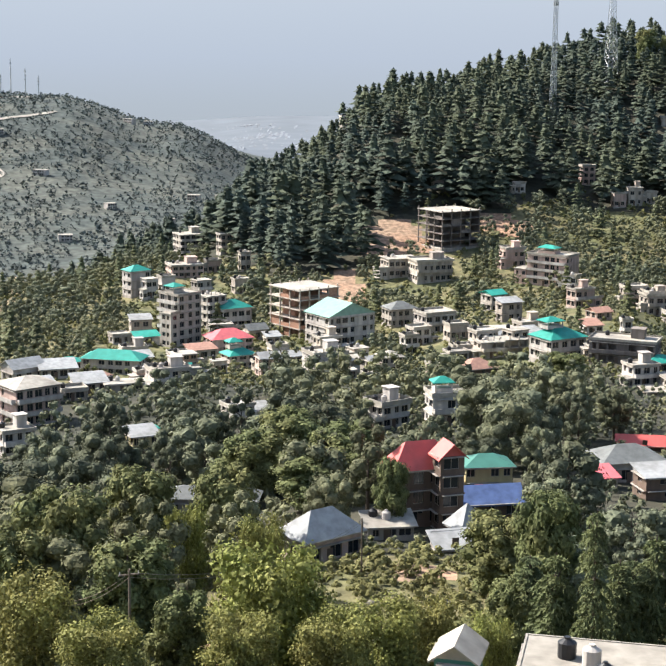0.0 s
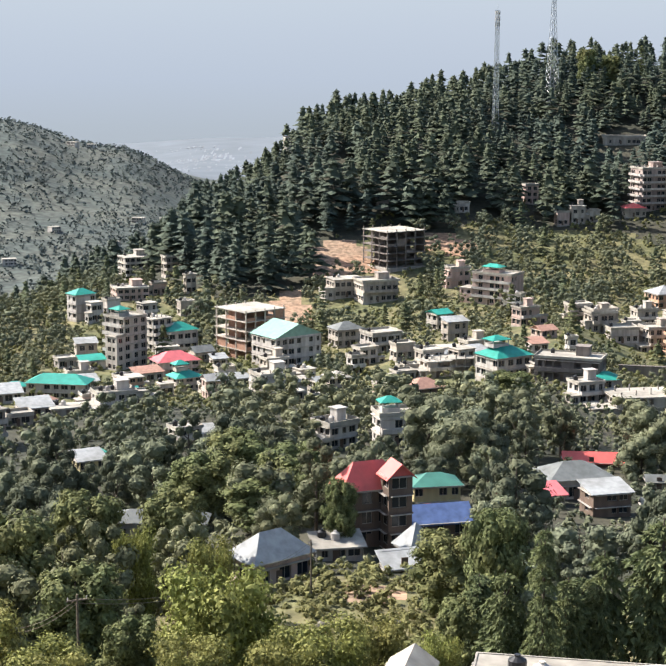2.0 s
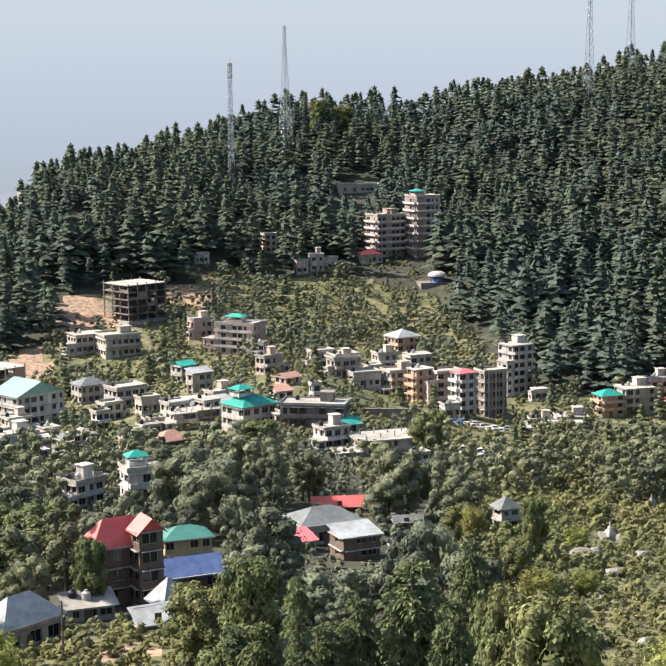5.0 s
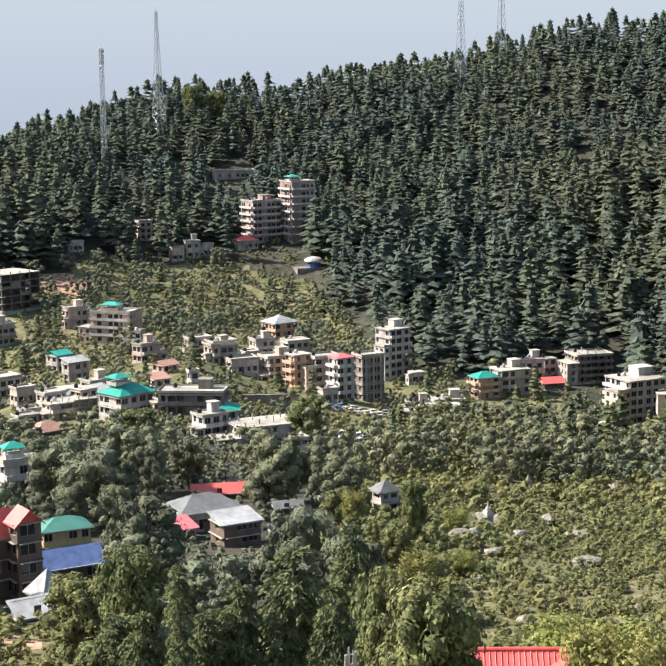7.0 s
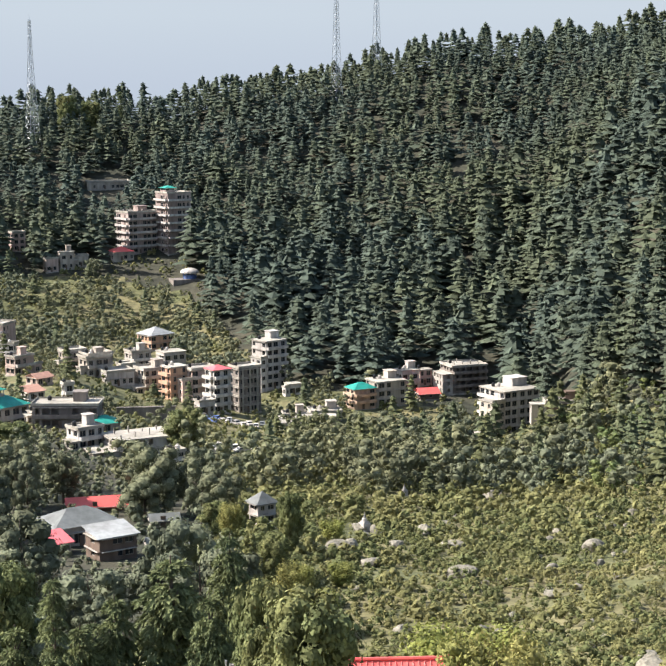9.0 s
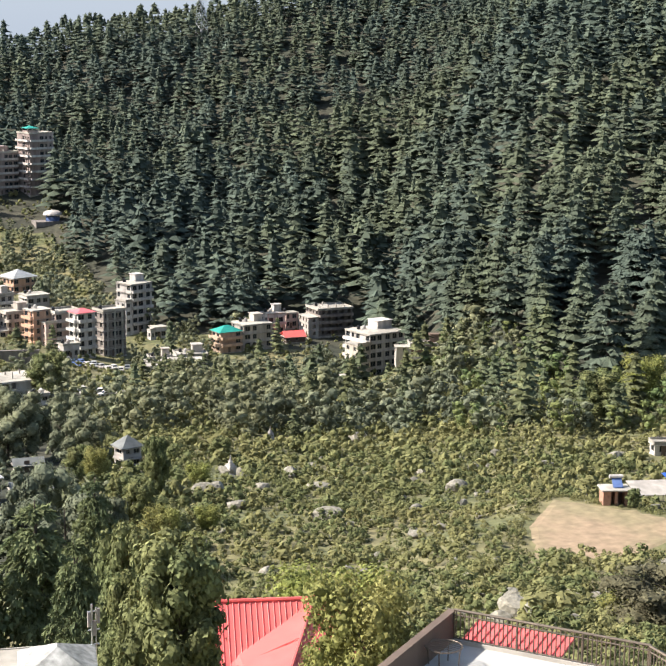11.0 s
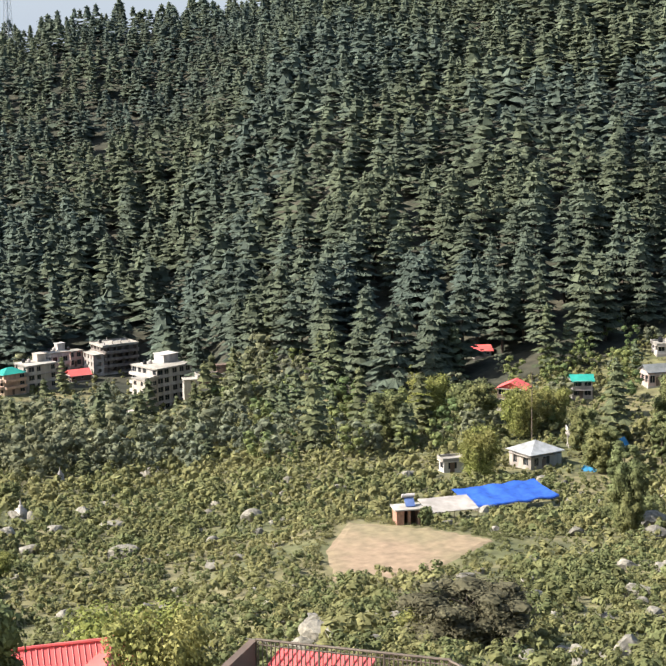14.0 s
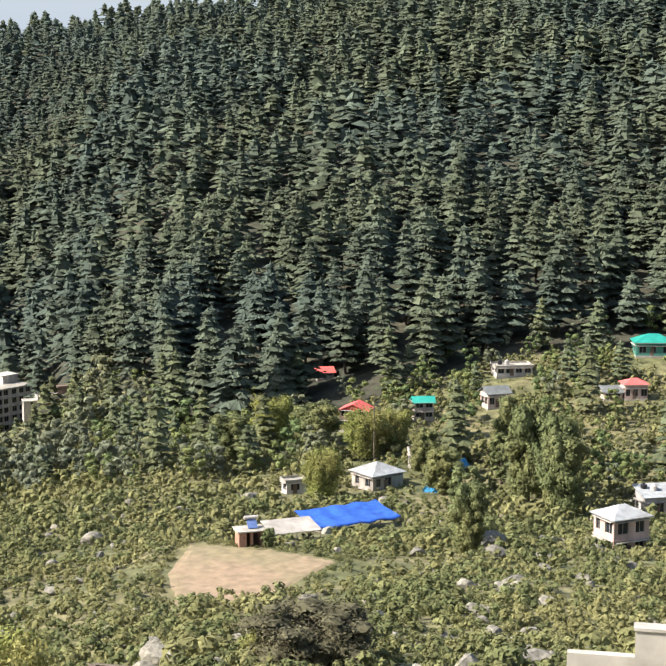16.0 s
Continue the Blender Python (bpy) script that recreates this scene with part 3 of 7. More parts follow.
def build_ground():
    az = np.radians(np.concatenate([np.arange(-180, -20, 4.0), np.arange(-20, 60, 0.4), np.arange(60, 180, 4.0)]))
    r = np.concatenate([[0.0, 4, 10, 20, 35], np.arange(50, 300, 2.0), np.arange(300, 420, 3.0), np.arange(420, 1300, 7.0), np.arange(1300, 2700, 35.0), [2850, 3000, 3400, 3800, 4150]])
    A, Rr = np.meshgrid(az, r)
    X, Y = Rr * np.sin(A), Rr * np.cos(A)
    Z = ground_z(X, Y)
    n, m = X.shape
    verts = np.stack([X, Y, Z], -1).reshape(-1, 3)
    i, j = np.meshgrid(np.arange(n - 1), np.arange(m), indexing="ij")
    jn = (j + 1) % m
    quads = np.stack([i * m + j, i * m + jn, (i + 1) * m + jn, (i + 1) * m + j], -1).reshape(-1, 4)[:, ::-1]
    me = bpy.data.meshes.new("ground")
    me.from_pydata(verts.tolist(), [], quads.tolist())
    cx, cy = verts[quads].mean(1)[:, 0], verts[quads].mean(1)[:, 1]
    cr, ca = np.hypot(cx, cy), np.degrees(np.arctan2(cx, cy))
    idx = np.zeros(len(quads), int)
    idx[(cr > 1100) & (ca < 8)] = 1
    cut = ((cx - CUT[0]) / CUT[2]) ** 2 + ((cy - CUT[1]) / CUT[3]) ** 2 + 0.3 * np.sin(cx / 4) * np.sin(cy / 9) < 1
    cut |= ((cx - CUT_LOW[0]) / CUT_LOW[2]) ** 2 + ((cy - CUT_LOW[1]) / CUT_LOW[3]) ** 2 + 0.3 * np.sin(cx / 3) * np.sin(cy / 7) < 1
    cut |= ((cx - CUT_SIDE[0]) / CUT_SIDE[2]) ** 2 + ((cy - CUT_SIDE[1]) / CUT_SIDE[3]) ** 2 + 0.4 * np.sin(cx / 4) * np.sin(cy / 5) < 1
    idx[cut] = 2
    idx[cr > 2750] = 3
    # floor with tree shade in its colour: under the wood and valley trees
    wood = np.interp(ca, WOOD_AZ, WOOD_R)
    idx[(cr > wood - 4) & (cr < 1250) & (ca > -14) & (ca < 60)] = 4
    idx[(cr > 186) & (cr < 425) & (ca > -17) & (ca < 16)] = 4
    idx[cut] = 2
    idx[(((cx - 10.5) / 5) ** 2 + ((cy - 177) / 5) ** 2 < 0.5 + 0.4 * np.sin(cx * 0.5) * np.sin(cy))] = 2
    for k in ("soil", "far_soil", "red_earth", "plain", "shade_litter"):
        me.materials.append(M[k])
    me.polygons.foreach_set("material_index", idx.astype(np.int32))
    me.polygons.foreach_set("use_smooth", np.ones(len(quads), bool))
    me.update()
    return tagged(new("ground", me), "dry grassy hillsides falling into a valley and rising again", "ground", kind="structure")


# far slope: blue-grey of the hazy air is put into its ground colour
M["far_soil"] = material("haze_tinted_slope", (0.054, 0.066, 0.060), 0.95, size=9.0, var=0.5, bump=0, second=(0.080, 0.085, 0.070))
# plain: base colour set to melt into the hazy backdrop
M["plain"] = material("haze_tinted_plain", (0.12, 0.138, 0.16), 0.95, size=90.0, var=0.12, bump=0, second=(0.108, 0.125, 0.147))
build_ground()


def build_haze():
    """The pale hazy distance behind everything: a glowing ring far outside the place."""
    me = bpy.data.meshes.new("backdrop")
    nn = 96
    v, f = [], []
    for k in range(nn):
        t = 2 * math.pi * k / nn
        for z in (-320, 330):
            v.append((4850 * math.sin(t), 4850 * math.cos(t), z))
    for k in range(nn):
        j = (k + 1) % nn
        f.append((2 * k, 2 * k + 1, 2 * j + 1, 2 * j))
    me.from_pydata(v, [], f)
    m = bpy.data.materials.new("hazy_distance")
    m.use_nodes = True
    N, L = m.node_tree.nodes, m.node_tree.links
    N.remove(N["Principled BSDF"])
    em, geo, sep = N.new("ShaderNodeEmission"), N.new("ShaderNodeNewGeometry"), N.new("ShaderNodeSeparateXYZ")
    L.new(geo.outputs["Position"], sep.inputs[0])
    mr = N.new("ShaderNodeMapRange")
    mr.inputs["From Min"].default_value, mr.inputs["From Max"].default_value = -320, 330
    L.new(sep.outputs["Z"], mr.inputs["Value"])
    ramp = N.new("ShaderNodeValToRGB")
    stops = ((0.0, (0.195, 0.22, 0.25)), (0.12, (0.20, 0.228, 0.262)), (0.34, (0.218, 0.25, 0.30)), (0.56, (0.236, 0.268, 0.316)), (0.85, (0.26, 0.294, 0.332)))
    while len(ramp.color_ramp.elements) < len(stops):
        ramp.color_ramp.elements.new(0.5)
    for e, (p, c) in zip(ramp.color_ramp.elements, stops):
        e.position, e.color = p, (*c, 1)
    L.new(mr.outputs["Result"], ramp.inputs["Fac"])
    L.new(ramp.outputs["Color"], em.inputs["Color"])
    L.new(em.outputs["Emission"], N["Material Output"].inputs["Surface"])
    me.materials.append(m)
    tagged(new("backdrop", me), "pale blue-grey hazy sky over the far plain", "sky", kind="structure")


build_haze()


def build_field():
    """The bare levelled field, with an uneven edge."""
    rim = []
    for k, ((ax, ay), (bx, by)) in enumerate(zip(FIELD, FIELD[1:] + FIELD[:1])):
        for u in range(8):
            t = u / 8
            w = 0.35 * math.sin(k * 5 + u * 2.1) + 0.2 * math.sin(k + u * 4.7)
            rim.append((ax + (bx - ax) * t + w, ay + (by - ay) * t + w * 0.7))
    cx, cy = sum(p[0] for p in rim) / len(rim), sum(p[1] for p in rim) / len(rim)
    S = Shape()
    rings = 8
    for i in range(rings):
        f0, f1 = i / rings, (i + 1) / rings
        for k, p in enumerate(rim):
            q = rim[(k + 1) % len(rim)]
            pts = [(cx + (a - cx) * f, cy + (b - cy) * f, FIELD_LEVEL + 0.12 - (0.16 if f > 0.99 else 0)) for (a, b), f in ((p, f0), (p, f1), (q, f1), (q, f0))]
            S.poly(*(pts if i else pts[1:]))
    me = S.mesh("earth_field")
    me.materials.append(M["sand"])
    tagged(new("earth_field", me), "bare sandy levelled playing field with worn grass", "field", kind="structure")


build_field()


# ---- houses: place, turn, width, depth, storeys, storey height, wall, roof ----
house(-68.7, 749.5, 25, 13.0, 10.4, 4, 2.81, "concrete", "flat", "grey concrete four-storey house with pale floor bands", z=-109.4, nf=3, ns=2, tanks=1, blind="right")
house(-49.6, 712.2, 24, 5.7, 5.7, 3, 2.92, "cream", "flat", "narrow cream three-storey house by the pines", z=-102.1, nf=2, ns=2, blind="right")
house(-77.3, 614.3, 37, 8.7, 7.0, 3, 3.28, "white", "hip", "white three-storey house under a teal hipped roof", z=-104.9, roof_mat="teal_roof", nf=3, ns=2, name="house", blind="right")
house(-62.2, 654.7, 20, 13.6, 10.9, 2, 2.51, "pink", "flat", "low faded pinkish house with a pale flat roof", z=-103.7, nf=4, ns=2, tanks=2, blind="right")
house(-51.0, 520.0, 46, 9.8, 9.8, 6, 2.84, "concrete", "flat", "tall grey six-storey block with balconies and teal roof room", z=-105.0, nf=2, ns=3, balcony="left", cap="teal_roof", blind="right")
house(-43.5, 555.4, 39, 7.9, 7.1, 4, 2.88, "concrete", "flat", "grey four-storey block with bare column stubs", z=-106.1, nf=3, ns=2, pillars=6, blind="right")
house(-35.9, 555.9, 29, 11.1, 8.9, 2, 3.68, "white", "hip", "white two-storey house under a teal hipped roof", z=-106.1, roof_mat="teal_roof", nf=4, ns=3, blind="right")
house(-26.8, 533.5, 28, 7.0, 5.6, 1, 3.70, "cream", "gable", "low cream house with a grey sheet roof", z=-105.9, roof_mat="grey_roof", blind="right")
house(2.3, 524.8, 35, 18.6, 14.0, 3, 3.36, "white", "gable_y", "pale three-storey house under a light green gabled roof", z=-104.7, roof_mat="green_roof", nf=3, ns=4, blind="right")
house(-6.8, 542.1, 31, 8.0, 7.2, 2, 3.74, "concrete", "gable", "grey house with a pale green sheet roof", z=-105.7, roof_mat="green_roof", blind="right")
house(-34.2, 507.4, 24, 13.8, 9.6, 2, 2.25, "pink", "hip", "pink-walled house under a pinkish red roof", z=-104.6, roof_mat="pink_roof", nf=5, ns=2, blind="right")
house(-28.4, 468.1, 28, 8.6, 6.9, 2, 2.09, "cream", "hip", "cream house with a two-tier teal roof", z=-101.7, roof_mat="teal_roof", cap="teal_roof", blind="right")
house(-62.6, 444.7, -10, 17.3, 7.8, 2, 2.37, "concrete", "hip", "long grey lodge under a teal hipped roof", z=-98.9, roof_mat="teal_roof", nf=7, ns=2, blind="left")
house(-76.9, 432.3, 20, 10.1, 6.1, 1, 2.94, "concrete", "shed", "low shed with a white sheet roof", z=-97.4, roof_mat="tin_roof", blind="right")
house(-76.7, 452.8, 20, 5.8, 4.6, 1, 2.56, "white", "hip", "small white house under a teal roof", z=-99.7, roof_mat="teal_roof", blind="right")
house(-63.3, 418.7, 34, 5.4, 4.3, 1, 2.61, "brown_wall", "hip", "small house under a rusty brown roof", z=-96.2, roof_mat="brown_roof", blind="right")
house(-71.5, 362.0, 40, 11.5, 10.5, 4, 3.1, "pink", "hip", "faded pink four-storey hotel with balconies and a pale roof", z=-95.5, roof_mat="slab", balcony="left front", nf=5, ns=4, roof_h=1.8, name="hotel", blind="right")
house(-63.3, 402.2, 24, 8.5, 6.0, 1, 2.97, "white", "shed", "white house with a sloping white sheet roof", z=-94.5, roof_mat="tin_roof", blind="right")
house(-54.5, 402.3, 18, 9.7, 5.8, 1, 2.50, "cream", "flat", "low cream house with a pale flat roof", z=-94.2, nf=4, blind="right")
house(-44.0, 413.5, 21, 10.4, 7.3, 2, 2.44, "white", "flat", "white two-storey house with roof tanks", z=-95.3, tanks=3, nf=4, blind="right")
house(-44.7, 464.9, 25, 6.9, 5.5, 2, 2.21, "orange", "flat", "small flat-roofed orange-plastered house", z=-101.4, nf=3, blind="right")
house(-66.8, 323.3, 32, 7.1, 5.7, 2, 2.59, "white", "flat", "white two-storey house with a pale roof", z=-89.3, nf=3, blind="right")
house(-83.4, 371.4, 33, 6.0, 4.8, 2, 2.15, "cream", "shed", "cream house with a white sheet roof", z=-94.2, roof_mat="tin_roof", blind="right")
house(-86.2, 430.8, 41, 9.8, 6.9, 1, 4.16, "white", "gable", "white house with a pale sheet roof", z=-97.9, roof_mat="tin_roof", blind="right")
house(-2.2, 437.7, 25, 10.3, 8.2, 3, 2.23, "white", "flat", "white unfinished-looking house with open floors", z=-97.2, nf=3, ns=2, glazed=False, pillars=4, blind="right")
house(-1.8, 498.5, 25, 7.6, 6.1, 2, 2.77, "cream", "flat", "cream house with a flat roof", z=-103.6, nf=3, blind="right")
house(16.1, 438.6, 18, 6.1, 5.5, 2, 2.45, "cream", "pyramid", "cream house under a pale pyramid roof", z=-96.5, roof_mat="slab", blind="right")
house(23.6, 555.2, 23, 10.1, 8.1, 2, 3.21, "concrete", "hip", "grey house under a grey hipped roof", z=-104.8, roof_mat="grey_roof", blind="right")
house(34.3, 528.2, 26, 11.1, 8.9, 2, 3.28, "white", "flat", "white two-storey house with terrace", z=-101.7, nf=4, tanks=1, blind="right")
house(27.8, 505.3, 27, 6.5, 5.2, 2, 2.80, "white", "flat", "white house on a slope with a pale flat roof", z=-101.8, nf=2, blind="right")
house(27.2, 649.8, 20, 13.2, 9.3, 2, 3.72, "cream", "flat", "cream two-storey house with wide pale roof", z=-101.6, nf=3, over=1.0, blind="right")
house(39.4, 641.0, 18, 15.2, 10.7, 2, 4.19, "cream", "flat", "cream lower wing with verandah and pale roof", z=-102.1, nf=4, over=1.0, balcony="front", blind="right")
house(75.6, 665.9, 19, 9.0, 7.2, 2, 3.83, "pink", "flat", "pinkish two-storey plastered house", z=-99.7, nf=3, blind="right")
house(87.7, 627.9, -36, 17.5, 10.5, 4, 3.10, "pink", "flat", "pinkish four-storey block with rows of openings", z=-101.5, nf=6, ns=2, cap="teal_roof", ww=1.6, blind="left")
house(92.8, 610.5, -34, 5.4, 4.3, 2, 3.21, "white", "flat", "small white two-storey house", z=-101.4, nf=2, blind="left")
house(108.6, 566.4, 14, 8.0, 6.4, 2, 3.16, "cream", "flat", "cream house with a pale flat roof", z=-98.2, nf=2, ns=2, blind="right")
house(115.0, 555.5, 13, 9.4, 7.5, 2, 3.89, "cream", "flat", "cream house with open ground floor", z=-99.6, nf=3, glazed=False, blind="right")
house(63.6, 439.6, 30, 12.4, 9.9, 2, 3.18, "white", "hip", "white pavilion house with a two-tier teal roof", z=-91.9, roof_mat="teal_roof", cap="teal_roof", nf=4, ns=4, blind="right")
house(79.4, 422.4, -21, 17.9, 9.0, 2, 3.27, "dark_concrete", "flat", "grey unfinished two-storey block with open bays", z=-89.4, nf=6, glazed=False, penthouse=0.2, blind="left")
house(38.4, 414.8, 25, 9.6, 7.7, 1, 2.78, "brown_wall", "hip", "low house under a reddish brown roof", z=-92.0, roof_mat="brown_roof", blind="right")
house(45.7, 455.2, 19, 7.5, 6.0, 2, 2.41, "cream", "flat", "cream house beside a building yard", z=-95.1, nf=3, pillars=5, glazed=False, blind="right")
house(87.6, 415.0, 3, 7.7, 6.1, 1, 2.83, "white", "hip", "white house under a teal hipped roof", z=-90.2, roof_mat="teal_roof", blind="right")
house(77.6, 390.8, 19, 7.3, 5.8, 2, 2.67, "white", "flat", "white house with balcony", z=-88.5, nf=3, balcony="front", blind="right")
house(90.1, 384.9, 7, 15.9, 11.1, 2, 2.47, "concrete", "flat", "wide grey unfinished block with a stained roof slab", z=-89.9, nf=5, glazed=False, pillars=8, blind="right")
house(11.1, 309.4, 36, 7.1, 5.7, 2, 2.40, "white", "flat", "white house with blue-tinted terraces", z=-79.0, nf=3, ns=3, parapet=0.9, balcony="left", blind="right")
house(23.9, 317.5, 11, 8.3, 6.6, 2, 3.23, "white", "flat", "white flat-roofed house with deep dark verandahs", z=-80.5, nf=3, ns=2, balcony="front", cap="teal_roof", ww=2.4, wh=1.7, blind="right")
house(-20.6, 336.1, 29, 5.9, 4.7, 2, 2.14, "concrete", "flat", "grey house among trees with a pale roof", z=-85.6, nf=2, yard=30, blind="right")
house(-16.7, 342.4, 18, 4.4, 3.5, 1, 2.14, "cream", "shed", "small house with a white roof among trees", z=-85.8, roof_mat="tin_roof", yard=30, blind="right")
house(-36.8, 298.1, 27, 5.3, 4.3, 2, 2.49, "yellow", "shed", "yellow house with a pale sheet roof among trees", z=-83.2, roof_mat="tin_roof", yard=26, blind="right")
house(-37.9, 319.0, 27, 2.9, 2.3, 2, 1.84, "white", "pyramid", "small house under a teal roof among trees", z=-86.1, roof_mat="teal_roof", yard=26, blind="right")
house(12.0, 208.5, 19, 8.6, 4.3, 3, 2.74, "brown_wall", "hip", "dark brown three-storey house under a bright red roof", z=-67.0, roof_mat="red_roof", nf=4, ns=2, roof_h=3.4, blind="right")
house(15.7, 206.0, 18, 3.4, 3.0, 4, 2.61, "brown_wall", "gable_y", "slim brown stair tower under a red gabled roof", z=-66.8, roof_mat="red_roof", nf=1, ns=1, roof_h=1.6, blind="right")
house(24.0, 239.2, 9, 7.4, 5.2, 2, 2.3, "yellow", "hip", "yellowish house under a dull green roof", z=-71.5, roof_mat="dark_green_roof", nf=4, blind="right")
house(21.6, 213.8, 12, 9.2, 5.6, 1, 2.6, "brown_wall", "gable", "low house under a faded blue roof", z=-67.4, roof_mat="slate_blue", roof_h=1.8, blind="right")
house(20.7, 228.5, 20, 3.1, 2.5, 1, 2.00, "orange", "gable", "small house with an orange-red and blue roof", z=-70.2, roof_mat="pink_roof", blind="right")
house(-1.2, 187.9, 38, 8.7, 5.4, 1, 3.43, "pink", "hip", "pale pinkish house under a silvery hipped tin roof", z=-65.0, roof_mat="tin_roof", nf=3, ns=3, ww=1.8, roof_h=2.9, blind="right")
house(7.4, 197.8, 10, 6.1, 3.7, 1, 2.10, "concrete", "shed", "low house with rust-stained pale sheet roof", z=-65.6, roof_mat="slab", tanks=2, roof_h=1.0, blind="right")
house(17.8, 199.2, 30, 3.8, 3.5, 1, 1.77, "concrete", "pyramid", "small house under a pale tin pyramid roof", z=-66.0, roof_mat="tin_roof", roof_h=3.0, blind="right")
house(15.6, 191.3, 15, 5.4, 3.2, 1, 0.68, "white", "shed", "low white shed with a tin roof", z=-64.9, roof_mat="tin_roof", roof_h=1.4, blind="right")
house(-18.0, 231.0, -4, 13.9, 4.9, 1, 3.38, "concrete", "hip", "long low house under a grey sheet roof among trees", z=-73.5, roof_mat="grey_roof", yard=22, blind="left")
house(48.4, 253.0, 14, 10.8, 7.6, 1, 3.67, "concrete", "hip", "grey-roofed lodge with a pale front", z=-73.1, roof_mat="grey_roof", nf=4, ns=2, blind="right")
house(50.6, 236.6, 13, 6.3, 5.1, 2, 2.02, "brown_wall", "shed", "brown two-storey house under a pale sheet roof", z=-71.5, roof_mat="tin_roof", nf=3, ns=3, roof_h=0.9, blind="right")
house(43.6, 244.1, 15, 2.6, 4.2, 1, 2.00, "white", "shed", "narrow white house with a reddish roof edge", z=-72.0, roof_mat="pink_roof", roof_h=1, blind="right")
house(59.3, 287.2, -7, 11.7, 4.7, 1, 1.17, "brown_wall", "gable", "long low house under a red sheet roof", z=-77.2, roof_mat="red_roof", yard=30)
house(65.8, 263.3, -6, 4.6, 2.8, 1, 1.40, "concrete", "gable", "small shed under a grey-green sheet roof", z=-74.8, roof_mat="grey_roof", blind="right")
house(61.4, 238.4, -6, 8.7, 4.3, 1, 1.14, "concrete", "gable", "low shed under a grey sheet roof", z=-71.9, roof_mat="grey_roof", yard=24, blind="right")
house(83.1, 260.9, 12, 3.6, 3.2, 2, 1.96, "white", "pyramid", "small white two-storey house under a grey pyramid roof", z=-75.5, roof_mat="grey_roof", roof_h=1.9, yard=34, blind="right")
house(183.9, 781.0, 15, 15.6, 12.5, 6, 3.40, "hotel_wall", "flat", "pale unfinished six-storey hotel with long balconies", z=-78.8, nf=4, ns=3, balcony="front left", pillars=8, name="hotel", yard=48, blind="right")
house(201.6, 775.2, 13, 13.0, 13.0, 8, 3.76, "hotel_wall", "flat", "brown eight-storey hotel tower with a teal roof room", z=-78.9, nf=3, ns=3, cap="teal_roof", name="hotel", balcony="front left", yard=48, blind="right")
house(173.6, 771.0, 2, 10.5, 8.4, 1, 4.26, "cream", "pyramid", "small house under a red roof below the hotel", z=-81.2, roof_mat="red_roof", blind="right")
house(15.1, 953.2, 9, 23.7, 11.9, 1, 4.07, "cream", "flat", "pale long house on the wooded ridge", z=-58.0, nf=5, blind="right")
house(125.9, 792.0, 11, 6.7, 5.4, 3, 3.02, "pink", "flat", "reddish narrow house among pines", z=-76.9, nf=2, blind="right")
house(193.0, 888.7, -7, 23.3, 11.7, 1, 3.89, "cream", "flat", "pale low house among pines on the ridge", z=-52.9, nf=4, over=1)
house(144.1, 761.4, 4, 7.1, 5.7, 2, 4.18, "cream", "flat", "small cream house among the pines", z=-83.5, nf=2, blind="right")
house(107.8, 565.9, 14, 6.8, 5.4, 2, 3.00, "cream", "flat", "cream two-storey house with pale roof", z=-98.0, nf=2, ns=2, blind="right")
house(114.0, 553.5, 13, 9.1, 7.3, 2, 3.49, "cream", "flat", "cream two-storey house with wide eaves", z=-99.4, nf=3, over=1, ns=2, blind="right")
house(120.1, 545.4, 8, 10.2, 8.2, 1, 4.91, "white", "flat", "white low house with a pale roof", z=-101.7, nf=4, blind="right")
house(159.0, 644.7, 21, 11.5, 10.3, 2, 3.07, "orange", "pyramid", "orange house under a pale pyramid roof", z=-105.7, roof_mat="tin_roof", nf=3, ns=3, blind="right")
house(141.1, 601.5, 12, 8.3, 6.7, 2, 3.22, "concrete", "flat", "grey two-storey concrete house", z=-105.9, nf=3, blind="right")
house(152.5, 594.0, 11, 9.3, 7.5, 2, 3.78, "concrete", "flat", "grey house with a flat roof", z=-106.5, nf=3, blind="right")
house(132.9, 543.9, 11, 10.7, 8.6, 3, 2.82, "cream", "flat", "cream three-storey house with balconies", z=-104.8, nf=3, balcony="front", blind="right")
house(136.9, 529.2, 17, 6.9, 6.2, 4, 2.94, "orange", "flat", "orange four-storey house with balconies", z=-105.2, nf=2, ns=2, balcony="left", blind="right")
house(145.6, 527.7, 10, 9.5, 7.6, 4, 2.94, "pink", "flat", "faded pink four-storey block with balconies", z=-106.3, nf=3, balcony="front", tanks=1, blind="right")
house(147.0, 509.6, 14, 6.6, 5.9, 5, 3.00, "white", "hip", "white five-storey hotel with balconies and a pinkish roof", z=-106.9, yard=52, roof_mat="pink_roof", nf=2, ns=2, balcony="front left", roof_h=1.2, name="hotel", blind="right")
house(158.9, 517.3, 13, 8.7, 7.0, 5, 3.14, "dark_concrete", "flat", "brown five-storey hotel wing with pale pilasters", z=-108.9, yard=52, nf=3, ns=2, stripes=3, name="hotel", tanks=1, blind="right")
house(179.7, 553.7, 20, 9.6, 8.6, 6, 2.99, "white", "flat", "white six-storey hotel with a dark shaded flank", z=-108.1, nf=3, ns=3, penthouse=0.4, name="hotel", balcony="front", blind="right")
house(198.5, 508.5, 7, 8.2, 6.6, 3, 2.42, "orange", "hip", "orange house under a teal roof with balconies", z=-109.0, yard=52, roof_mat="teal_roof", nf=2, balcony="left front", blind="right")
house(209.5, 512.1, 6, 11.3, 9.0, 3, 2.95, "cream", "flat", "cream three-storey house with a pale roof terrace", z=-109.0, yard=52, nf=3, balcony="left", penthouse=0.3, blind="right")
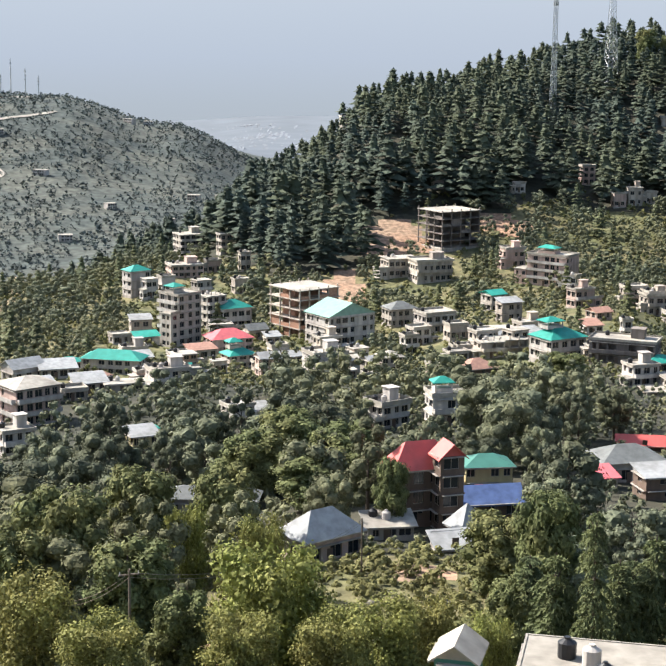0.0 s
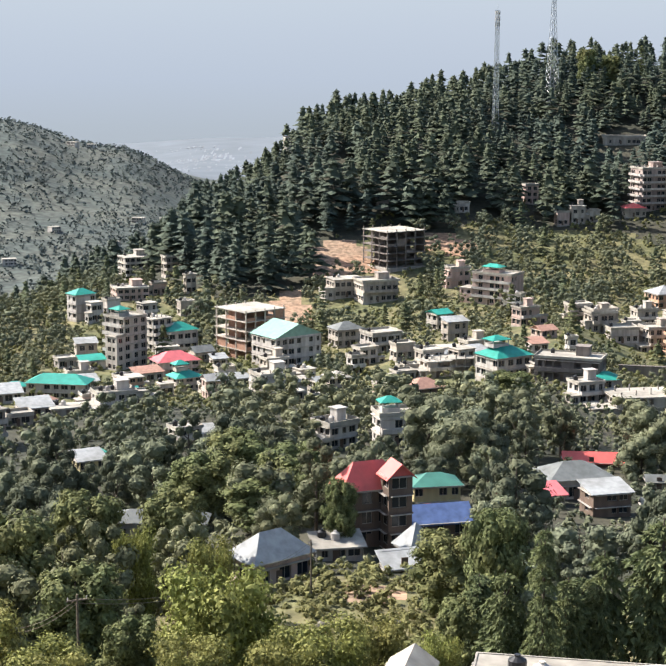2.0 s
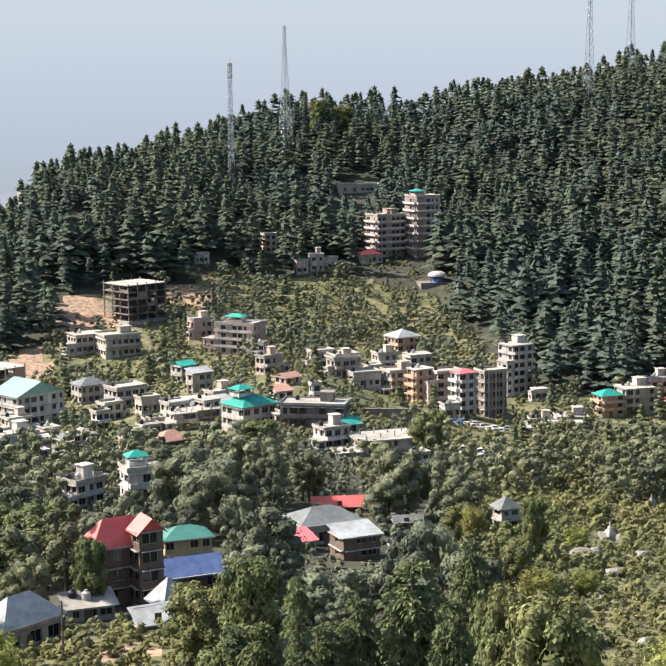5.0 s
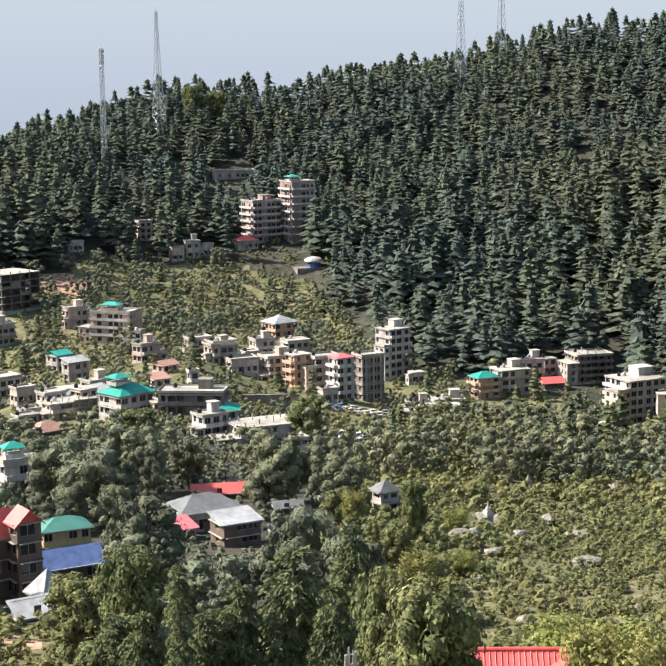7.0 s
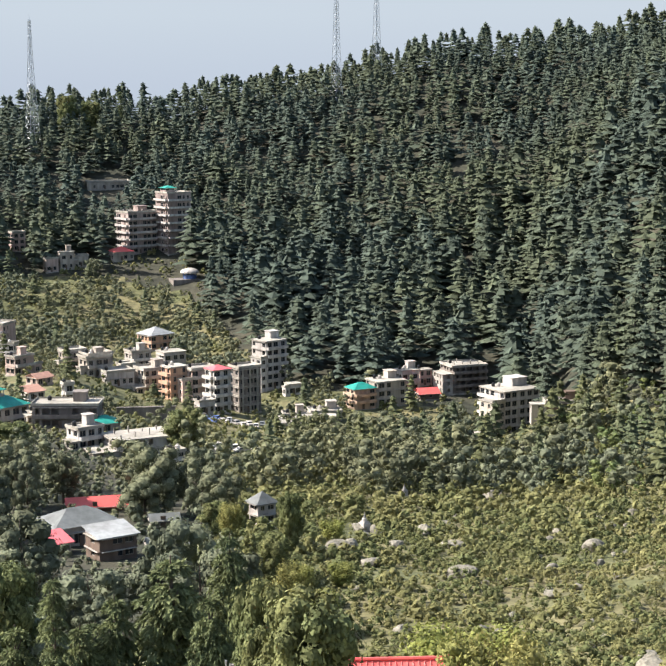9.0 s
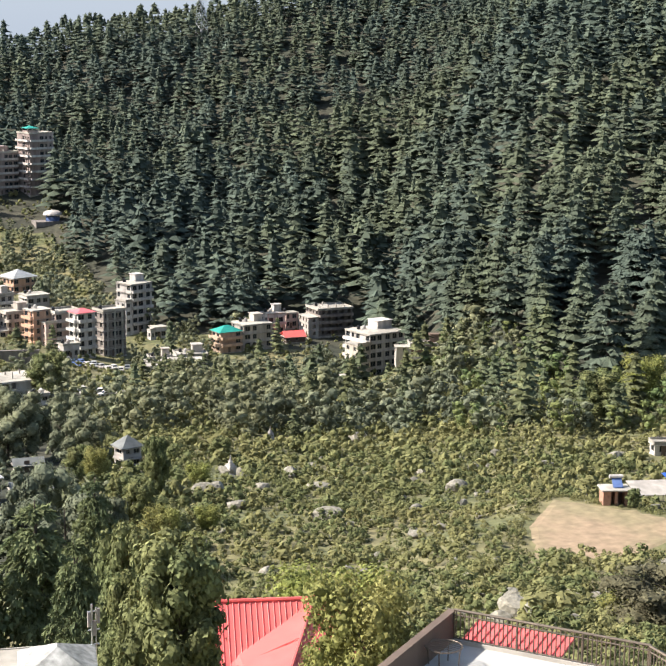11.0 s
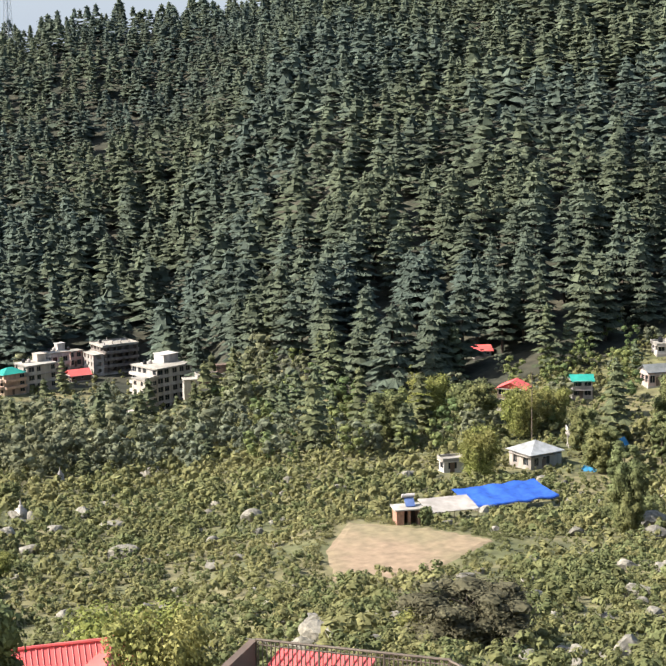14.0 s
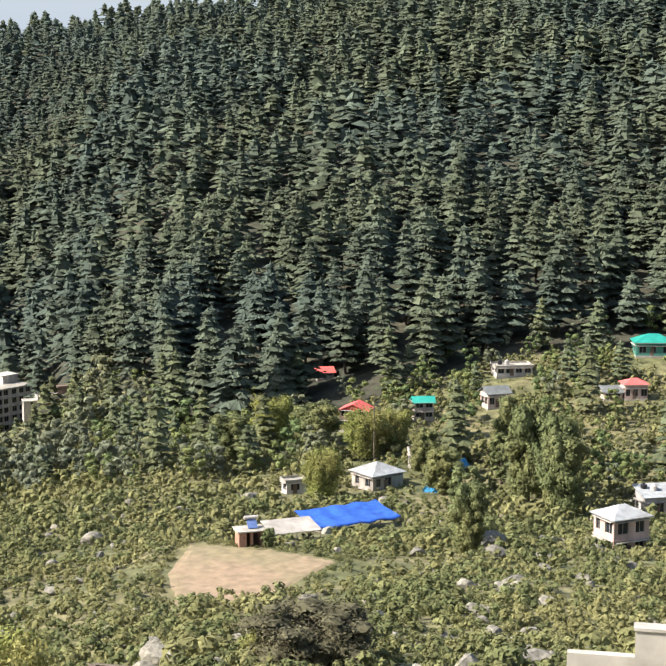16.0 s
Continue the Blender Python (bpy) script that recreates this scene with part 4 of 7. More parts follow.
house(225.0, 529.7, 5, 7.4, 5.9, 2, 3.97, "white", "flat", "white house with roof room", z=-108.4, nf=2, penthouse=0.4, blind="right")
house(227.3, 516.4, -4, 7.3, 5.9, 1, 2.18, "brown_wall", "gable", "low house under a red sheet roof", z=-109.0, roof_mat="red_roof", blind="right")
house(245.6, 524.7, -0, 13.8, 11.0, 4, 2.47, "dark_concrete", "flat", "brown unfinished block with open floors", z=-108.8, nf=4, glazed=False, pillars=6, yard=20, blind="right")
house(233.8, 463.2, 11, 14.8, 13.3, 5, 2.86, "white", "flat", "white five-storey hotel with balconies and roof room", z=-110.5, yard=62, nf=4, ns=4, balcony="left", penthouse=0.4, name="hotel", tanks=2, blind="right")
house(216.2, 446.9, -6, 5.6, 4.5, 1, 3.06, "cream", "pyramid", "small pinkish house below the hotel", z=-110.4, roof_mat="slab", blind="right")
house(236.7, 432.4, -19, 11.2, 5.6, 1, 3.00, "brown_wall", "flat", "long low stall under the trees", z=-98.3, nf=4, blind="right")
house(168.6, 472.6, -15, 13.7, 8.2, 1, 3.91, "cream", "flat", "low cream building by the car park", z=-107.1, nf=3)
house(206.8, 405.8, -17, 4.1, 2.8, 1, 1.02, "cream", "shed", "small hut with a pale roof", z=-103.7, roof_mat="tin_roof", blind="right")
house(201.2, 235.9, -2, 7.7, 6.9, 1, 3.15, "cream", "pyramid", "cream house under a silvery pyramid roof with outside stair", z=-79.2, roof_mat="tin_roof", ns=1, nf=2, blind="right")
house(184.9, 242.1, -17, 4.1, 2.9, 1, 2.43, "white", "flat", "small white outbuilding with a flat roof", z=-79.2, nf=1, ns=1, blind="right")
house(232.4, 280.3, -55, 6.4, 5.0, 2, 2.4, "brown_wall", "gable_y", "cottage under a red sheet roof among trees", z=-79.1, roof_mat="red_roof", yard=50, blind="left")
house(257.6, 323.7, -29, 4.4, 3.5, 1, 1.60, "cream", "shed", "small hut under a red roof", z=-76.2, roof_mat="red_roof", yard=50, blind="right")
house(245.7, 271.8, -32, 4.6, 3.6, 2, 2.2, "cream", "gable", "small house under a green sheet roof", z=-77.2, roof_mat="teal_roof", yard=50, blind="right")
house(285.3, 281.9, -30, 9.3, 5.6, 1, 2.20, "white", "flat", "white flat-roofed house below the pines", z=-72.4, nf=4, tanks=2, yard=45, blind="right")
house(264.5, 266.8, -20, 5.7, 4.6, 1, 3.54, "pink", "gable", "peach house under a grey gabled roof", z=-75.6, roof_mat="grey_roof", yard=50, blind="right")
house(291.7, 247.0, -35, 5.5, 4.4, 1, 3.59, "pink", "hip", "pink house under a red roof", z=-73.9, roof_mat="red_roof", yard=30, blind="right")
house(322.1, 267.0, -40, 9.7, 6.8, 1, 3.43, "dark_green_roof", "hip", "green-walled house under a dull teal roof", z=-69.0, roof_mat="teal_roof", yard=45, blind="right")
house(287.2, 250.1, -34, 4.4, 3.5, 1, 1.69, "pink", "shed", "low pink shed under a grey roof", z=-73.9, roof_mat="grey_roof", yard=15, blind="right")
house(169.9, 145.4, -14, 6.0, 5.0, 2, 3.0, "pink", "hip", "pale pinkish two-storey house under a grey hipped roof", z=-66.2, roof_mat="tin_roof", nf=2, ns=3, blind="right")
house(217.6, 178.7, -26, 5.6, 4.5, 1, 3.61, "white", "shed", "white house with a pale sheet roof", z=-75.4, roof_mat="tin_roof", tanks=2, blind="right")
house(217.6, 241.9, -32, 3.7, 2.9, 1, 3.12, "white", "flat", "small white building among trees", z=-78.8, nf=1, blind="right")
house(-17.3, 491.2, 22, 5.7, 4.6, 1, 3.56, "white", "flat", "small white plastered house on the terraced town slope", z=-103.3, roof_mat="slab", tanks=1, nf=2, ns=1, yard=24, blind="right")
house(-21.5, 458.3, 18, 4.3, 3.4, 1, 2.57, "cream", "flat", "small cream plastered house on the terraced town slope", z=-100.4, roof_mat="slab", tanks=1, nf=2, ns=1, yard=24, blind="right")
house(-12.1, 474.0, 26, 4.8, 3.8, 1, 2.91, "white", "shed", "small white house under a pale sloping sheet roof", z=-102.1, roof_mat="tin_roof", tanks=0, nf=2, ns=1, yard=24, blind="right")
house(7.7, 480.5, 29, 5.4, 4.3, 1, 4.01, "cream", "flat", "small cream plastered house on the terraced town slope", z=-101.9, roof_mat="slab", tanks=0, nf=2, ns=1, yard=24, blind="right")
house(9.8, 400.5, 19, 3.8, 3.0, 1, 2.47, "white", "flat", "small white plastered house on the terraced town slope", z=-90.8, roof_mat="slab", tanks=0, nf=2, ns=1, yard=24, blind="right")
house(39.4, 500.4, 21, 6.3, 5.1, 1, 4.72, "cream", "flat", "small cream plastered house on the terraced town slope", z=-98.7, roof_mat="slab", tanks=1, nf=2, ns=1, yard=24, blind="right")
house(38.8, 459.5, 15, 5.0, 4.0, 1, 3.08, "white", "flat", "small white plastered house on the terraced town slope", z=-95.9, roof_mat="slab", tanks=0, nf=2, ns=1, yard=24, blind="right")
house(23.8, 486.6, 25, 4.6, 3.7, 2, 2.98, "white", "flat", "small white plastered house on the terraced town slope", z=-101.2, roof_mat="slab", tanks=1, nf=2, ns=1, yard=24, blind="right")
house(-51.7, 611.8, 35, 6.3, 5.0, 2, 3.37, "concrete", "flat", "small grey plastered house on the terraced town slope", z=-105.0, roof_mat="slab", tanks=1, nf=2, ns=1, yard=24, blind="right")
house(-66.1, 619.1, 31, 5.7, 4.5, 1, 5.46, "white", "flat", "small white plastered house on the terraced town slope", z=-103.9, roof_mat="slab", tanks=0, nf=2, ns=1, yard=24, blind="right")
house(-37.1, 621.4, 23, 5.8, 4.7, 1, 5.47, "cream", "flat", "small cream plastered house on the terraced town slope", z=-104.8, roof_mat="slab", tanks=0, nf=2, ns=1, yard=24, blind="right")
house(-37.8, 663.9, 23, 4.4, 3.6, 2, 3.82, "cream", "flat", "small cream plastered house on the terraced town slope", z=-102.5, roof_mat="slab", tanks=0, nf=2, ns=1, yard=24, blind="right")
house(-51.6, 667.7, 24, 6.3, 5.0, 1, 4.76, "pink", "flat", "small faded pink plastered house on the terraced town slope", z=-103.7, roof_mat="slab", tanks=1, nf=2, ns=1, yard=24, blind="right")
house(-71.4, 607.3, 37, 5.2, 4.2, 2, 3.78, "white", "flat", "small white plastered house on the terraced town slope", z=-104.8, roof_mat="slab", tanks=0, nf=2, ns=1, yard=24, blind="right")
house(-20.3, 517.7, 22, 4.9, 3.9, 1, 3.17, "cream", "shed", "small cream house under a pale sloping sheet roof", z=-104.9, roof_mat="tin_roof", tanks=1, nf=2, ns=1, yard=24, blind="right")
house(-75.5, 402.4, 31, 5.5, 4.4, 1, 2.76, "white", "shed", "small white house under a pale sloping sheet roof", z=-95.0, roof_mat="tin_roof", tanks=0, nf=2, ns=1, yard=24, blind="right")
house(-66.1, 392.1, 25, 6.5, 5.2, 1, 2.68, "cream", "flat", "small cream plastered house on the terraced town slope", z=-94.1, roof_mat="slab", tanks=0, nf=2, ns=1, yard=24, blind="right")
house(-51.1, 419.9, 22, 4.9, 3.9, 1, 3.32, "pink", "flat", "small faded pink plastered house on the terraced town slope", z=-96.0, roof_mat="slab", tanks=0, nf=2, ns=1, yard=24, blind="right")
house(-37.7, 419.3, 20, 4.9, 3.9, 1, 4.01, "white", "flat", "small white plastered house on the terraced town slope", z=-95.7, roof_mat="slab", tanks=1, nf=2, ns=1, yard=24, blind="right")
house(-33.2, 451.6, 24, 4.1, 3.3, 1, 3.80, "cream", "flat", "small cream plastered house on the terraced town slope", z=-100.0, roof_mat="slab", tanks=1, nf=2, ns=1, yard=24, blind="right")
house(-5.0, 477.1, 26, 4.6, 3.7, 1, 3.46, "white", "flat", "small white plastered house on the terraced town slope", z=-102.2, roof_mat="slab", tanks=0, nf=2, ns=1, yard=24, blind="right")
house(4.3, 418.7, 24, 3.7, 2.9, 1, 2.82, "cream", "flat", "small cream plastered house on the terraced town slope", z=-94.2, roof_mat="slab", tanks=1, nf=2, ns=1, yard=24, blind="right")
house(37.4, 460.5, 15, 4.6, 3.7, 1, 3.09, "white", "flat", "small white plastered house on the terraced town slope", z=-96.2, roof_mat="slab", tanks=0, nf=2, ns=1, yard=24, blind="right")
house(28.4, 438.6, 16, 3.6, 2.8, 1, 2.46, "cream", "flat", "small cream plastered house on the terraced town slope", z=-95.7, roof_mat="slab", tanks=1, nf=2, ns=1, yard=24, blind="right")
house(53.6, 493.0, 14, 6.7, 5.3, 1, 3.84, "white", "flat", "small white plastered house on the terraced town slope", z=-97.2, roof_mat="slab", tanks=0, nf=2, ns=1, yard=24, blind="right")
house(73.0, 433.0, 10, 4.9, 3.9, 1, 3.42, "cream", "flat", "small cream plastered house on the terraced town slope", z=-90.2, roof_mat="slab", tanks=1, nf=2, ns=1, yard=24, blind="right")
house(89.9, 478.0, 9, 3.1, 2.4, 2, 2.96, "white", "flat", "small white plastered house on the terraced town slope", z=-93.9, roof_mat="slab", tanks=1, nf=2, ns=1, yard=24, blind="right")
house(146.1, 538.3, 10, 6.1, 4.9, 2, 3.08, "pink", "flat", "small faded pink plastered house on the terraced town slope", z=-106.1, roof_mat="slab", tanks=1, nf=2, ns=1, yard=24, blind="right")
house(139.7, 500.5, 9, 5.7, 4.5, 1, 4.33, "white", "flat", "small white plastered house on the terraced town slope", z=-105.1, roof_mat="slab", tanks=0, nf=2, ns=1, yard=24, blind="right")
house(144.9, 561.4, 11, 6.1, 4.8, 1, 5.43, "cream", "flat", "small cream plastered house on the terraced town slope", z=-106.1, roof_mat="slab", tanks=0, nf=2, ns=1, yard=24, blind="right")
house(133.4, 554.0, 11, 6.2, 5.0, 1, 4.71, "white", "flat", "small white plastered house on the terraced town slope", z=-105.1, roof_mat="slab", tanks=1, nf=2, ns=1, yard=24, blind="right")
house(130.9, 578.0, 12, 5.7, 4.5, 1, 4.56, "cream", "flat", "small cream plastered house on the terraced town slope", z=-104.7, roof_mat="slab", tanks=0, nf=2, ns=1, yard=24, blind="right")
house(184.1, 539.8, 6, 5.0, 4.0, 1, 4.10, "white", "flat", "small white plastered house on the terraced town slope", z=-108.7, roof_mat="slab", tanks=0, nf=2, ns=1, yard=24, blind="right")
house(178.1, 489.5, -10, 10.1, 8.1, 1, 3.47, "concrete", "flat", "small grey plastered house on the terraced town slope", z=-108.2, roof_mat="slab", tanks=0, nf=2, ns=1, yard=24, blind="right")
house(233.8, 534.5, 4, 5.0, 4.0, 2, 2.90, "pink", "flat", "small faded pink plastered house on the terraced town slope", z=-107.5, roof_mat="slab", tanks=0, nf=2, ns=1, yard=24, blind="right")
house(165.5, 483.3, -9, 7.4, 5.9, 1, 3.41, "cream", "flat", "small cream plastered house on the terraced town slope", z=-107.4, roof_mat="slab", tanks=0, nf=2, ns=1, yard=24, blind="right")
house(92.5, 357.9, 11, 3.6, 2.9, 2, 2.08, "white", "flat", "small white plastered house on the terraced town slope", z=-87.8, roof_mat="slab", tanks=0, nf=2, ns=1, yard=24, blind="right")
house(36.0, 452.3, 20, 6.0, 4.8, 1, 2.78, "concrete", "flat", "small grey plastered house on the terraced town slope", z=-95.8, roof_mat="slab", tanks=0, nf=2, ns=1, yard=24, blind="right")
house(48.5, 491.1, 19, 5.4, 4.3, 1, 4.10, "white", "flat", "small white plastered house on the terraced town slope", z=-97.3, roof_mat="slab", tanks=0, nf=2, ns=1, yard=24, blind="right")
house(49.6, 762.6, 11, 5.2, 4.2, 1, 4.12, "cream", "flat", "small cream plastered house on the terraced town slope", z=-76.5, roof_mat="slab", tanks=1, nf=2, ns=1, yard=24, blind="right")
house(88.7, 762.0, 8, 5.3, 4.2, 1, 4.14, "white", "flat", "small white plastered house on the terraced town slope", z=-78.1, roof_mat="slab", tanks=0, nf=2, ns=1, yard=24, blind="right")
house(136.2, 758.6, 10, 6.1, 4.9, 1, 6.25, "pink", "flat", "small faded pink plastered house on the terraced town slope", z=-84.2, roof_mat="slab", tanks=1, nf=2, ns=1, yard=24, blind="right")
house(152.1, 764.5, 4, 6.1, 4.9, 1, 5.05, "cream", "flat", "small cream plastered house on the terraced town slope", z=-82.9, roof_mat="slab", tanks=1, nf=2, ns=1, yard=24, blind="right")
trng = random.Random(77)
made = 0
while made < 26:
    a, r = trng.uniform(-8.5, 10.5), trng.uniform(425, 560)
    x, y = r * math.sin(radians(a)), r * math.cos(radians(a))
    if any(math.hypot(x - c[0], y - c[1]) < c[2] + 4.0 for c in CLEAR):
        continue
    wall, roof = trng.choice(("white", "cream", "pink", "concrete", "cream")), trng.choice(("flat", "flat", "shed", "gable"))
    word = {"white": "white", "cream": "cream", "pink": "faded pink", "concrete": "grey concrete"}[wall]
    cover, said = ("slab", "pale flat roof") if roof == "flat" else trng.choice((("tin_roof", "pale sheet roof"), ("tin_roof", "pale sheet roof"), ("brown_roof", "rusty brown roof"), ("teal_roof", "teal sheet roof")))
    house(x, y, trng.uniform(15, 32), trng.uniform(5.5, 9.0), trng.uniform(4.5, 6.5), trng.choice((1, 1, 2)), trng.uniform(2.8, 3.3), wall, roof, "small %s house under a %s between its neighbours" % (word, said), roof_mat=cover, nf=2, ns=1, roof_h=1.2, yard=26, blind="right")
    made += 1
frame_building(-10.2, 544.5, 39, 17.2, 17.2, 5, 3.33, "cream", "unfinished five-storey concrete frame with pale slabs", tone="brick", infill=0.35)
frame_building(50.8, 699.0, 32, 20.6, 18.6, 5, 3.17, "dark_concrete", "dark unfinished five-storey concrete frame on a cut slope", tone="dark_concrete", infill=0.15)
frame_building(51.3, 461.5, 14, 12.1, 7.3, 2, 2.31, "cream", "pale unfinished building with bare columns", tone="cream", infill=0.2)


# ---- single things ----
def ground_thing(name, x, y, rot, label, category, group="", dz=0.0):
    return thing(name, x, y, gz(x, y) + dz, rot, label, category, group)


def seamed_plane(S, Z, a, b, c, d, n, thick=0.06):
    """A sheet-metal roof slope a-b (eave) c-d (ridge side) with n standing seams put into Z."""
    a, b, c, d = map(Vector, (a, b, c, d))
    up = (b - a).cross(d - a).normalized()
    if up.z < 0:
        up = -up
    lo = [p - up * thick for p in (a, b, c, d)]
    S.poly(a, b, c, d), S.poly(*reversed(lo))
    top = (a, b, c, d)
    for i in range(4):
        j = (i + 1) % 4
        S.poly(top[i], lo[i], lo[j], top[j])
    for k in range(n + 1):
        u = k / n
        p, q = a.lerp(b, u), d.lerp(c, u)
        if (q - p).length > 0.15:
            Z.append((p + up * 0.02, q + up * 0.02))


def red_cottage():
    """The near house under a bright red standing-seam roof: a back wing and a front wing."""
    h = thing("house", 29.0, 68.5, -36.0, -18, "near house under a bright red standing-seam metal roof", "house")
    W = Shape()
    W.box(-2.9, 3.4, -1.6, 4.2, -6, 5.6), W.box(-1.4, 5.6, -7.5, -1.5, -6, 4.6)
    part("wall", W, M["cream"], h)
    R1, R2, seams = Shape(), Shape(), []
    seamed_plane(R1, seams, (-3.2, -2.2, 5.5), (2.6, -2.2, 5.5), (2.6, 1.4, 8.1), (-3.2, 1.4, 8.1), 20)
    seamed_plane(R1, seams, (2.6, 5.0, 5.5), (-3.2, 5.0, 5.5), (-3.2, 1.4, 8.1), (2.6, 1.4, 8.1), 20)
    seamed_plane(R2, seams, (-2.0, -8.2, 4.6), (-2.0, 1.2, 6.6), (2.4, 1.6, 8.16), (-0.6, -8.2, 5.6), 3)
    seamed_plane(R2, seams, (6.4, -3.4, 4.4), (1.0, -8.6, 4.4), (-0.6, -8.2, 5.6), (2.4, 1.6, 8.16), 22)
    seamed_plane(R2, seams, (6.4, -3.4, 4.4), (6.0, 2.6, 5.4), (2.4, 1.6, 8.16), (2.4, 1.6, 8.16), 10)
    r = part("roof", R1, M["red_roof"], h)
    f = part("front_roof", R2, M["red_roof"], h)
    for p, q in seams:
        s = Shape()
        s.bar(p, q, 0.028, 0.028, 4)
        part("seam", s, M["red_roof"], f)
    c = Shape()
    c.bar((2.4, 1.6, 8.2), (-0.6, -8.2, 5.66), 0.1, 0.1, 6), c.bar((-3.2, 1.4, 8.14), (2.6, 1.4, 8.16), 0.1, 0.1, 6)
    part("ridge_cap", c, M["red_roof"], h)
    CLEAR.append((29, 68.5, 6, 0, 4))


red_cottage()


def terrace():
    """The roof terrace of a near house: pale floor, solid side wall, steel railing with bars."""
    h = thing("terrace_house", 22.9, 39.9, -18.2, -52, "flat-roofed house with a pale terrace behind a brown steel railing", "house")
    # local: x along the back rail, -y towards the eye's side
    B = Shape()
    B.box(-0.15, 6.2, -7.4, 0.12, -16, -0.2)
    part("wall", B, M["cream"], h)
    F = Shape()
    F.box(-0.2, 6.25, -7.45, 0.2, -0.2, 0.0)
    F.poly((6.25, -7.45, 0), (10.5, -7.45, 0), (10.5, -3.4, 0), (6.25, 0.1, 0)), F.poly((6.25, 0.1, -0.2), (10.5, -3.4, -0.2), (10.5, -7.45, -0.2), (6.25, -7.45, -0.2)), F.poly((6.25, 0.1, 0), (10.5, -3.4, 0), (10.5, -3.4, -0.2), (6.25, 0.1, -0.2))
    part("terrace_floor", F, M["terrace_floor"], h, "pale painted terrace floor")
    K = Shape()
    K.box(0.0, 6.2, 0.02, 0.16, 0.0, 0.12)
    part("kerb", K, M["concrete"], h)
    S = Shape()
    S.box(-0.16, 0.0, -7.4, 0.16, 0.0, 0.92), S.box(-0.2, 0.04, -7.4, 0.2, 0.92, 1.0)
    part("side_wall", S, M["brown_wall"], h, "dark brown solid parapet")
    def rail(a, b, posts, bars):
        a, b = Vector(a), Vector(b)
        for z, r in ((1.06, 0.042), (0.16, 0.025), (0.9, 0.022)):
            s = Shape()
            s.bar(a + Vector((0, 0, z)), b + Vector((0, 0, z)), r, r, 6)
            part("rail", s, M["dark_steel"], h)
        for k in range(posts + 1):
            p = a.lerp(b, k / posts)
            s = Shape()
            s.bar(p, p + Vector((0, 0, 1.08)), 0.035, 0.035, 6)
            part("post", s, M["dark_steel"], h)
        for k in range(bars):
            p = a.lerp(b, (k + 0.5) / bars)
            s = Shape()
            s.bar(p + Vector((0, 0, 0.16)), p + Vector((0, 0, 1.05)), 0.022, 0.022, 4)
            part("baluster", s, M["dark_steel"], h)
    rail((0.05, 0.08, 0.0), (6.15, 0.08, 0.0), 3, 44)
    rail((6.15, 0.0, 0.0), (10.4, -3.4, 0.0), 3, 38)
    R, Q = Shape(), []
    seamed_plane(R, Q, (0.15, 0.3, -0.1), (3.3, 0.3, -0.1), (3.3, 1.9, 0.12), (0.15, 1.9, 0.12), 11)
    lean = part("lean_to_roof", R, M["red_roof"], h, "red sheet lean-to roof below the railing")
    for p, q in Q:
        s = Shape()
        s.bar(p, q, 0.025, 0.025, 4)
        part("seam", s, M["red_roof"], lean)
    T = thing("wire_table", 21.8, 38.4, -18.2, 10, "round dark wire-topped metal table on the terrace", "table")
    top = Shape()
    for k in range(16):
        a, b = 2 * math.pi * k / 16, 2 * math.pi * (k + 1) / 16
        top.bar((0.55 * math.cos(a), 0.55 * math.sin(a), 0.62), (0.55 * math.cos(b), 0.55 * math.sin(b), 0.62), 0.02, 0.02, 5)
    for k in range(-4, 5):
        u = k * 0.12
        e = math.sqrt(max(0.0, 0.55 ** 2 - u * u))
        top.bar((-e, u, 0.62), (e, u, 0.62), 0.012, 0.012, 4)
    part("tabletop", top, M["dark_steel"], T)
    for k in range(4):
        a = 0.6 + math.pi / 2 * k
        leg = Shape()
        leg.bar((0.45 * math.cos(a), 0.45 * math.sin(a), 0), (0.5 * math.cos(a), 0.5 * math.sin(a), 0.62), 0.02, 0.02, 5)
        part("leg", leg, M["dark_steel"], T)
    CLEAR.append((26, 38, 7, 0, 5))


terrace()
house(16.4, 61.5, -14, 2.6, 3.0, 1, 3.4, "white", "hip", "low white house with a weathered pale stone roof", roof_mat="stone_roof", roof_h=0.85, nf=0, ns=0, over=0.35, yard=0, z=-29.5, door=False)
house(16.8, 51.5, -20, 4.4, 3.0, 1, 3.0, "brown_wall", "gable", "shed under rusty corrugated sheets", roof_mat="rust", roof_h=0.55, nf=0, ns=0, over=0.2, yard=0, z=-26.4, door=False)
house(8.3, 96.0, -14, 2.6, 3.4, 1, 3.0, "dark_green_roof", "gable_y", "small teal-walled hut under a pale sheet roof", roof_mat="slab", roof_h=0.9, nf=1, ns=0, over=0.35, yard=0, z=-42.3)
house(18.3, 91.5, -12, 13.0, 12.0, 1, 3.0, "cream", "flat", "long low house with a pale flat roof terrace", roof_mat="slab", nf=3, ns=1, yard=0, z=-42.6, parapet=0.06)
house(-10.4, 126.0, 6, 2.6, 2.4, 1, 2.2, "pink", "shed", "small hut under a faded red sheet roof", roof_mat="brown_roof", roof_h=0.7, nf=0, ns=0, yard=6)


def roof_tank(x, y, z, r, colour, label):
    h = thing("water_tank", x, y, z, 0, label, "water tank")
    S = Shape()
    S.bar((0, 0, 0), (0, 0, r * 1.5), r, r, 16)
    S.bar((0, 0, r * 1.5), (0, 0, r * 2.0), r, r * 0.3, 16)
    part("body", S, M[colour], h)
    L = Shape()
    L.bar((0, 0, r * 2.0), (0, 0, r * 2.16), r * 0.34, r * 0.3, 12)
    part("lid", L, M[colour], h)


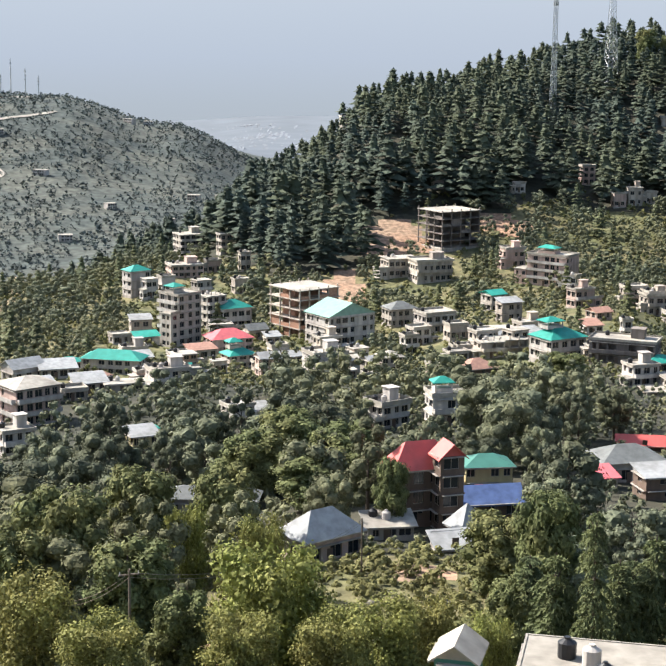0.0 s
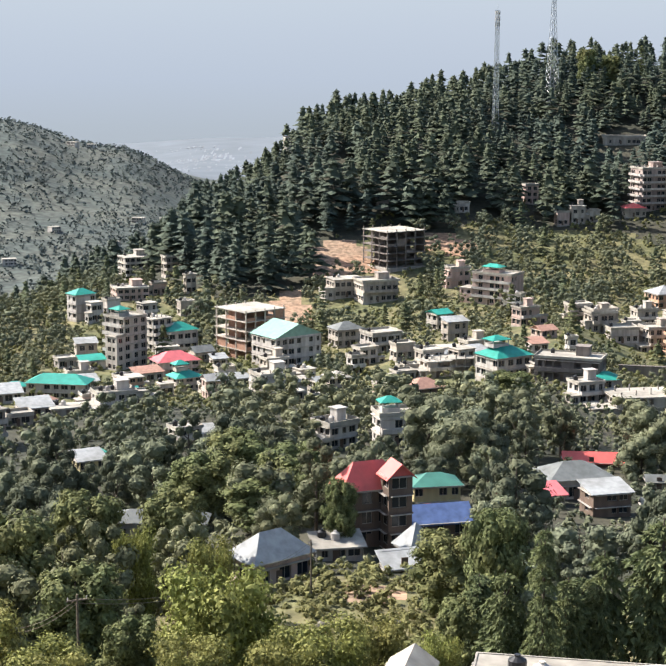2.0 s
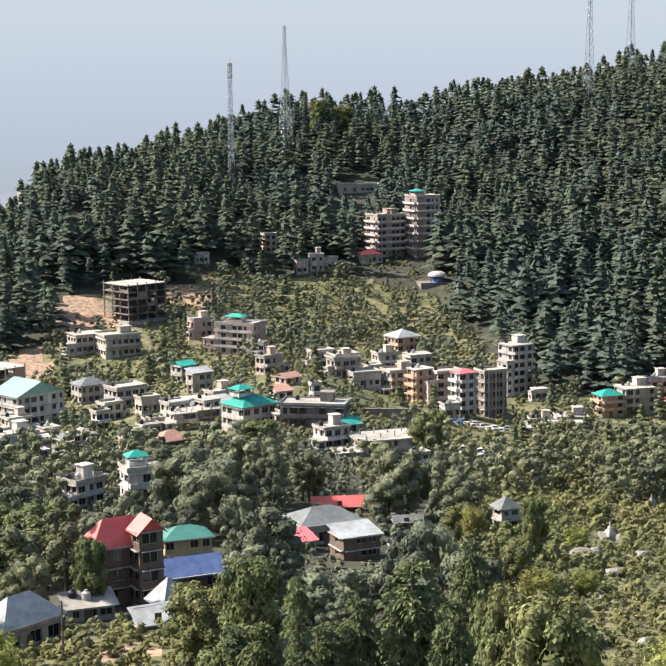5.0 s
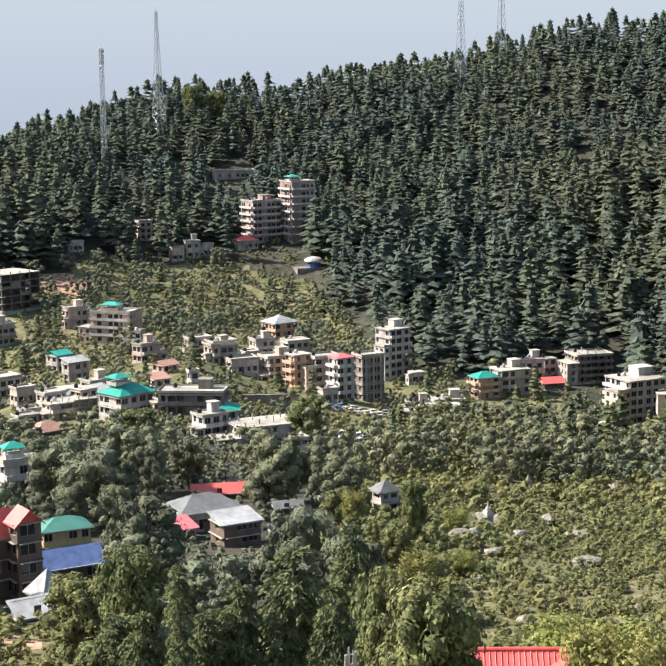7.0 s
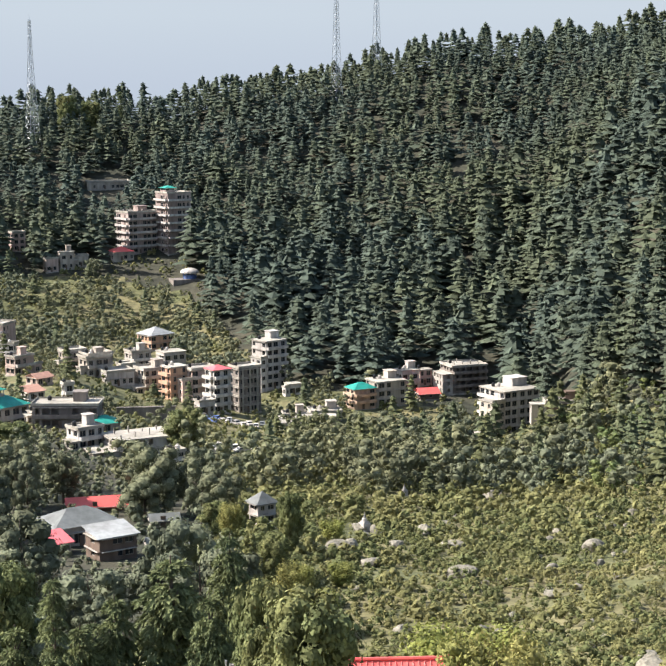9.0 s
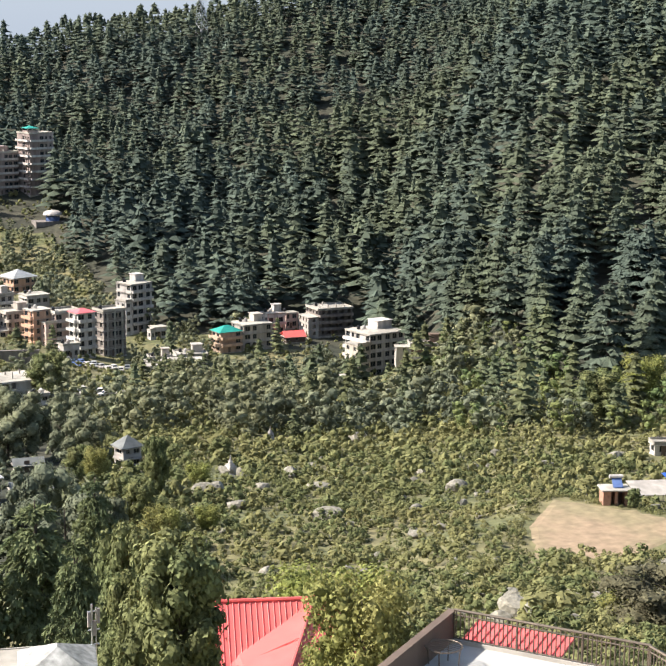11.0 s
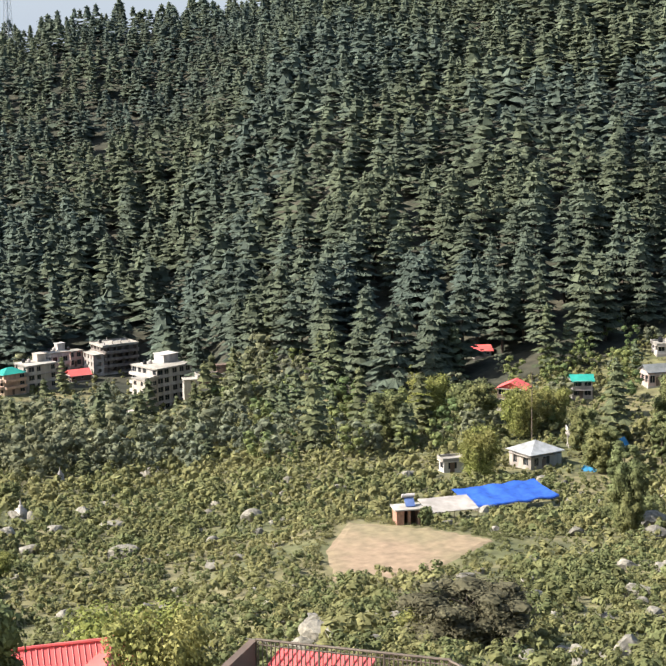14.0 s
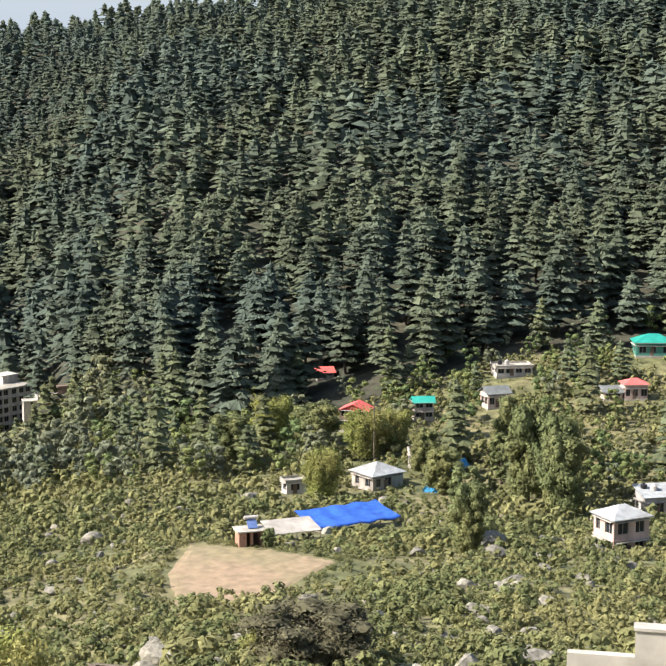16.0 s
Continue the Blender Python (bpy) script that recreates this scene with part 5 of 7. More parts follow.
roof_tank(6.5, 93.0, -41.0, 0.75, "white", "white plastic water tank beside the hut")
roof_tank(17.0, 92.0, -39.38, 0.5, "tank", "black plastic water tank on a flat roof")
roof_tank(14.0, 91.5, -39.38, 0.4, "tank", "black plastic water tank on a flat roof")


def utility_pole(x, y, height, label, arm=True):
    h = ground_thing("utility_pole", x, y, 20, label, "pole")
    S = Shape()
    S.bar((0, 0, -1), (0, 0, height), 0.14, 0.09, 8)
    part("post", S, M["wood"], h)
    if arm:
        A = Shape()
        A.box(-0.8, 0.8, -0.05, 0.05, height - 0.5, height - 0.38)
        part("crossarm", A, M["wood"], h)
        for u in (-0.7, 0.0, 0.7):
            I = Shape()
            I.bar((u, 0, height - 0.38), (u, 0, height - 0.16), 0.05, 0.03, 6)
            part("insulator", I, M["white"], h)
    return Vector((x, y, gz(x, y) + height - 0.3))


def wire(a, b, sag, label="thin dark overhead wire between poles"):
    S = Shape()
    pts = [a.lerp(b, k / 10) - Vector((0, 0, sag * 4 * (k / 10) * (1 - k / 10))) for k in range(11)]
    for p, q in zip(pts, pts[1:]):
        S.bar(p, q, 0.022, 0.022, 4)
    me = S.mesh("overhead_wire")
    me.materials.append(M["dark_steel"])
    tagged(new("overhead_wire", me), label, "wire")


p1 = utility_pole(-14.8, 111.0, gz(-14.8, 111.0) * -1 - 39.4, "grey timber utility pole with a crossarm among bushes")
p2 = utility_pole(-21.2, 118.1, gz(-21.2, 118.1) * -1 - 44.4, "grey timber utility pole on the near slope")
p3 = utility_pole(3.6, 176.0, 7.0, "timber utility pole beside the tin-roofed house", arm=False)
for o in (0.0, 0.35):
    wire(p1 - Vector((0, 0, o)), p2 - Vector((0, 0, o)), 0.6)
    wire(p1 - Vector((0, 0, o)), p3 - Vector((0, 0, o)), 2.2)
utility_pole(214.2, 252.3, 15.0, "tall dark timber pole at the foot of the wood", arm=False)


def phone_mast():
    h = ground_thing("antenna_mast", 21.9, 75.2, 0, "slim grey pole with white panel antennas on a roof", "mast")
    top = -28.8 - gz(21.9, 75.2)
    S = Shape()
    S.bar((0, 0, -1), (0, 0, top), 0.06, 0.05, 8)
    S.bar((0.22, 0, top - 3.4), (0.22, 0, top - 0.2), 0.03, 0.03, 6)
    part("post", S, M["steel"], h)
    for k, (u, v) in enumerate(((-0.16, 0.5), (0.34, 0.35), (0.12, 1.0))):
        A = Shape()
        A.box(u - 0.07, u + 0.07, -0.1, 0.02, top - v - 0.7, top - v + 0.1)
        part("panel_antenna", A, M["white"], h)
    for v in (0.4, 1.4, 2.2):
        A = Shape()
        A.box(-0.22, 0.4, -0.03, 0.03, top - v - 0.03, top - v + 0.03)
        part("bracket", A, M["steel"], h)
    D = Shape()
    D.bar((-0.25, -0.1, top - 2.6), (-0.25, -0.34, top - 2.5), 0.05, 0.3, 14)
    part("dish", D, M["tin_roof"], h)


phone_mast()


def lattice_tower(x, y, zb, height, w0, w1, label, drums=0):
    """A steel lattice tower: four legs, rings and diagonals."""
    h = thing("lattice_tower", x, y, zb, 20, label, "tower", "hilltop towers")
    n = int(height / 4.5)
    def corner(k, i):
        f = k / n
        w = w0 * (1 - f) ** 1.5 + w1 * (1 - (1 - f) ** 1.5)
        sx, sy = ((-1, -1), (1, -1), (1, 1), (-1, 1))[i % 4]
        return Vector((sx * w / 2, sy * w / 2, height * f))
    for i in range(4):
        L = Shape()
        for k in range(n):
            a, b = [[c + Vector((0.13 * math.cos(1.571 * q), 0.13 * math.sin(1.571 * q), 0)) for q in range(4)] for c in (corner(k, i), corner(k + 1, i))]
            for q in range(4):
                L.poly(a[q], a[(q + 1) % 4], b[(q + 1) % 4], b[q])
        part("leg", L, M["steel"], h)
        D = Shape()
        for k in range(n):
            D.bar(corner(k, i), corner(k + 1, i + 1), 0.07, 0.07, 4)
            D.bar(corner(k, i + 1), corner(k + 1, i), 0.07, 0.07, 4)
            D.bar(corner(k + 1, i), corner(k + 1, i + 1), 0.07, 0.07, 4)
        part("bracing", D, M["steel"], h)
    A = Shape()
    A.bar((0, 0, height), (0, 0, height + 3), 0.08, 0.05, 6)
    part("spike", A, M["steel"], h)
    for k in range(drums):
        t = k * 2.1
        P = Shape()
        c = Vector((math.cos(t) * 1.2, math.sin(t) * 1.2, height - 1.2 - 3.2 * (k // 3)))
        P.box(c.x - 0.3, c.x + 0.3, c.y - 0.3, c.y + 0.3, c.z - 1.3, c.z + 1.0)
        part("antenna", P, M["tin_roof"], h)


def tower_at(x, y, top, w0, w1, label, drums):
    zb = gz(x, y) - 1
    lattice_tower(x, y, zb, top - zb, w0, w1, label, drums)


tower_at(121.7, 896.8, 20.4, 3.0, 1.6, "slim grey lattice phone tower on the wooded ridge", 9)
tower_at(161.6, 946.3, 43.0, 8.0, 1.2, "tapering steel lattice tower on the wooded ridge", 0)
tower_at(349.7, 936.9, 72.0, 6.0, 1.4, "tall steel lattice tower behind the wooded ridge", 0)
tower_at(387.8, 965.0, 80.0, 6.0, 1.4, "tall steel lattice tower behind the wooded ridge", 0)


def shrine(x, y, s, label):
    h = ground_thing("stupa", x, y, 15, label, "shrine", dz=0.9)
    S = Shape()
    S.box(-s, s, -s, s, -1.6, s * 0.8), S.box(-s * 0.75, s * 0.75, -s * 0.75, s * 0.75, s * 0.8, s * 1.2)
    part("base", S, M["white"], h)
    D = Shape()
    D.bar((0, 0, s * 1.2), (0, 0, s * 1.9), s * 0.65, s * 0.5, 14), D.bar((0, 0, s * 1.9), (0, 0, s * 3.4), s * 0.3, s * 0.04, 10)
    part("spire", D, M["white"], h)
    CLEAR.append((x - 2.5, y - 5.0, 7.5, 14, s * 1.5))


shrine(96.5, 245.5, 0.75, "small white plastered shrine with a pointed spire on a rock")
shrine(132.1, 312.2, 0.6, "small white plastered shrine among bushes")


def hut():
    h = ground_thing("hut", 119.2, 165.8, -22, "small brick hut with a pale slab roof and dark doorways", "hut")
    for a, b in ((-1.7, -0.7), (-0.15, 0.2), (1.2, 1.7)):
        W = Shape()
        W.box(a, b, -1.2, 1.2, -1, 2.1)
        part("wall", W, M["brick"], h)
    W = Shape()
    W.box(-0.7, 1.2, 0.6, 1.2, -1, 2.1)
    part("back_wall", W, M["brown_wall"], h)
    R = Shape()
    R.box(-2.0, 2.0, -1.6, 1.5, 2.1, 2.28)
    part("roof", R, M["slab"], h)
    t = thing("solar_heater", 119.2, 165.8, gz(119.2, 165.8) + 2.28, -22, "solar water heater with a white tank on the hut roof", "solar heater")
    P = Shape()
    P.poly((-0.3, -0.6, 0.15), (1.0, -0.6, 0.15), (1.0, 0.6, 1.15), (-0.3, 0.6, 1.15)), P.poly((-0.3, 0.6, 1.08), (1.0, 0.6, 1.08), (1.0, -0.6, 0.08), (-0.3, -0.6, 0.08))
    part("collector", P, M["slate_blue"], t)
    D = Shape()
    D.bar((-0.6, 0.62, 1.3), (1.2, 0.62, 1.3), 0.26, 0.26, 12)
    part("tank", D, M["white"], t)
    F = Shape()
    for u in (-0.2, 0.9):
        F.bar((u, 0.6, 0), (u, 0.6, 1.1), 0.03, 0.03, 5), F.bar((u, -0.55, 0), (u, 0.6, 1.1), 0.03, 0.03, 5)
    part("stand", F, M["steel"], t)
    CLEAR.append((119.2, 165.8, 4, 20, 3))


hut()


def tarp_shelter():
    """A long blue tarpaulin sagging over poles, beside a tan canopy."""
    h = ground_thing("tarpaulin_shelter", 164.5, 200.5, -10, "long sagging bright blue tarpaulin shelter on poles", "shelter")
    S = Shape()
    L, D, n, m = 16.0, 8.5, 20, 8
    def zz(i, j):
        u, v = i / n, j / m
        return 2.3 + 0.9 * v + 0.22 * math.sin(u * 3.14 * 4) ** 2 * -1 - 0.25 * math.sin(v * 3.14) + 0.05 * math.sin(i * 0.9 + j * 0.8)
    grid = [[(-L / 2 + L * i / n, -D / 2 + D * j / m + 0.15 * math.sin(i), zz(i, j)) for j in range(m + 1)] for i in range(n + 1)]
    for i in range(n):
        for j in range(m):
            S.poly(grid[i][j], grid[i + 1][j], grid[i + 1][j + 1], grid[i][j + 1])
    for i in range(n):
        a, b = grid[i][0], grid[i + 1][0]
        S.poly((a[0], a[1], a[2] - 0.25), (b[0], b[1], b[2] - 0.25), b, a)
    part("sheet", S, M["blue_roof"], h).data.shade_smooth()
    for i in range(0, n + 1, 5):
        for j in (0, m):
            P = Shape()
            x, y, z = grid[i][j]
            P.bar((x, y, -2), (x, y, z), 0.06, 0.05, 6)
            part("pole", P, M["wood"], h)
    B = Shape()
    B.box(-6, -2, -1.5, 2, -2, 1.6)
    part("stacked_goods", B, M["dark_concrete"], h)
    CLEAR.append((164.5, 200.5, 9, 34, 9))
    c = ground_thing("canopy", 146.0, 192.0, -15, "grey sheet canopy on posts beside the field", "canopy")
    S = Shape()
    S.poly((-4.2, -2.6, 1.9), (4.2, -2.6, 1.8), (4.2, 2.6, 2.7), (-4.2, 2.6, 2.8)), S.poly((-4.2, 2.6, 2.7), (4.2, 2.6, 2.6), (4.2, -2.6, 1.7), (-4.2, -2.6, 1.8))
    part("sheet", S, M["concrete"], c)
    for x in (-4, 0, 4):
        for y in (-2.5, 2.5):
            P = Shape()
            P.bar((x, y, -2), (x, y, 1.8 if y < 0 else 2.6), 0.06, 0.06, 6)
            part("post", P, M["wood"], c)
    CLEAR.append((150, 197, 6, 36, 6))


tarp_shelter()


def gazebo():
    h = ground_thing("gazebo", 196.8, 728.0, 0, "white-domed gazebo with blue sides on a stone deck", "gazebo")
    B = Shape()
    B.box(-9, 9, -4, 5, -5, 0.5)
    part("deck", B, M["dark_concrete"], h)
    W = Shape()
    for k in range(8):
        a = 2 * math.pi * k / 8
        W.bar((3.2 * math.cos(a), 3.2 * math.sin(a), 0.5), (3.2 * math.cos(a), 3.2 * math.sin(a), 3.4), 0.15, 0.15, 6)
    W.bar((0, 0, 0.5), (0, 0, 2.4), 3.0, 3.0, 16)
    part("side_wall", W, M["slate_blue"], h)
    D = Shape()
    for k in range(5):
        a, b = k / 5 * 1.5, (k + 1) / 5 * 1.5
        D.bar((0, 0, 3.4 + 2.2 * math.sin(a)), (0, 0, 3.4 + 2.2 * math.sin(b)), 4.6 * math.cos(a), 4.6 * math.cos(b), 18)
    part("dome", D, M["white"], h)
    CLEAR.append((196.8, 728, 9, 30, 8))


gazebo()
W_ = Shape()
W_.box(-9, 9, -0.4, 0.4, -3, 4.0), W_.box(-9.2, 9.2, -0.55, 0.55, 4.0, 4.25)
rw = ground_thing("retaining_wall", 112.5, 470.0, -14, "long brown stone retaining wall with a pale coping", "wall")
part("wall", W_, M["dark_concrete"], rw)
CLEAR.append((112.5, 470, 8, 34, 9))


def car(x, y, rot, colour, label):
    h = ground_thing("car", x, y, rot, label, "car", "parked cars", dz=0.1)
    B = Shape()
    prof = ((-2.0, 0.35), (-2.05, 0.8), (-1.2, 0.92), (-0.6, 1.42), (0.9, 1.45), (1.6, 0.98), (2.05, 0.9), (2.05, 0.35))
    for s in (-1, 1):
        pts = [(u, s * 0.82, z) for u, z in prof]
        B.poly(*(pts if s < 0 else pts[::-1]))
    for (u0, z0), (u1, z1) in zip(prof, prof[1:] + prof[:1]):
        B.poly((u1, -0.82, z1), (u0, -0.82, z0), (u0, 0.82, z0), (u1, 0.82, z1))
    part("body", B, M[colour], h)
    G = Shape()
    G.poly((-1.17, -0.7, 0.97), (-1.17, 0.7, 0.97), (-0.65, 0.66, 1.40), (-0.65, -0.66, 1.40)), G.poly((1.56, 0.7, 1.03), (1.56, -0.7, 1.03), (0.96, -0.66, 1.43), (0.96, 0.66, 1.43))
    for s in (-1, 1):
        G.poly((-0.9, s * 0.835, 0.98), (1.3, s * 0.835, 1.0), (0.85, s * 0.835, 1.36), (-0.55, s * 0.835, 1.34))
    part("glazing", G, M["glass"], h)
    for u in (-1.3, 1.3):
        for s in (-1, 1):
            Wh = Shape()
            Wh.bar((u, s * 0.68, 0.32), (u, s * 0.86, 0.32), 0.32, 0.32, 12)
            part("wheel", Wh, M["tank"], h)


crng = random.Random(5)
for k in range(13):
    car(136 + (k % 5) * 4.6 + crng.uniform(-0.4, 0.4), 476 + (k // 5) * 6.5 + crng.uniform(-0.5, 0.5), crng.uniform(60, 110), crng.choice(("white", "white", "tin_roof", "grey_roof", "slate_blue")), "small parked car on an open gravel lot")
for k in range(6):
    car(113 + (k % 3) * 5.0, 388 + (k // 3) * 5.5, crng.uniform(-20, 30), crng.choice(("white", "white", "tin_roof")), "white parked car beside the trees")
CLEAR.append((145, 482, 15, 75, 13))
CLEAR.append((118, 390, 7, 30, 8))


def boulder(x, y, size, seed, label="weathered grey boulder on the scrubby slope"):
    rng = np.random.default_rng(seed)
    bm = bmesh.new()
    bmesh.ops.create_icosphere(bm, subdivisions=3, radius=1.0)
    ax = rng.normal(size=(9, 3))
    for v in bm.verts:
        p = np.array(v.co)
        k = 1.0
        for a in ax:
            n = a / np.linalg.norm(a)
            d = p @ n
            if d > 0.62:
                k = min(k, 0.62 / d)
        v.co = Vector(p * k * (1 + 0.03 * math.sin(p[0] * 9 + seed) * math.sin(p[1] * 8)))
    me = bpy.data.meshes.new("boulder")
    bm.to_mesh(me)
    bm.free()
    me.materials.append(M["rock"])
    ob = new("boulder", me)
    ob.matrix_basis = Matrix.LocRotScale((x, y, gz(x, y) + size * 0.3), Euler((0, 0, seed * 1.3)), (size * rng.uniform(0.9, 1.3), size * rng.uniform(0.8, 1.1), size * rng.uniform(0.6, 0.85)))
    return tagged(ob, label, "boulder", "boulders of the slope")


BIG = ((66.9, 106.8, 0.85), (63.7, 94.5, 1.0), (78.2, 74.5, 1.35), (81.0, 77.8, 1.2), (156.8, 158.5, 2.4), (78.4, 86.8, 0.9), (82.5, 220.1, 2.2), (85.0, 222.0, 1.6), (81.5, 205.4, 1.6),
       (151.2, 307.9, 2.2), (74.8, 130.0, 0.8), (92.0, 149.5, 1.0), (171.2, 239.0, 2.3), (95.6, 246.0, 1.6), (164.8, 156.1, 1.5), (167.0, 155.0, 1.4))
for k, (x, y, s) in enumerate(BIG):
    boulder(x, y, s, k + 3)
brng = random.Random(11)
made = 0
while made < 260:
    a, r = brng.uniform(17.5, 52), brng.uniform(95, 300) if brng.random() < 0.8 else brng.uniform(80, 130)
    x, y = r * math.sin(radians(a)), r * math.cos(radians(a))
    if edge_of_field(x, y) < 2:
        continue
    boulder(x, y, brng.uniform(0.35, 0.85) * (1 + r / 380) * (1.6 if brng.random() < 0.12 else 1), made + 40)
    made += 1
for k in range(14):
    boulder(brng.uniform(-8, 14), brng.uniform(130, 172), brng.uniform(0.4, 0.8), k + 300)


# ---- the far hill and the plain ----
def far_mast(x, y, height):
    h = ground_thing("radio_mast", x, y, 0, "thin far radio mast on the hazy hilltop", "mast", "far masts")
    S = Shape()
    S.bar((0, 0, -4), (0, 0, height), 1.0, 0.5, 6)
    part("pole", S, M["steel"], h)
    for k in range(3):
        B = Shape()
        B.box(-1.6, 1.6, -0.4, 0.4, height * (0.55 + 0.15 * k), height * (0.55 + 0.15 * k) + 1.2)
        part("crossbar", B, M["steel"], h)


for a, r, height in ((-11.45, 2390, 52), (-10.95, 2395, 40), (-10.5, 2380, 30), (-11.8, 2385, 28)):
    far_mast(r * math.sin(radians(a)), r * math.cos(radians(a)), height)
frng = random.Random(21)
for k in range(14):
    a, r = frng.uniform(-13.5, -4), frng.uniform(1450, 2350)
    house(r * math.sin(radians(a)), r * math.cos(radians(a)), frng.uniform(-40, 40), frng.uniform(10, 18), 9, 2, 3.2, frng.choice(("white", "cream")), "flat", "far pale house on the hazy hillside", nf=2, ns=0, yard=0, slabs=False, door=False)


def far_town():
    S = Shape()
    for k in range(420):
        a, r = frng.gauss(-3.3, 1.0), min(3850, frng.uniform(2900, 3300) + abs(frng.gauss(0, 350)))
        x, y, s = r * math.sin(radians(a)), r * math.cos(radians(a)), frng.uniform(0.8, 3)
        zg = gz(x, y)
        z = zg + frng.uniform(0.1, 0.5)
        c = ((x - s, y - 15 * s), (x + s, y - 15 * s), (x + s, y + 15 * s), (x - s, y + 15 * s))
        S.poly(*[(u, v, z) for u, v in c])
        for (u, v), (p, q) in zip(c, c[1:] + c[:1]):
            S.poly((u, v, zg - 2), (p, q, zg - 2), (p, q, z), (u, v, z))
    me = S.mesh("distant_town")
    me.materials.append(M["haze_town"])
    tagged(new("distant_town", me), "tiny pale buildings of a town on the hazy plain", "buildings", kind="stuff")


far_town()


def hill_road():
    """A pale unpaved road round the shoulder of the slope."""
    line = [(-142.0, 563.0), (-136.0, 582.0), (-131.0, 605.0), (-131.0, 647.0), (-268.0, 1360.0), (-250.0, 1372.0)]
    S = Shape()
    pts = []
    for (ax, ay), (bx, by) in zip(line, line[1:]):
        for k in range(6):
            pts.append(Vector((ax + (bx - ax) * k / 6, ay + (by - ay) * k / 6, 0)))
    for p, q in zip(pts, pts[1:]):
        e = (q - p).normalized().cross(Vector((0, 0, 1))) * 2.6
        quad = [p - e, q - e, q + e, p + e]
        S.poly(*[(v.x, v.y, max(gz(v.x, v.y), gz((p.x + q.x) / 2, (p.y + q.y) / 2)) + 0.25) for v in quad])
    me = S.mesh("dirt_road")
    me.materials.append(M["sand"])
    tagged(new("dirt_road", me), "pale unpaved road bending round the slope", "road", kind="structure")
    for p in pts[:20:4]:
        CLEAR.append((p.x, p.y, 6, 20, 5))


hill_road()


def far_roads():
    """Pale bends of a road on the hazy hill, each strip lying on the slope."""
    S = Shape()
    for line in (((-439, 1795), (-423, 1808), (-394, 1831), (-388, 1850), (-400, 1873), (-413, 1882)), ((-495, 2141), (-499, 2213), (-478, 2260), (-440, 2300)), ((-470, 2060), (-420, 2120), (-380, 2170))):
        for (ax, ay), (bx, by) in zip(line, line[1:]):
            for k in range(5):
                p = Vector((ax + (bx - ax) * k / 5, ay + (by - ay) * k / 5, 0))
                q = Vector((ax + (bx - ax) * (k + 1) / 5, ay + (by - ay) * (k + 1) / 5, 0))
                e = (q - p).normalized().cross(Vector((0, 0, 1))) * 4.5
                S.poly(*[(v.x, v.y, gz(v.x, v.y) + 1.2) for v in (p - e, q - e, q + e, p + e)])
    me = S.mesh("dirt_road")
    me.materials.append(M["slab"])
    tagged(new("dirt_road", me), "pale road winding over the hazy far hill", "road", kind="structure")


far_roads()


def tent(x, y, s):
    h = ground_thing("tent", x, y, 25, "bright blue tarpaulin tent among the trees", "tent", "tents")
    S = Shape()
    S.gable(s * 1.6, s, 0.4, s * 0.7, 0.2, 0.05)
    S.box(-s * 0.8, s * 0.8, -s / 2, s / 2, -1, 0.4)
    part("sheet", S, M["blue_tent"], h)
    CLEAR.append((x, y, s, 40, s))


tent(207.0, 224.0, 4.2)
tent(219.0, 231.0, 3.6)


def near_parapet():
    h = thing("parapet", 39.2, 32.8, -17.4, -50, "rough pale plastered corner of a near parapet", "wall")
    S = Shape()
    S.box(0.0, 3.4, -0.5, 0.0, -14, -0.1), S.box(-0.06, 3.5, -0.56, 0.06, -0.1, 0.0), S.box(-2.2, 0.0, -0.4, -0.05, -14, -1.05)
    part("wall", S, M["slab"], h)


near_parapet()


# ---- trees ----
def leaf_sprays(centres, normals, size, rng):
    """Small leaf sprays, one uneven triangle each, around centres and facing normals. Returns their corners."""
    n = len(centres)
    nrm = normals / (np.linalg.norm(normals, axis=1, keepdims=True) + 1e-9)
    a = np.cross(nrm, rng.normal(size=(n, 3)))
    a /= np.linalg.norm(a, axis=1, keepdims=True) + 1e-9
    b = np.cross(nrm, a)
    size = np.broadcast_to(size, (n,))[:, None] * 1.25
    out = []
    for k in range(3):
        ang = 2.094 * k + rng.uniform(-0.45, 0.45, size=(n, 1))
        r = size * rng.uniform(0.65, 1.3, size=(n, 1))
        out.append(centres + a * np.cos(ang) * r + b * np.sin(ang) * r)
    return np.stack(out, 1).reshape(-1, 3)


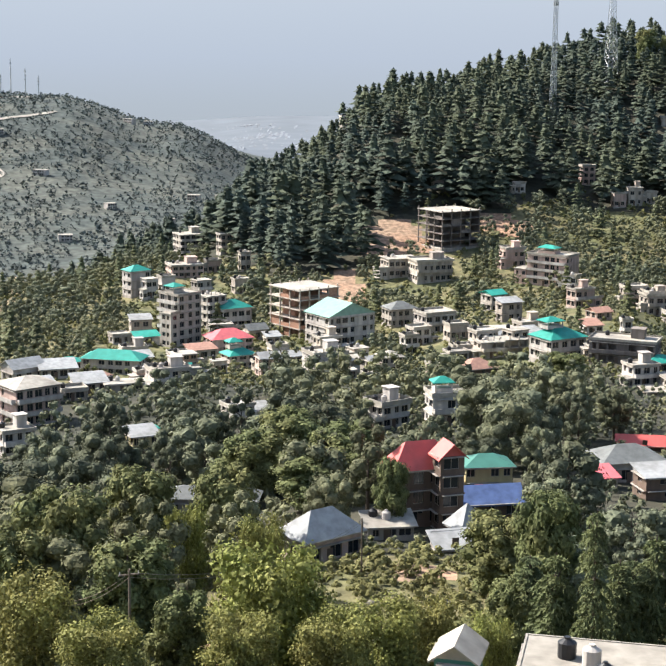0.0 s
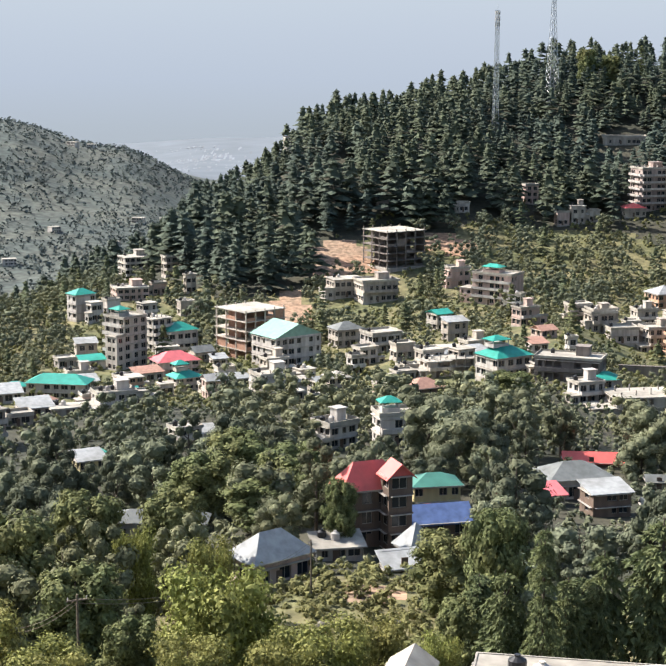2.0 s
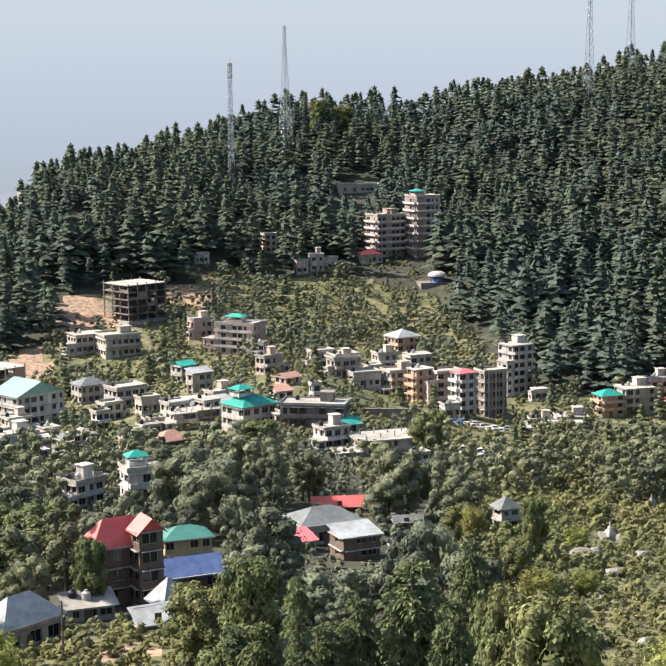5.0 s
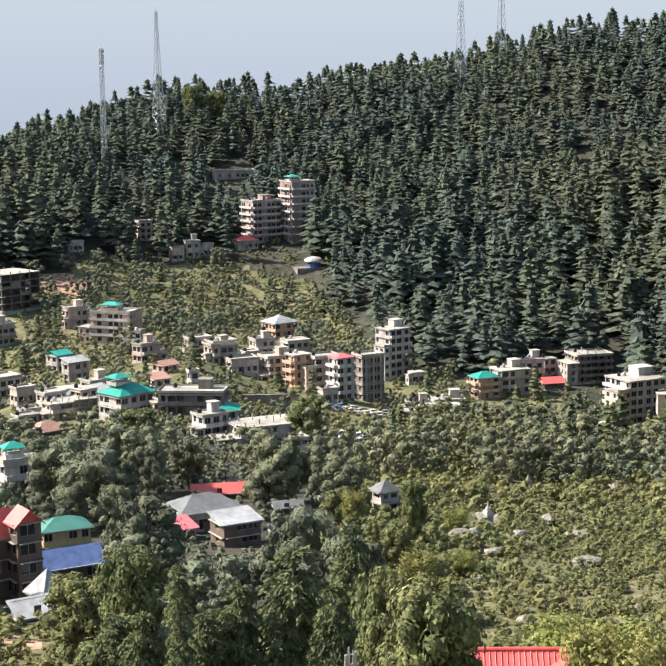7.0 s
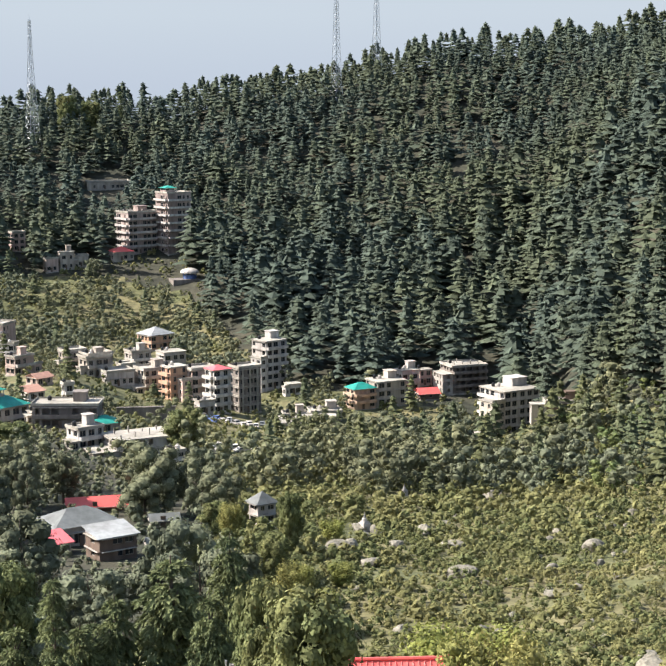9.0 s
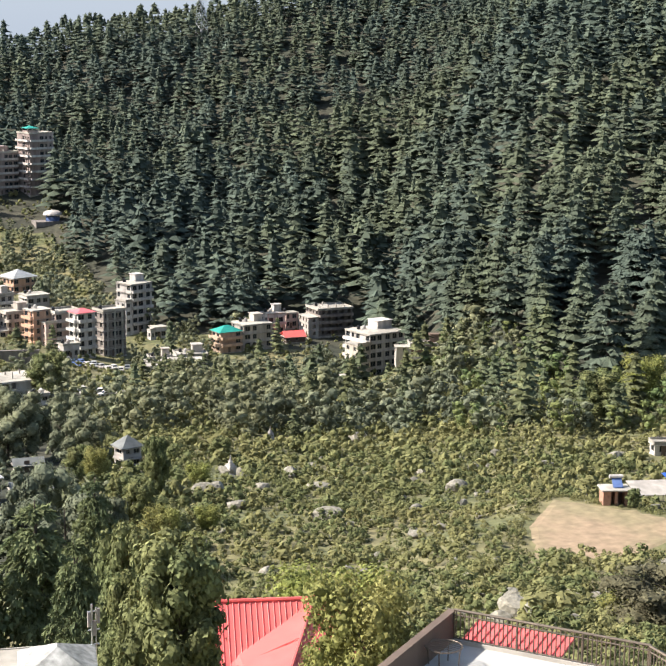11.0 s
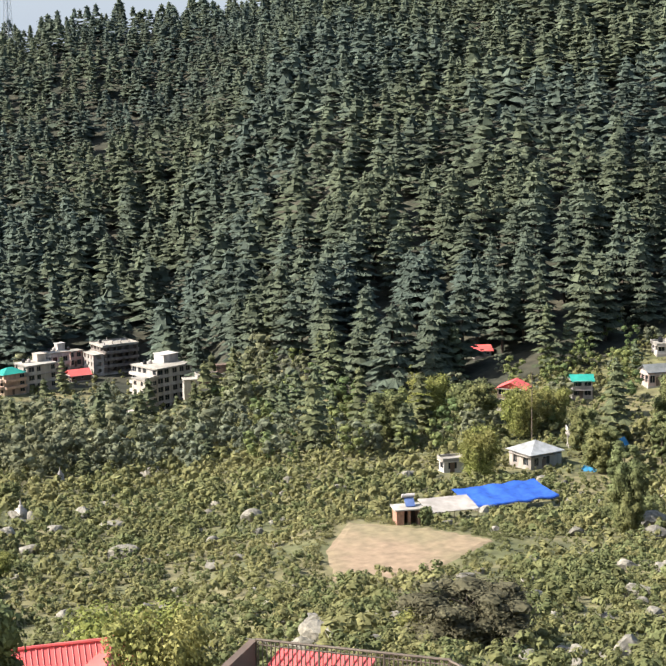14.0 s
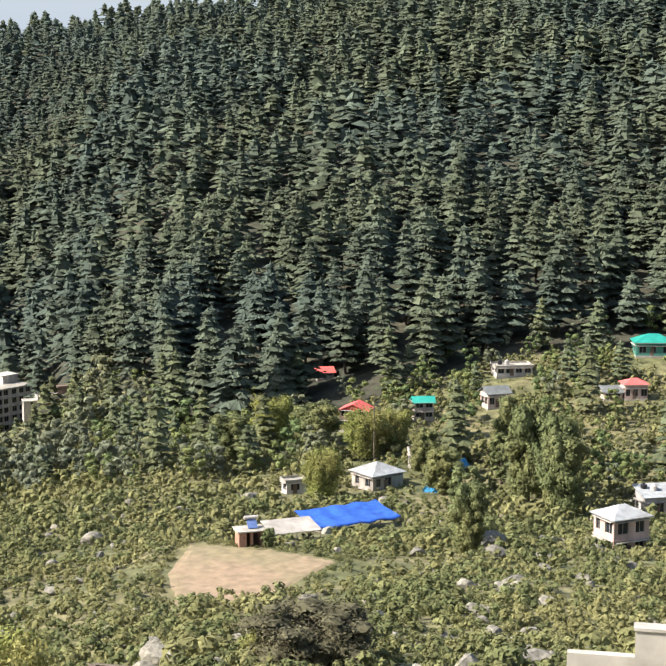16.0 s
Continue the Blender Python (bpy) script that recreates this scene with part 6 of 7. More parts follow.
def pad_points(rng, tall=22.0, wide=6.0, tiers=9, pads=30, rim=8, base=0.14, fine=1.0):
    """Crown of a full-grown cedar: many level ragged pads of needles in loose tiers round the trunk, blunt-topped. Returns triangle corners."""
    out = []
    lean = rng.uniform(0, 6.28)
    for k in range(pads):
        f = base + (0.95 - base) * (k + rng.uniform(0, 1)) / pads
        f = 0.65 * round(f * tiers) / tiers + 0.35 * f
        t = k * 2.4 + rng.uniform(-0.5, 0.5)
        L = wide * (1 - min(f, 0.98) ** 2.0) ** 0.75 * (1 + 0.14 * math.cos(t - lean)) * rng.uniform(0.78, 1.15)
        d, size = (L * rng.uniform(0.38, 0.6), L * rng.uniform(0.36, 0.5) + 0.35) if f < 0.86 else (L * 0.25, L * 0.7 + 0.5)
        size *= fine
        z, droop = tall * f, rng.uniform(0.05, 0.26)
        a = 6.283 * (np.arange(rim) + rng.uniform(-0.3, 0.3, size=rim)) / rim
        r = size * np.where(np.arange(rim) % 2 == 0, 1.0, 0.66) * rng.uniform(0.78, 1.2, size=rim)
        u, v = r * np.cos(a) * 1.2, r * np.sin(a)
        p = np.stack([(d + u) * math.cos(t) - v * math.sin(t), (d + u) * math.sin(t) + v * math.cos(t), z - droop * u - 0.10 * size + rng.uniform(-0.12, 0.12, size=rim) * size], 1)
        q = np.roll(p, -1, axis=0)
        c = np.broadcast_to(np.array([d * math.cos(t), d * math.sin(t), z + 0.22 * size]), p.shape)
        out.append(np.stack([c, p, q], 1).reshape(-1, 3))
    for z0, z1, w in ((0.66, 0.84, 0.42), (0.75, 0.91, 0.33), (0.84, 0.97, 0.23)):
        for k in range(6):
            t, u = 1.047 * k + rng.uniform(-0.2, 0.2), w * wide * rng.uniform(0.8, 1.2)
            zz = tall * (z0 + rng.uniform(-0.02, 0.02))
            out.append(np.array([(u * math.cos(t), u * math.sin(t), zz), (u * math.cos(t + 1.15), u * math.sin(t + 1.15), zz), (0, 0, tall * z1)]))
    return np.concatenate(out)


def bough_points(rng, tall, wide, tiers, arms, base, fringe):
    """A near cedar: drooping boughs, each a long flat spray of needle tufts with hanging tips. Returns triangle corners."""
    out = []
    for k in range(tiers):
        f = base + (0.98 - base) * (k + rng.uniform(-0.2, 0.2)) / tiers
        L = wide * (1 - max(f, 0.0) ** 1.7) ** 0.8 + 0.12 * wide
        off = rng.uniform(0, 6.28)
        for a in range(arms):
            t = off + 6.283 * a / arms + rng.uniform(-0.3, 0.3)
            l = L * rng.uniform(0.6, 1.12)
            d, e = np.array([math.cos(t), math.sin(t), 0]), np.array([-math.sin(t), math.cos(t), 0])
            n = fringe * 17
            u = rng.uniform(0.1, 1.0, size=(n, 1)) ** 0.8
            side = rng.uniform(-1, 1, size=(n, 1))
            half = l * 0.24 * np.sin(np.clip(u * 1.15, 0, 1) * 2.6) + 0.03 * l
            z = tall * f + l * (0.2 * u - 0.62 * u ** 2.0) - 0.16 * l * side ** 2 - rng.uniform(0, 0.05, size=(n, 1)) * l
            p = d * u * l + e * side * half
            p[:, 2] = z[:, 0]
            go = d * (0.35 + 0.5 * u) + e * side * 0.8 + rng.normal(size=(n, 3)) * 0.25 - np.array([0, 0, 1.0]) * rng.uniform(0.05, 1.1, size=(n, 1))
            go /= np.linalg.norm(go, axis=1, keepdims=True)
            across = np.cross(go, rng.normal(size=(n, 3)) * 0.5 + np.array([0, 0, 1.0]))
            across /= np.linalg.norm(across, axis=1, keepdims=True) + 1e-9
            long = wide * rng.uniform(0.06, 0.15, size=(n, 1))
            out.append(np.stack([p + across * long * 0.26, p - across * long * 0.26, p + go * long], 1).reshape(-1, 3))
    return np.concatenate(out)


def ball(level):
    """Corners and triangles of a unit icosphere."""
    bm = bmesh.new()
    bmesh.ops.create_icosphere(bm, subdivisions=level, radius=1.0)
    v = np.array([tuple(p.co) for p in bm.verts])
    f = np.array([[p.index for p in q.verts] for q in bm.faces])
    bm.free()
    return v, f


BALLS = {1: ball(1), 2: ball(2)}


def crown_points(rng, wide=5.0, tall=10.0, base=0.25, clumps=26, per=34, leaf=0.42, lift=0.3, core=1, belly=0.58, heart=0.84, loose=0.0, swell=1.0):
    """Crown of a broad-leaved tree: uneven billows, each a dense dark heart covered with small leaf sprays."""
    C, Nn, out = [], [], []
    bv, bf = BALLS[core]
    for k in range(clumps):
        t, u = k * 2.4 + rng.uniform(-0.5, 0.5), (k + rng.uniform(0, 1)) / clumps
        zz = base + (1 - base) * (0.10 + 0.80 * u)
        rad = wide * math.sqrt(max(0.04, 1 - (abs(zz - belly) / 0.56) ** 2)) * rng.uniform(0.38, 0.88)
        c = np.array([rad * math.cos(t), rad * math.sin(t), zz * tall])
        s = wide * rng.uniform(0.21, 0.36) * swell
        flat = np.array([1, 1, 0.78])
        v = bv * (1 + rng.uniform(-0.22, 0.16, size=(len(bv), 1))) * s * heart * flat + c
        out.append(v[bf].reshape(-1, 3))
        v = rng.normal(size=(per, 3))
        v /= np.linalg.norm(v, axis=1, keepdims=True)
        C.append(c + v * s * rng.uniform(0.82 - loose, 1.12 + loose, size=(per, 1)) * flat)
        Nn.append(v + np.array([0, 0, lift]) + rng.normal(size=(per, 3)) * (0.16 + loose))
    C, Nn = np.concatenate(C), np.concatenate(Nn)
    out.append(leaf_sprays(C, Nn, leaf * rng.uniform(0.6, 1.35, size=len(C)), rng))
    return np.concatenate(out)


def leaf_mesh(name, pts, mat, k=3):
    """A mesh of loose faces with k corners each."""
    me = bpy.data.meshes.new(name)
    n = len(pts)
    me.vertices.add(n)
    me.vertices.foreach_set("co", np.ascontiguousarray(pts, np.float32).ravel())
    me.loops.add(n)
    me.loops.foreach_set("vertex_index", np.arange(n, dtype=np.int32))
    me.polygons.add(n // k)
    me.polygons.foreach_set("loop_start", np.arange(0, n, k, dtype=np.int32))
    me.polygons.foreach_set("loop_total", np.full(n // k, k, dtype=np.int32))
    me.materials.append(mat)
    me.update(calc_edges=True)
    return me


def trunk_shape(rng, tall, r, limbs, spread, base=0.3):
    S = Shape()
    S.bar((0, 0, -1.2), (0, 0, tall * 0.45), r, r * 0.7, 7)
    S.bar((0, 0, tall * 0.45), (0, 0, tall * 0.93), r * 0.7, r * 0.15, 6)
    for k in range(limbs):
        z = tall * (base + (0.85 - base) * k / max(1, limbs))
        t = k * 2.4 + rng.uniform(-0.3, 0.3)
        l = spread * (1 - 0.5 * k / max(1, limbs))
        S.bar((0, 0, z), (l * math.cos(t), l * math.sin(t), z + tall * 0.12), r * 0.35, r * 0.1, 5)
    return S


RNG = np.random.default_rng(7)
CEDARS = []
for tall, wide, tiers in ((22, 6.2, 10), (26, 6.8, 11), (20, 5.6, 9), (24, 5.6, 11), (18, 6.4, 8)):
    CEDARS.append((leaf_mesh("crown", pad_points(RNG, tall, wide, tiers, 84, 14, 0.16, 0.8), M["cedar"]), trunk_shape(RNG, tall, 0.42, 6, 2.4, 0.2).mesh("trunk")))
OAKS = []
for w, h, n in ((4.6, 10.5, 19), (5.4, 12.0, 22), (4.2, 9.5, 16), (3.3, 12.0, 17), (5.2, 9.0, 18), (2.6, 12.0, 15)):
    OAKS.append((leaf_mesh("crown", crown_points(RNG, w, h, 0.1, n, 190, 0.175, core=2, heart=0.76, loose=0.05, swell=1.05), M["oak"]), trunk_shape(RNG, 9, 0.3, 5, 2.6).mesh("trunk")))
for pool in (CEDARS, OAKS):
    for c, t in pool:
        t.materials.append(M["bark"])


def tree(pool, k, x, y, scale, turn, name, label, group, squeeze=1.0):
    c, t = pool[k % len(pool)]
    ob = new(name)
    ob.matrix_basis = Matrix.LocRotScale((x, y, gz(x, y) - 0.1), Euler((0, 0, turn)), (scale * squeeze, scale * squeeze, scale))
    tagged(ob, label, "tree", group)
    part("trunk", t, None, ob)
    part("crown", c, None, ob)
    return ob


CL = np.array([(a, b, c, d, e) for a, b, c, d, e in CLEAR])


def open_ground(x, y, scale=1.0):
    """True where no house, yard or field keeps trees away."""
    dx, dy = x - CL[:, 0], y - CL[:, 1]
    if np.any(np.hypot(dx, dy) < CL[:, 2]):
        return False
    hr = np.hypot(CL[:, 0], CL[:, 1])
    ux, uy = CL[:, 0] / hr, CL[:, 1] / hr
    along, across = -(dx * ux + dy * uy), np.abs(-dx * uy + dy * ux)
    if np.any((along > 0) & (along < CL[:, 3] * scale) & (across < CL[:, 4] + 1.5)):
        return False
    return edge_of_field(x, y) > 3.0 and all(((x - c[0]) / c[2]) ** 2 + ((y - c[1]) / c[3]) ** 2 > 1.1 for c in (CUT, CUT_LOW, CUT_SIDE))


def wood_edge(az):
    """How far off the cedar wood begins, by bearing."""
    return float(np.interp(az, WOOD_AZ, WOOD_R))


def spots(rng, az0, az1, r0, r1, gap):
    """Uneven planting places at about the given gap."""
    pts = []
    r = r0
    while r < r1:
        step = math.degrees(gap / r)
        a = az0 + rng.uniform(0, step)
        while a < az1:
            rr = r + rng.uniform(-0.55, 0.55) * gap
            aa = a + rng.uniform(-0.55, 0.55) * step
            pts.append((rr * math.sin(radians(aa)), rr * math.cos(radians(aa)), aa, rr))
            a += step
        r += gap * 0.95
    return pts


far = []
for x, y, a, r in spots(RNG, -14, 58, 330, 700, 9.9) + spots(RNG, -14, 58, 700, 1110, 8.7):
    e = wood_edge(a)
    if r < e or not open_ground(x, y, 1.7):
        continue
    if a < 0 and r > 1000 + 10 * a:
        continue
    if RNG.uniform() < 0.05:
        continue
    far.append((x, y, r))
far.sort(key=lambda p: p[2])
order = [p for p in far if p[2] < 520 and 24 < math.degrees(math.atan2(p[0], p[1])) < 54][:290]
chosen = set(order)
for k, (x, y, r) in enumerate(order):
    tree(CEDARS, k * 3 + 1, x, y, RNG.uniform(0.8, 1.15), RNG.uniform(0, 6.28), "cedar_tree", "tall dark green cedar with layered drooping branches on the slope", "cedars of the lower wood")
rest = [p for p in far if p not in chosen]
LIGHT = [pad_points(RNG, t, w, n, 26, 8) for t, w, n in ((21, 6.4, 10), (25, 6.8, 11), (17, 6.0, 8), (20, 5.6, 9), (24, 5.8, 10), (15, 5.6, 7), (22, 7.2, 9))]


def scatter(name, pools, places, mat, label, category, k=3):
    """One joined mesh of many plants: places of x, y, scale."""
    blocks = []
    for i, (x, y, s) in enumerate(places):
        p = pools[i % len(pools)]
        t = i * 2.399
        c, sn = math.cos(t) * s, math.sin(t) * s
        q = np.empty_like(p)
        q[:, 0], q[:, 1], q[:, 2] = p[:, 0] * c - p[:, 1] * sn + x, p[:, 0] * sn + p[:, 1] * c + y, p[:, 2] * s
        blocks.append(q)
    zs = ground_z(np.array([p[0] for p in places]), np.array([p[1] for p in places]))
    for q, z in zip(blocks, zs):
        q[:, 2] += z
    return tagged(new(name, leaf_mesh(name, np.concatenate(blocks), mat, k)), label, category, kind="stuff")


scatter("cedar_forest", LIGHT, [(x, y, (0.6 + 0.7 * RNG.uniform() ** 1.3) * (0.83 if r > 800 else 1.05)) for x, y, r in rest], M["cedar"], "dense dark green cedar forest covering the hill", "forest")

# broad-leaved trees of the valley and between the houses
count = 0
REST_OAK, REST_CEDAR = [], []
for x, y, a, r in spots(RNG, -15, 24, 150, 430, 9.6):
    slope = r < 185 and -3 < a < 8
    if slope or not open_ground(x, y) or (a > 17 and r < 330) or RNG.uniform() < 0.05:
        continue
    if r > 370 and RNG.uniform() < 0.3:
        continue
    if r > 300 or count > 270:
        REST_OAK.append((x, y, (RNG.uniform(0.6, 0.85) if RNG.uniform() < 0.4 else RNG.uniform(1.0, 1.45)) * (1.0 if open_ground(x, y, 1.7) else 0.5)))
        continue
    tree(OAKS, count, x, y, (RNG.uniform(0.55, 0.8) if RNG.uniform() < 0.4 else RNG.uniform(0.95, 1.3)) * (1.0 if open_ground(x, y, 1.7) else 0.55), RNG.uniform(0, 6.28), "oak_tree", "dense dark green broad-leaved tree between the houses", "valley trees", 0.72 + 0.3 * RNG.uniform())
    count += 1
for x, y, a, r in spots(RNG, -13, 31, 345, 800, 7.6):
    if r > wood_edge(a) or not open_ground(x, y, 0.9) or (r < 430 and a < 17) or RNG.uniform() < (0.66 if 4 < a < 13 and 465 < r < 640 else 0.25):
        continue
    if RNG.uniform() < 0.12:
        REST_CEDAR.append((x, y, RNG.uniform(0.4, 0.8)))
    elif a > 18 and r < 470 and RNG.uniform() < 0.15:
        REST_CEDAR.append((x, y, RNG.uniform(0.45, 0.75)))
    else:
        REST_OAK.append((x, y, RNG.uniform(0.5, 0.95) * (0.62 if not open_ground(x, y, 1.5) else 1.45 if a > 18 and r < 470 else 1.3 if r > 560 else 1.0)))
LIGHT_TREES = []
for x, y, a, r in spots(RNG, 24, 55, 300, 460, 7.6):
    if r > wood_edge(a) + 12 or not open_ground(x, y) or (a < 40 and r < 322) or (a < 30 and r < 400) or RNG.uniform() < 0.15:
        continue
    (LIGHT_TREES if RNG.uniform() < 0.5 else REST_OAK if RNG.uniform() < 0.6 else REST_CEDAR).append((x, y, RNG.uniform(0.5, 0.95)))
OAK_LIGHT = [crown_points(RNG, w, h, 0.03, n, 30, 0.30, heart=0.74, loose=0.04, swell=1.12) for w, h, n in ((4.4, 9.0, 11), (3.9, 8.5, 10), (2.9, 10.5, 10), (4.6, 7.5, 10), (2.4, 9.0, 8))]
scatter("broadleaf_trees", OAK_LIGHT, REST_OAK, M["oak"], "green broad-leaved trees scattered over terraces and the foot of the wood", "trees")
scatter("light_trees", OAK_LIGHT, LIGHT_TREES, M["mid_leaf"], "sunlit green trees at the foot of the wood", "trees")
YOUNG = [pad_points(RNG, t, w, n, 44, 12, 0.06, 0.85) for t, w, n in ((18, 5.2, 9), (21, 5.0, 10), (15, 5.0, 8), (20, 4.4, 10))]
scatter("young_cedars", YOUNG, REST_CEDAR, M["young"], "young green cedars scattered over the terraced slope", "trees")

# near trees, one by one
NEAR = {
    "dark": (leaf_mesh("crown", crown_points(RNG, 3.4, 10, 0.03, 70, 190, 0.14, core=2, heart=0.66, loose=0.12), M["near_leaf"]), trunk_shape(RNG, 9, 0.3, 7, 2.2)),
    "bright": (leaf_mesh("crown", crown_points(RNG, 4.2, 10, 0.0, 85, 170, 0.135, heart=0.4, loose=0.3), M["bright"]), trunk_shape(RNG, 9, 0.2, 9, 2.6, 0.15)),
    "dim": (leaf_mesh("crown", crown_points(RNG, 6.5, 10, 0.02, 70, 200, 0.14, core=2, heart=0.6), M["dim"]), trunk_shape(RNG, 9, 0.2, 9, 3.0, 0.1)),
    "slim": (leaf_mesh("crown", crown_points(RNG, 1.7, 10, 0.03, 46, 150, 0.12, heart=0.7), M["near_leaf"]), trunk_shape(RNG, 9, 0.2, 5, 0.8, 0.2)),
    "cedar": (leaf_mesh("crown", bough_points(RNG, 10, 3.1, 11, 9, 0.03, 8), M["cedar_near"]), trunk_shape(RNG, 10, 0.24, 8, 1.3, 0.15)),
    "thin": (leaf_mesh("crown", bough_points(RNG, 10, 1.6, 11, 7, 0.36, 7), M["cedar_near"]), trunk_shape(RNG, 10, 0.16, 8, 0.7, 0.3)),
}
NEAR_WIDE = {"dark": 7.4, "bright": 9.0, "dim": 13.0, "slim": 3.9, "cedar": 6.2, "thin": 3.0}
NEAR_CROWN = {}
for key, (c, t) in NEAR.items():
    me = t.mesh("trunk")
    me.materials.append(M["bark"])
    NEAR_CROWN[key] = (c, me)


def near_tree(kind, x, y, height, wide, label):
    ob = new("cedar_tree" if kind in ("cedar", "thin") else "bush" if kind == "dim" else "broadleaf_tree")
    f = min(max(wide / NEAR_WIDE[kind], 0.2), 2.0)
    ob.matrix_basis = Matrix.LocRotScale((x, y, gz(x, y) - 0.1), Euler((0, 0, x * 1.7 + y)), (f, f, height / 10.0))
    tagged(ob, label, "tree", "trees of the near slope")
    part("trunk", NEAR_CROWN[kind][1], None, ob)
    part("crown", NEAR_CROWN[kind][0], None, ob)


# ---- single trees that stand out near the eye: kind, place, height, spread ----
near_tree("dark", 22.0, 62.2, 9.5, 5.0, "dense dark green tree on the near slope")
near_tree("dark", 21.5, 66.6, 8.5, 3.0, "dense dark green tree on the near slope")
near_tree("bright", 26.7, 53.7, 7.1, 4.9, "sunlit yellow-green bushy tree on the near slope")
near_tree("bright", 26.3, 56.1, 4.2, 2.7, "sunlit yellow-green bushy tree on the near slope")
near_tree("cedar", 29.5, 116.3, 18.4, 10.0, "drooping dark green cedar on the near slope")
near_tree("cedar", 24.8, 115.4, 15.7, 6.6, "drooping dark green cedar on the near slope")
near_tree("thin", 19.3, 110.3, 17.8, 3.4, "thin cedar with a bare lower trunk")
near_tree("cedar", 46.7, 158.3, 16.2, 6.9, "drooping dark green cedar on the near slope")
near_tree("dark", 21.2, 148.8, 17.0, 7.6, "dense dark green tree on the near slope")
near_tree("cedar", 17.4, 116.7, 14.2, 6.0, "drooping dark green cedar on the near slope")
near_tree("cedar", 21.8, 113.9, 13.8, 5.9, "drooping dark green cedar on the near slope")
near_tree("dark", 15.6, 129.4, 10.5, 5.8, "dense dark green tree on the near slope")
near_tree("dark", 30.3, 95.3, 14.7, 5.3, "dense dark green tree on the near slope")
near_tree("cedar", 30.2, 107.9, 15.0, 5.3, "drooping dark green cedar on the near slope")
near_tree("bright", -4.7, 119.9, 13.1, 10.2, "sunlit yellow-green bushy tree on the near slope")
near_tree("dark", -11.2, 111.4, 8.5, 5.1, "dense dark green tree on the near slope")
near_tree("bright", -22.9, 115.8, 9.5, 7.7, "sunlit yellow-green bushy tree on the near slope")
near_tree("bright", 4.0, 115.9, 8.8, 7.3, "sunlit yellow-green bushy tree on the near slope")
near_tree("bright", 0.4, 110.0, 7.4, 6.3, "sunlit yellow-green bushy tree on the near slope")
near_tree("bright", -6.6, 107.8, 6.8, 6.2, "sunlit yellow-green bushy tree on the near slope")
near_tree("bright", -16.2, 106.8, 6.3, 6.8, "sunlit yellow-green bushy tree on the near slope")
near_tree("bright", 8.1, 123.7, 8.8, 5.7, "sunlit yellow-green bushy tree on the near slope")
near_tree("bright", 10.7, 99.4, 7.5, 3.4, "sunlit yellow-green bushy tree on the near slope")
near_tree("dark", -30.7, 146.8, 12.9, 8.4, "dense dark green tree on the near slope")
near_tree("dark", -28.0, 157.5, 16.7, 11.6, "dense dark green tree on the near slope")
near_tree("dark", -22.9, 183.6, 15.0, 9.8, "dense dark green tree on the near slope")
near_tree("dark", -19.3, 143.7, 11.9, 9.4, "dense dark green tree on the near slope")
near_tree("dark", -13.3, 184.5, 14.1, 9.8, "dense dark green tree on the near slope")
near_tree("bright", -15.6, 164.3, 13.2, 5.1, "sunlit yellow-green bushy tree on the near slope")
near_tree("bright", -7.1, 159.8, 11.9, 5.8, "sunlit yellow-green bushy tree on the near slope")
near_tree("thin", 17.0, 128.9, 13.4, 4.8, "drooping dark green cedar on the near slope")
near_tree("dark", 18.9, 169.0, 10.5, 9.1, "dense dark green tree on the near slope")
near_tree("thin", 20.1, 116.3, 17.7, 4.0, "thin cedar with a bare lower trunk")
near_tree("cedar", 27.4, 137.3, 12.8, 5.9, "drooping dark green cedar on the near slope")
near_tree("dark", 26.5, 183.1, 10.1, 8.8, "dense dark green tree on the near slope")
near_tree("dark", -7.0, 249.9, 13.8, 13.8, "dense dark green tree on the near slope")
near_tree("dark", 1.2, 235.0, 12.1, 13.0, "dense dark green tree on the near slope")
near_tree("dark", -12.7, 239.7, 11.5, 11.9, "dense dark green tree on the near slope")
near_tree("dark", -2.6, 225.0, 9.1, 12.5, "dense dark green tree on the near slope")
near_tree("dark", 4.3, 228.0, 9.0, 9.5, "dense dark green tree on the near slope")
near_tree("dark", 8.0, 199.8, 11.0, 5.0, "dense dark green tree against the brown house")
near_tree("dim", 63.9, 82.0, 4.6, 9.7, "dull grey-green thorny bush on the stony slope")
near_tree("bright", 38.4, 81.4, 8.1, 8.2, "sunlit yellow-green bushy tree on the near slope")
near_tree("bright", 63.4, 84.9, 3.4, 5.4, "sunlit yellow-green bushy tree on the near slope")
near_tree("slim", 153.4, 160.5, 13.4, 5.5, "slim ivy-clad dark tree above the field")
near_tree("dark", 204.3, 219.7, 9.8, 9.1, "dense dark green tree on the near slope")
near_tree("dark", 208.7, 201.4, 20.2, 9.5, "dense dark green tree on the near slope")
near_tree("dark", 205.3, 190.4, 18.8, 8.4, "dense dark green tree on the near slope")
near_tree("dark", 198.5, 183.1, 16.0, 8.9, "dense dark green tree on the near slope")
near_tree("slim", 207.7, 202.3, 18.2, 6.3, "dense dark green tree on the near slope")
near_tree("dark", 100.5, 379.5, 12.1, 11.0, "dense dark green tree on the near slope")
near_tree("dark", 58.0, 385.7, 9.1, 11.7, "dense dark green tree on the near slope")
near_tree("dark", 197.6, 282.8, 12.0, 11.3, "dense dark green tree on the near slope")
near_tree("dark", 216.6, 274.9, 11.2, 11.5, "dense dark green tree on the near slope")
near_tree("dark", 120.5, 163.4, 2.7, 2.1, "small round clipped bush beside the hut")
near_tree("dark", 189.0, 982.0, 25.0, 30.0, "broad round-crowned tree on the wooded ridge")
near_tree("dark", 203.9, 979.4, 21.5, 26.0, "broad round-crowned tree on the wooded ridge")
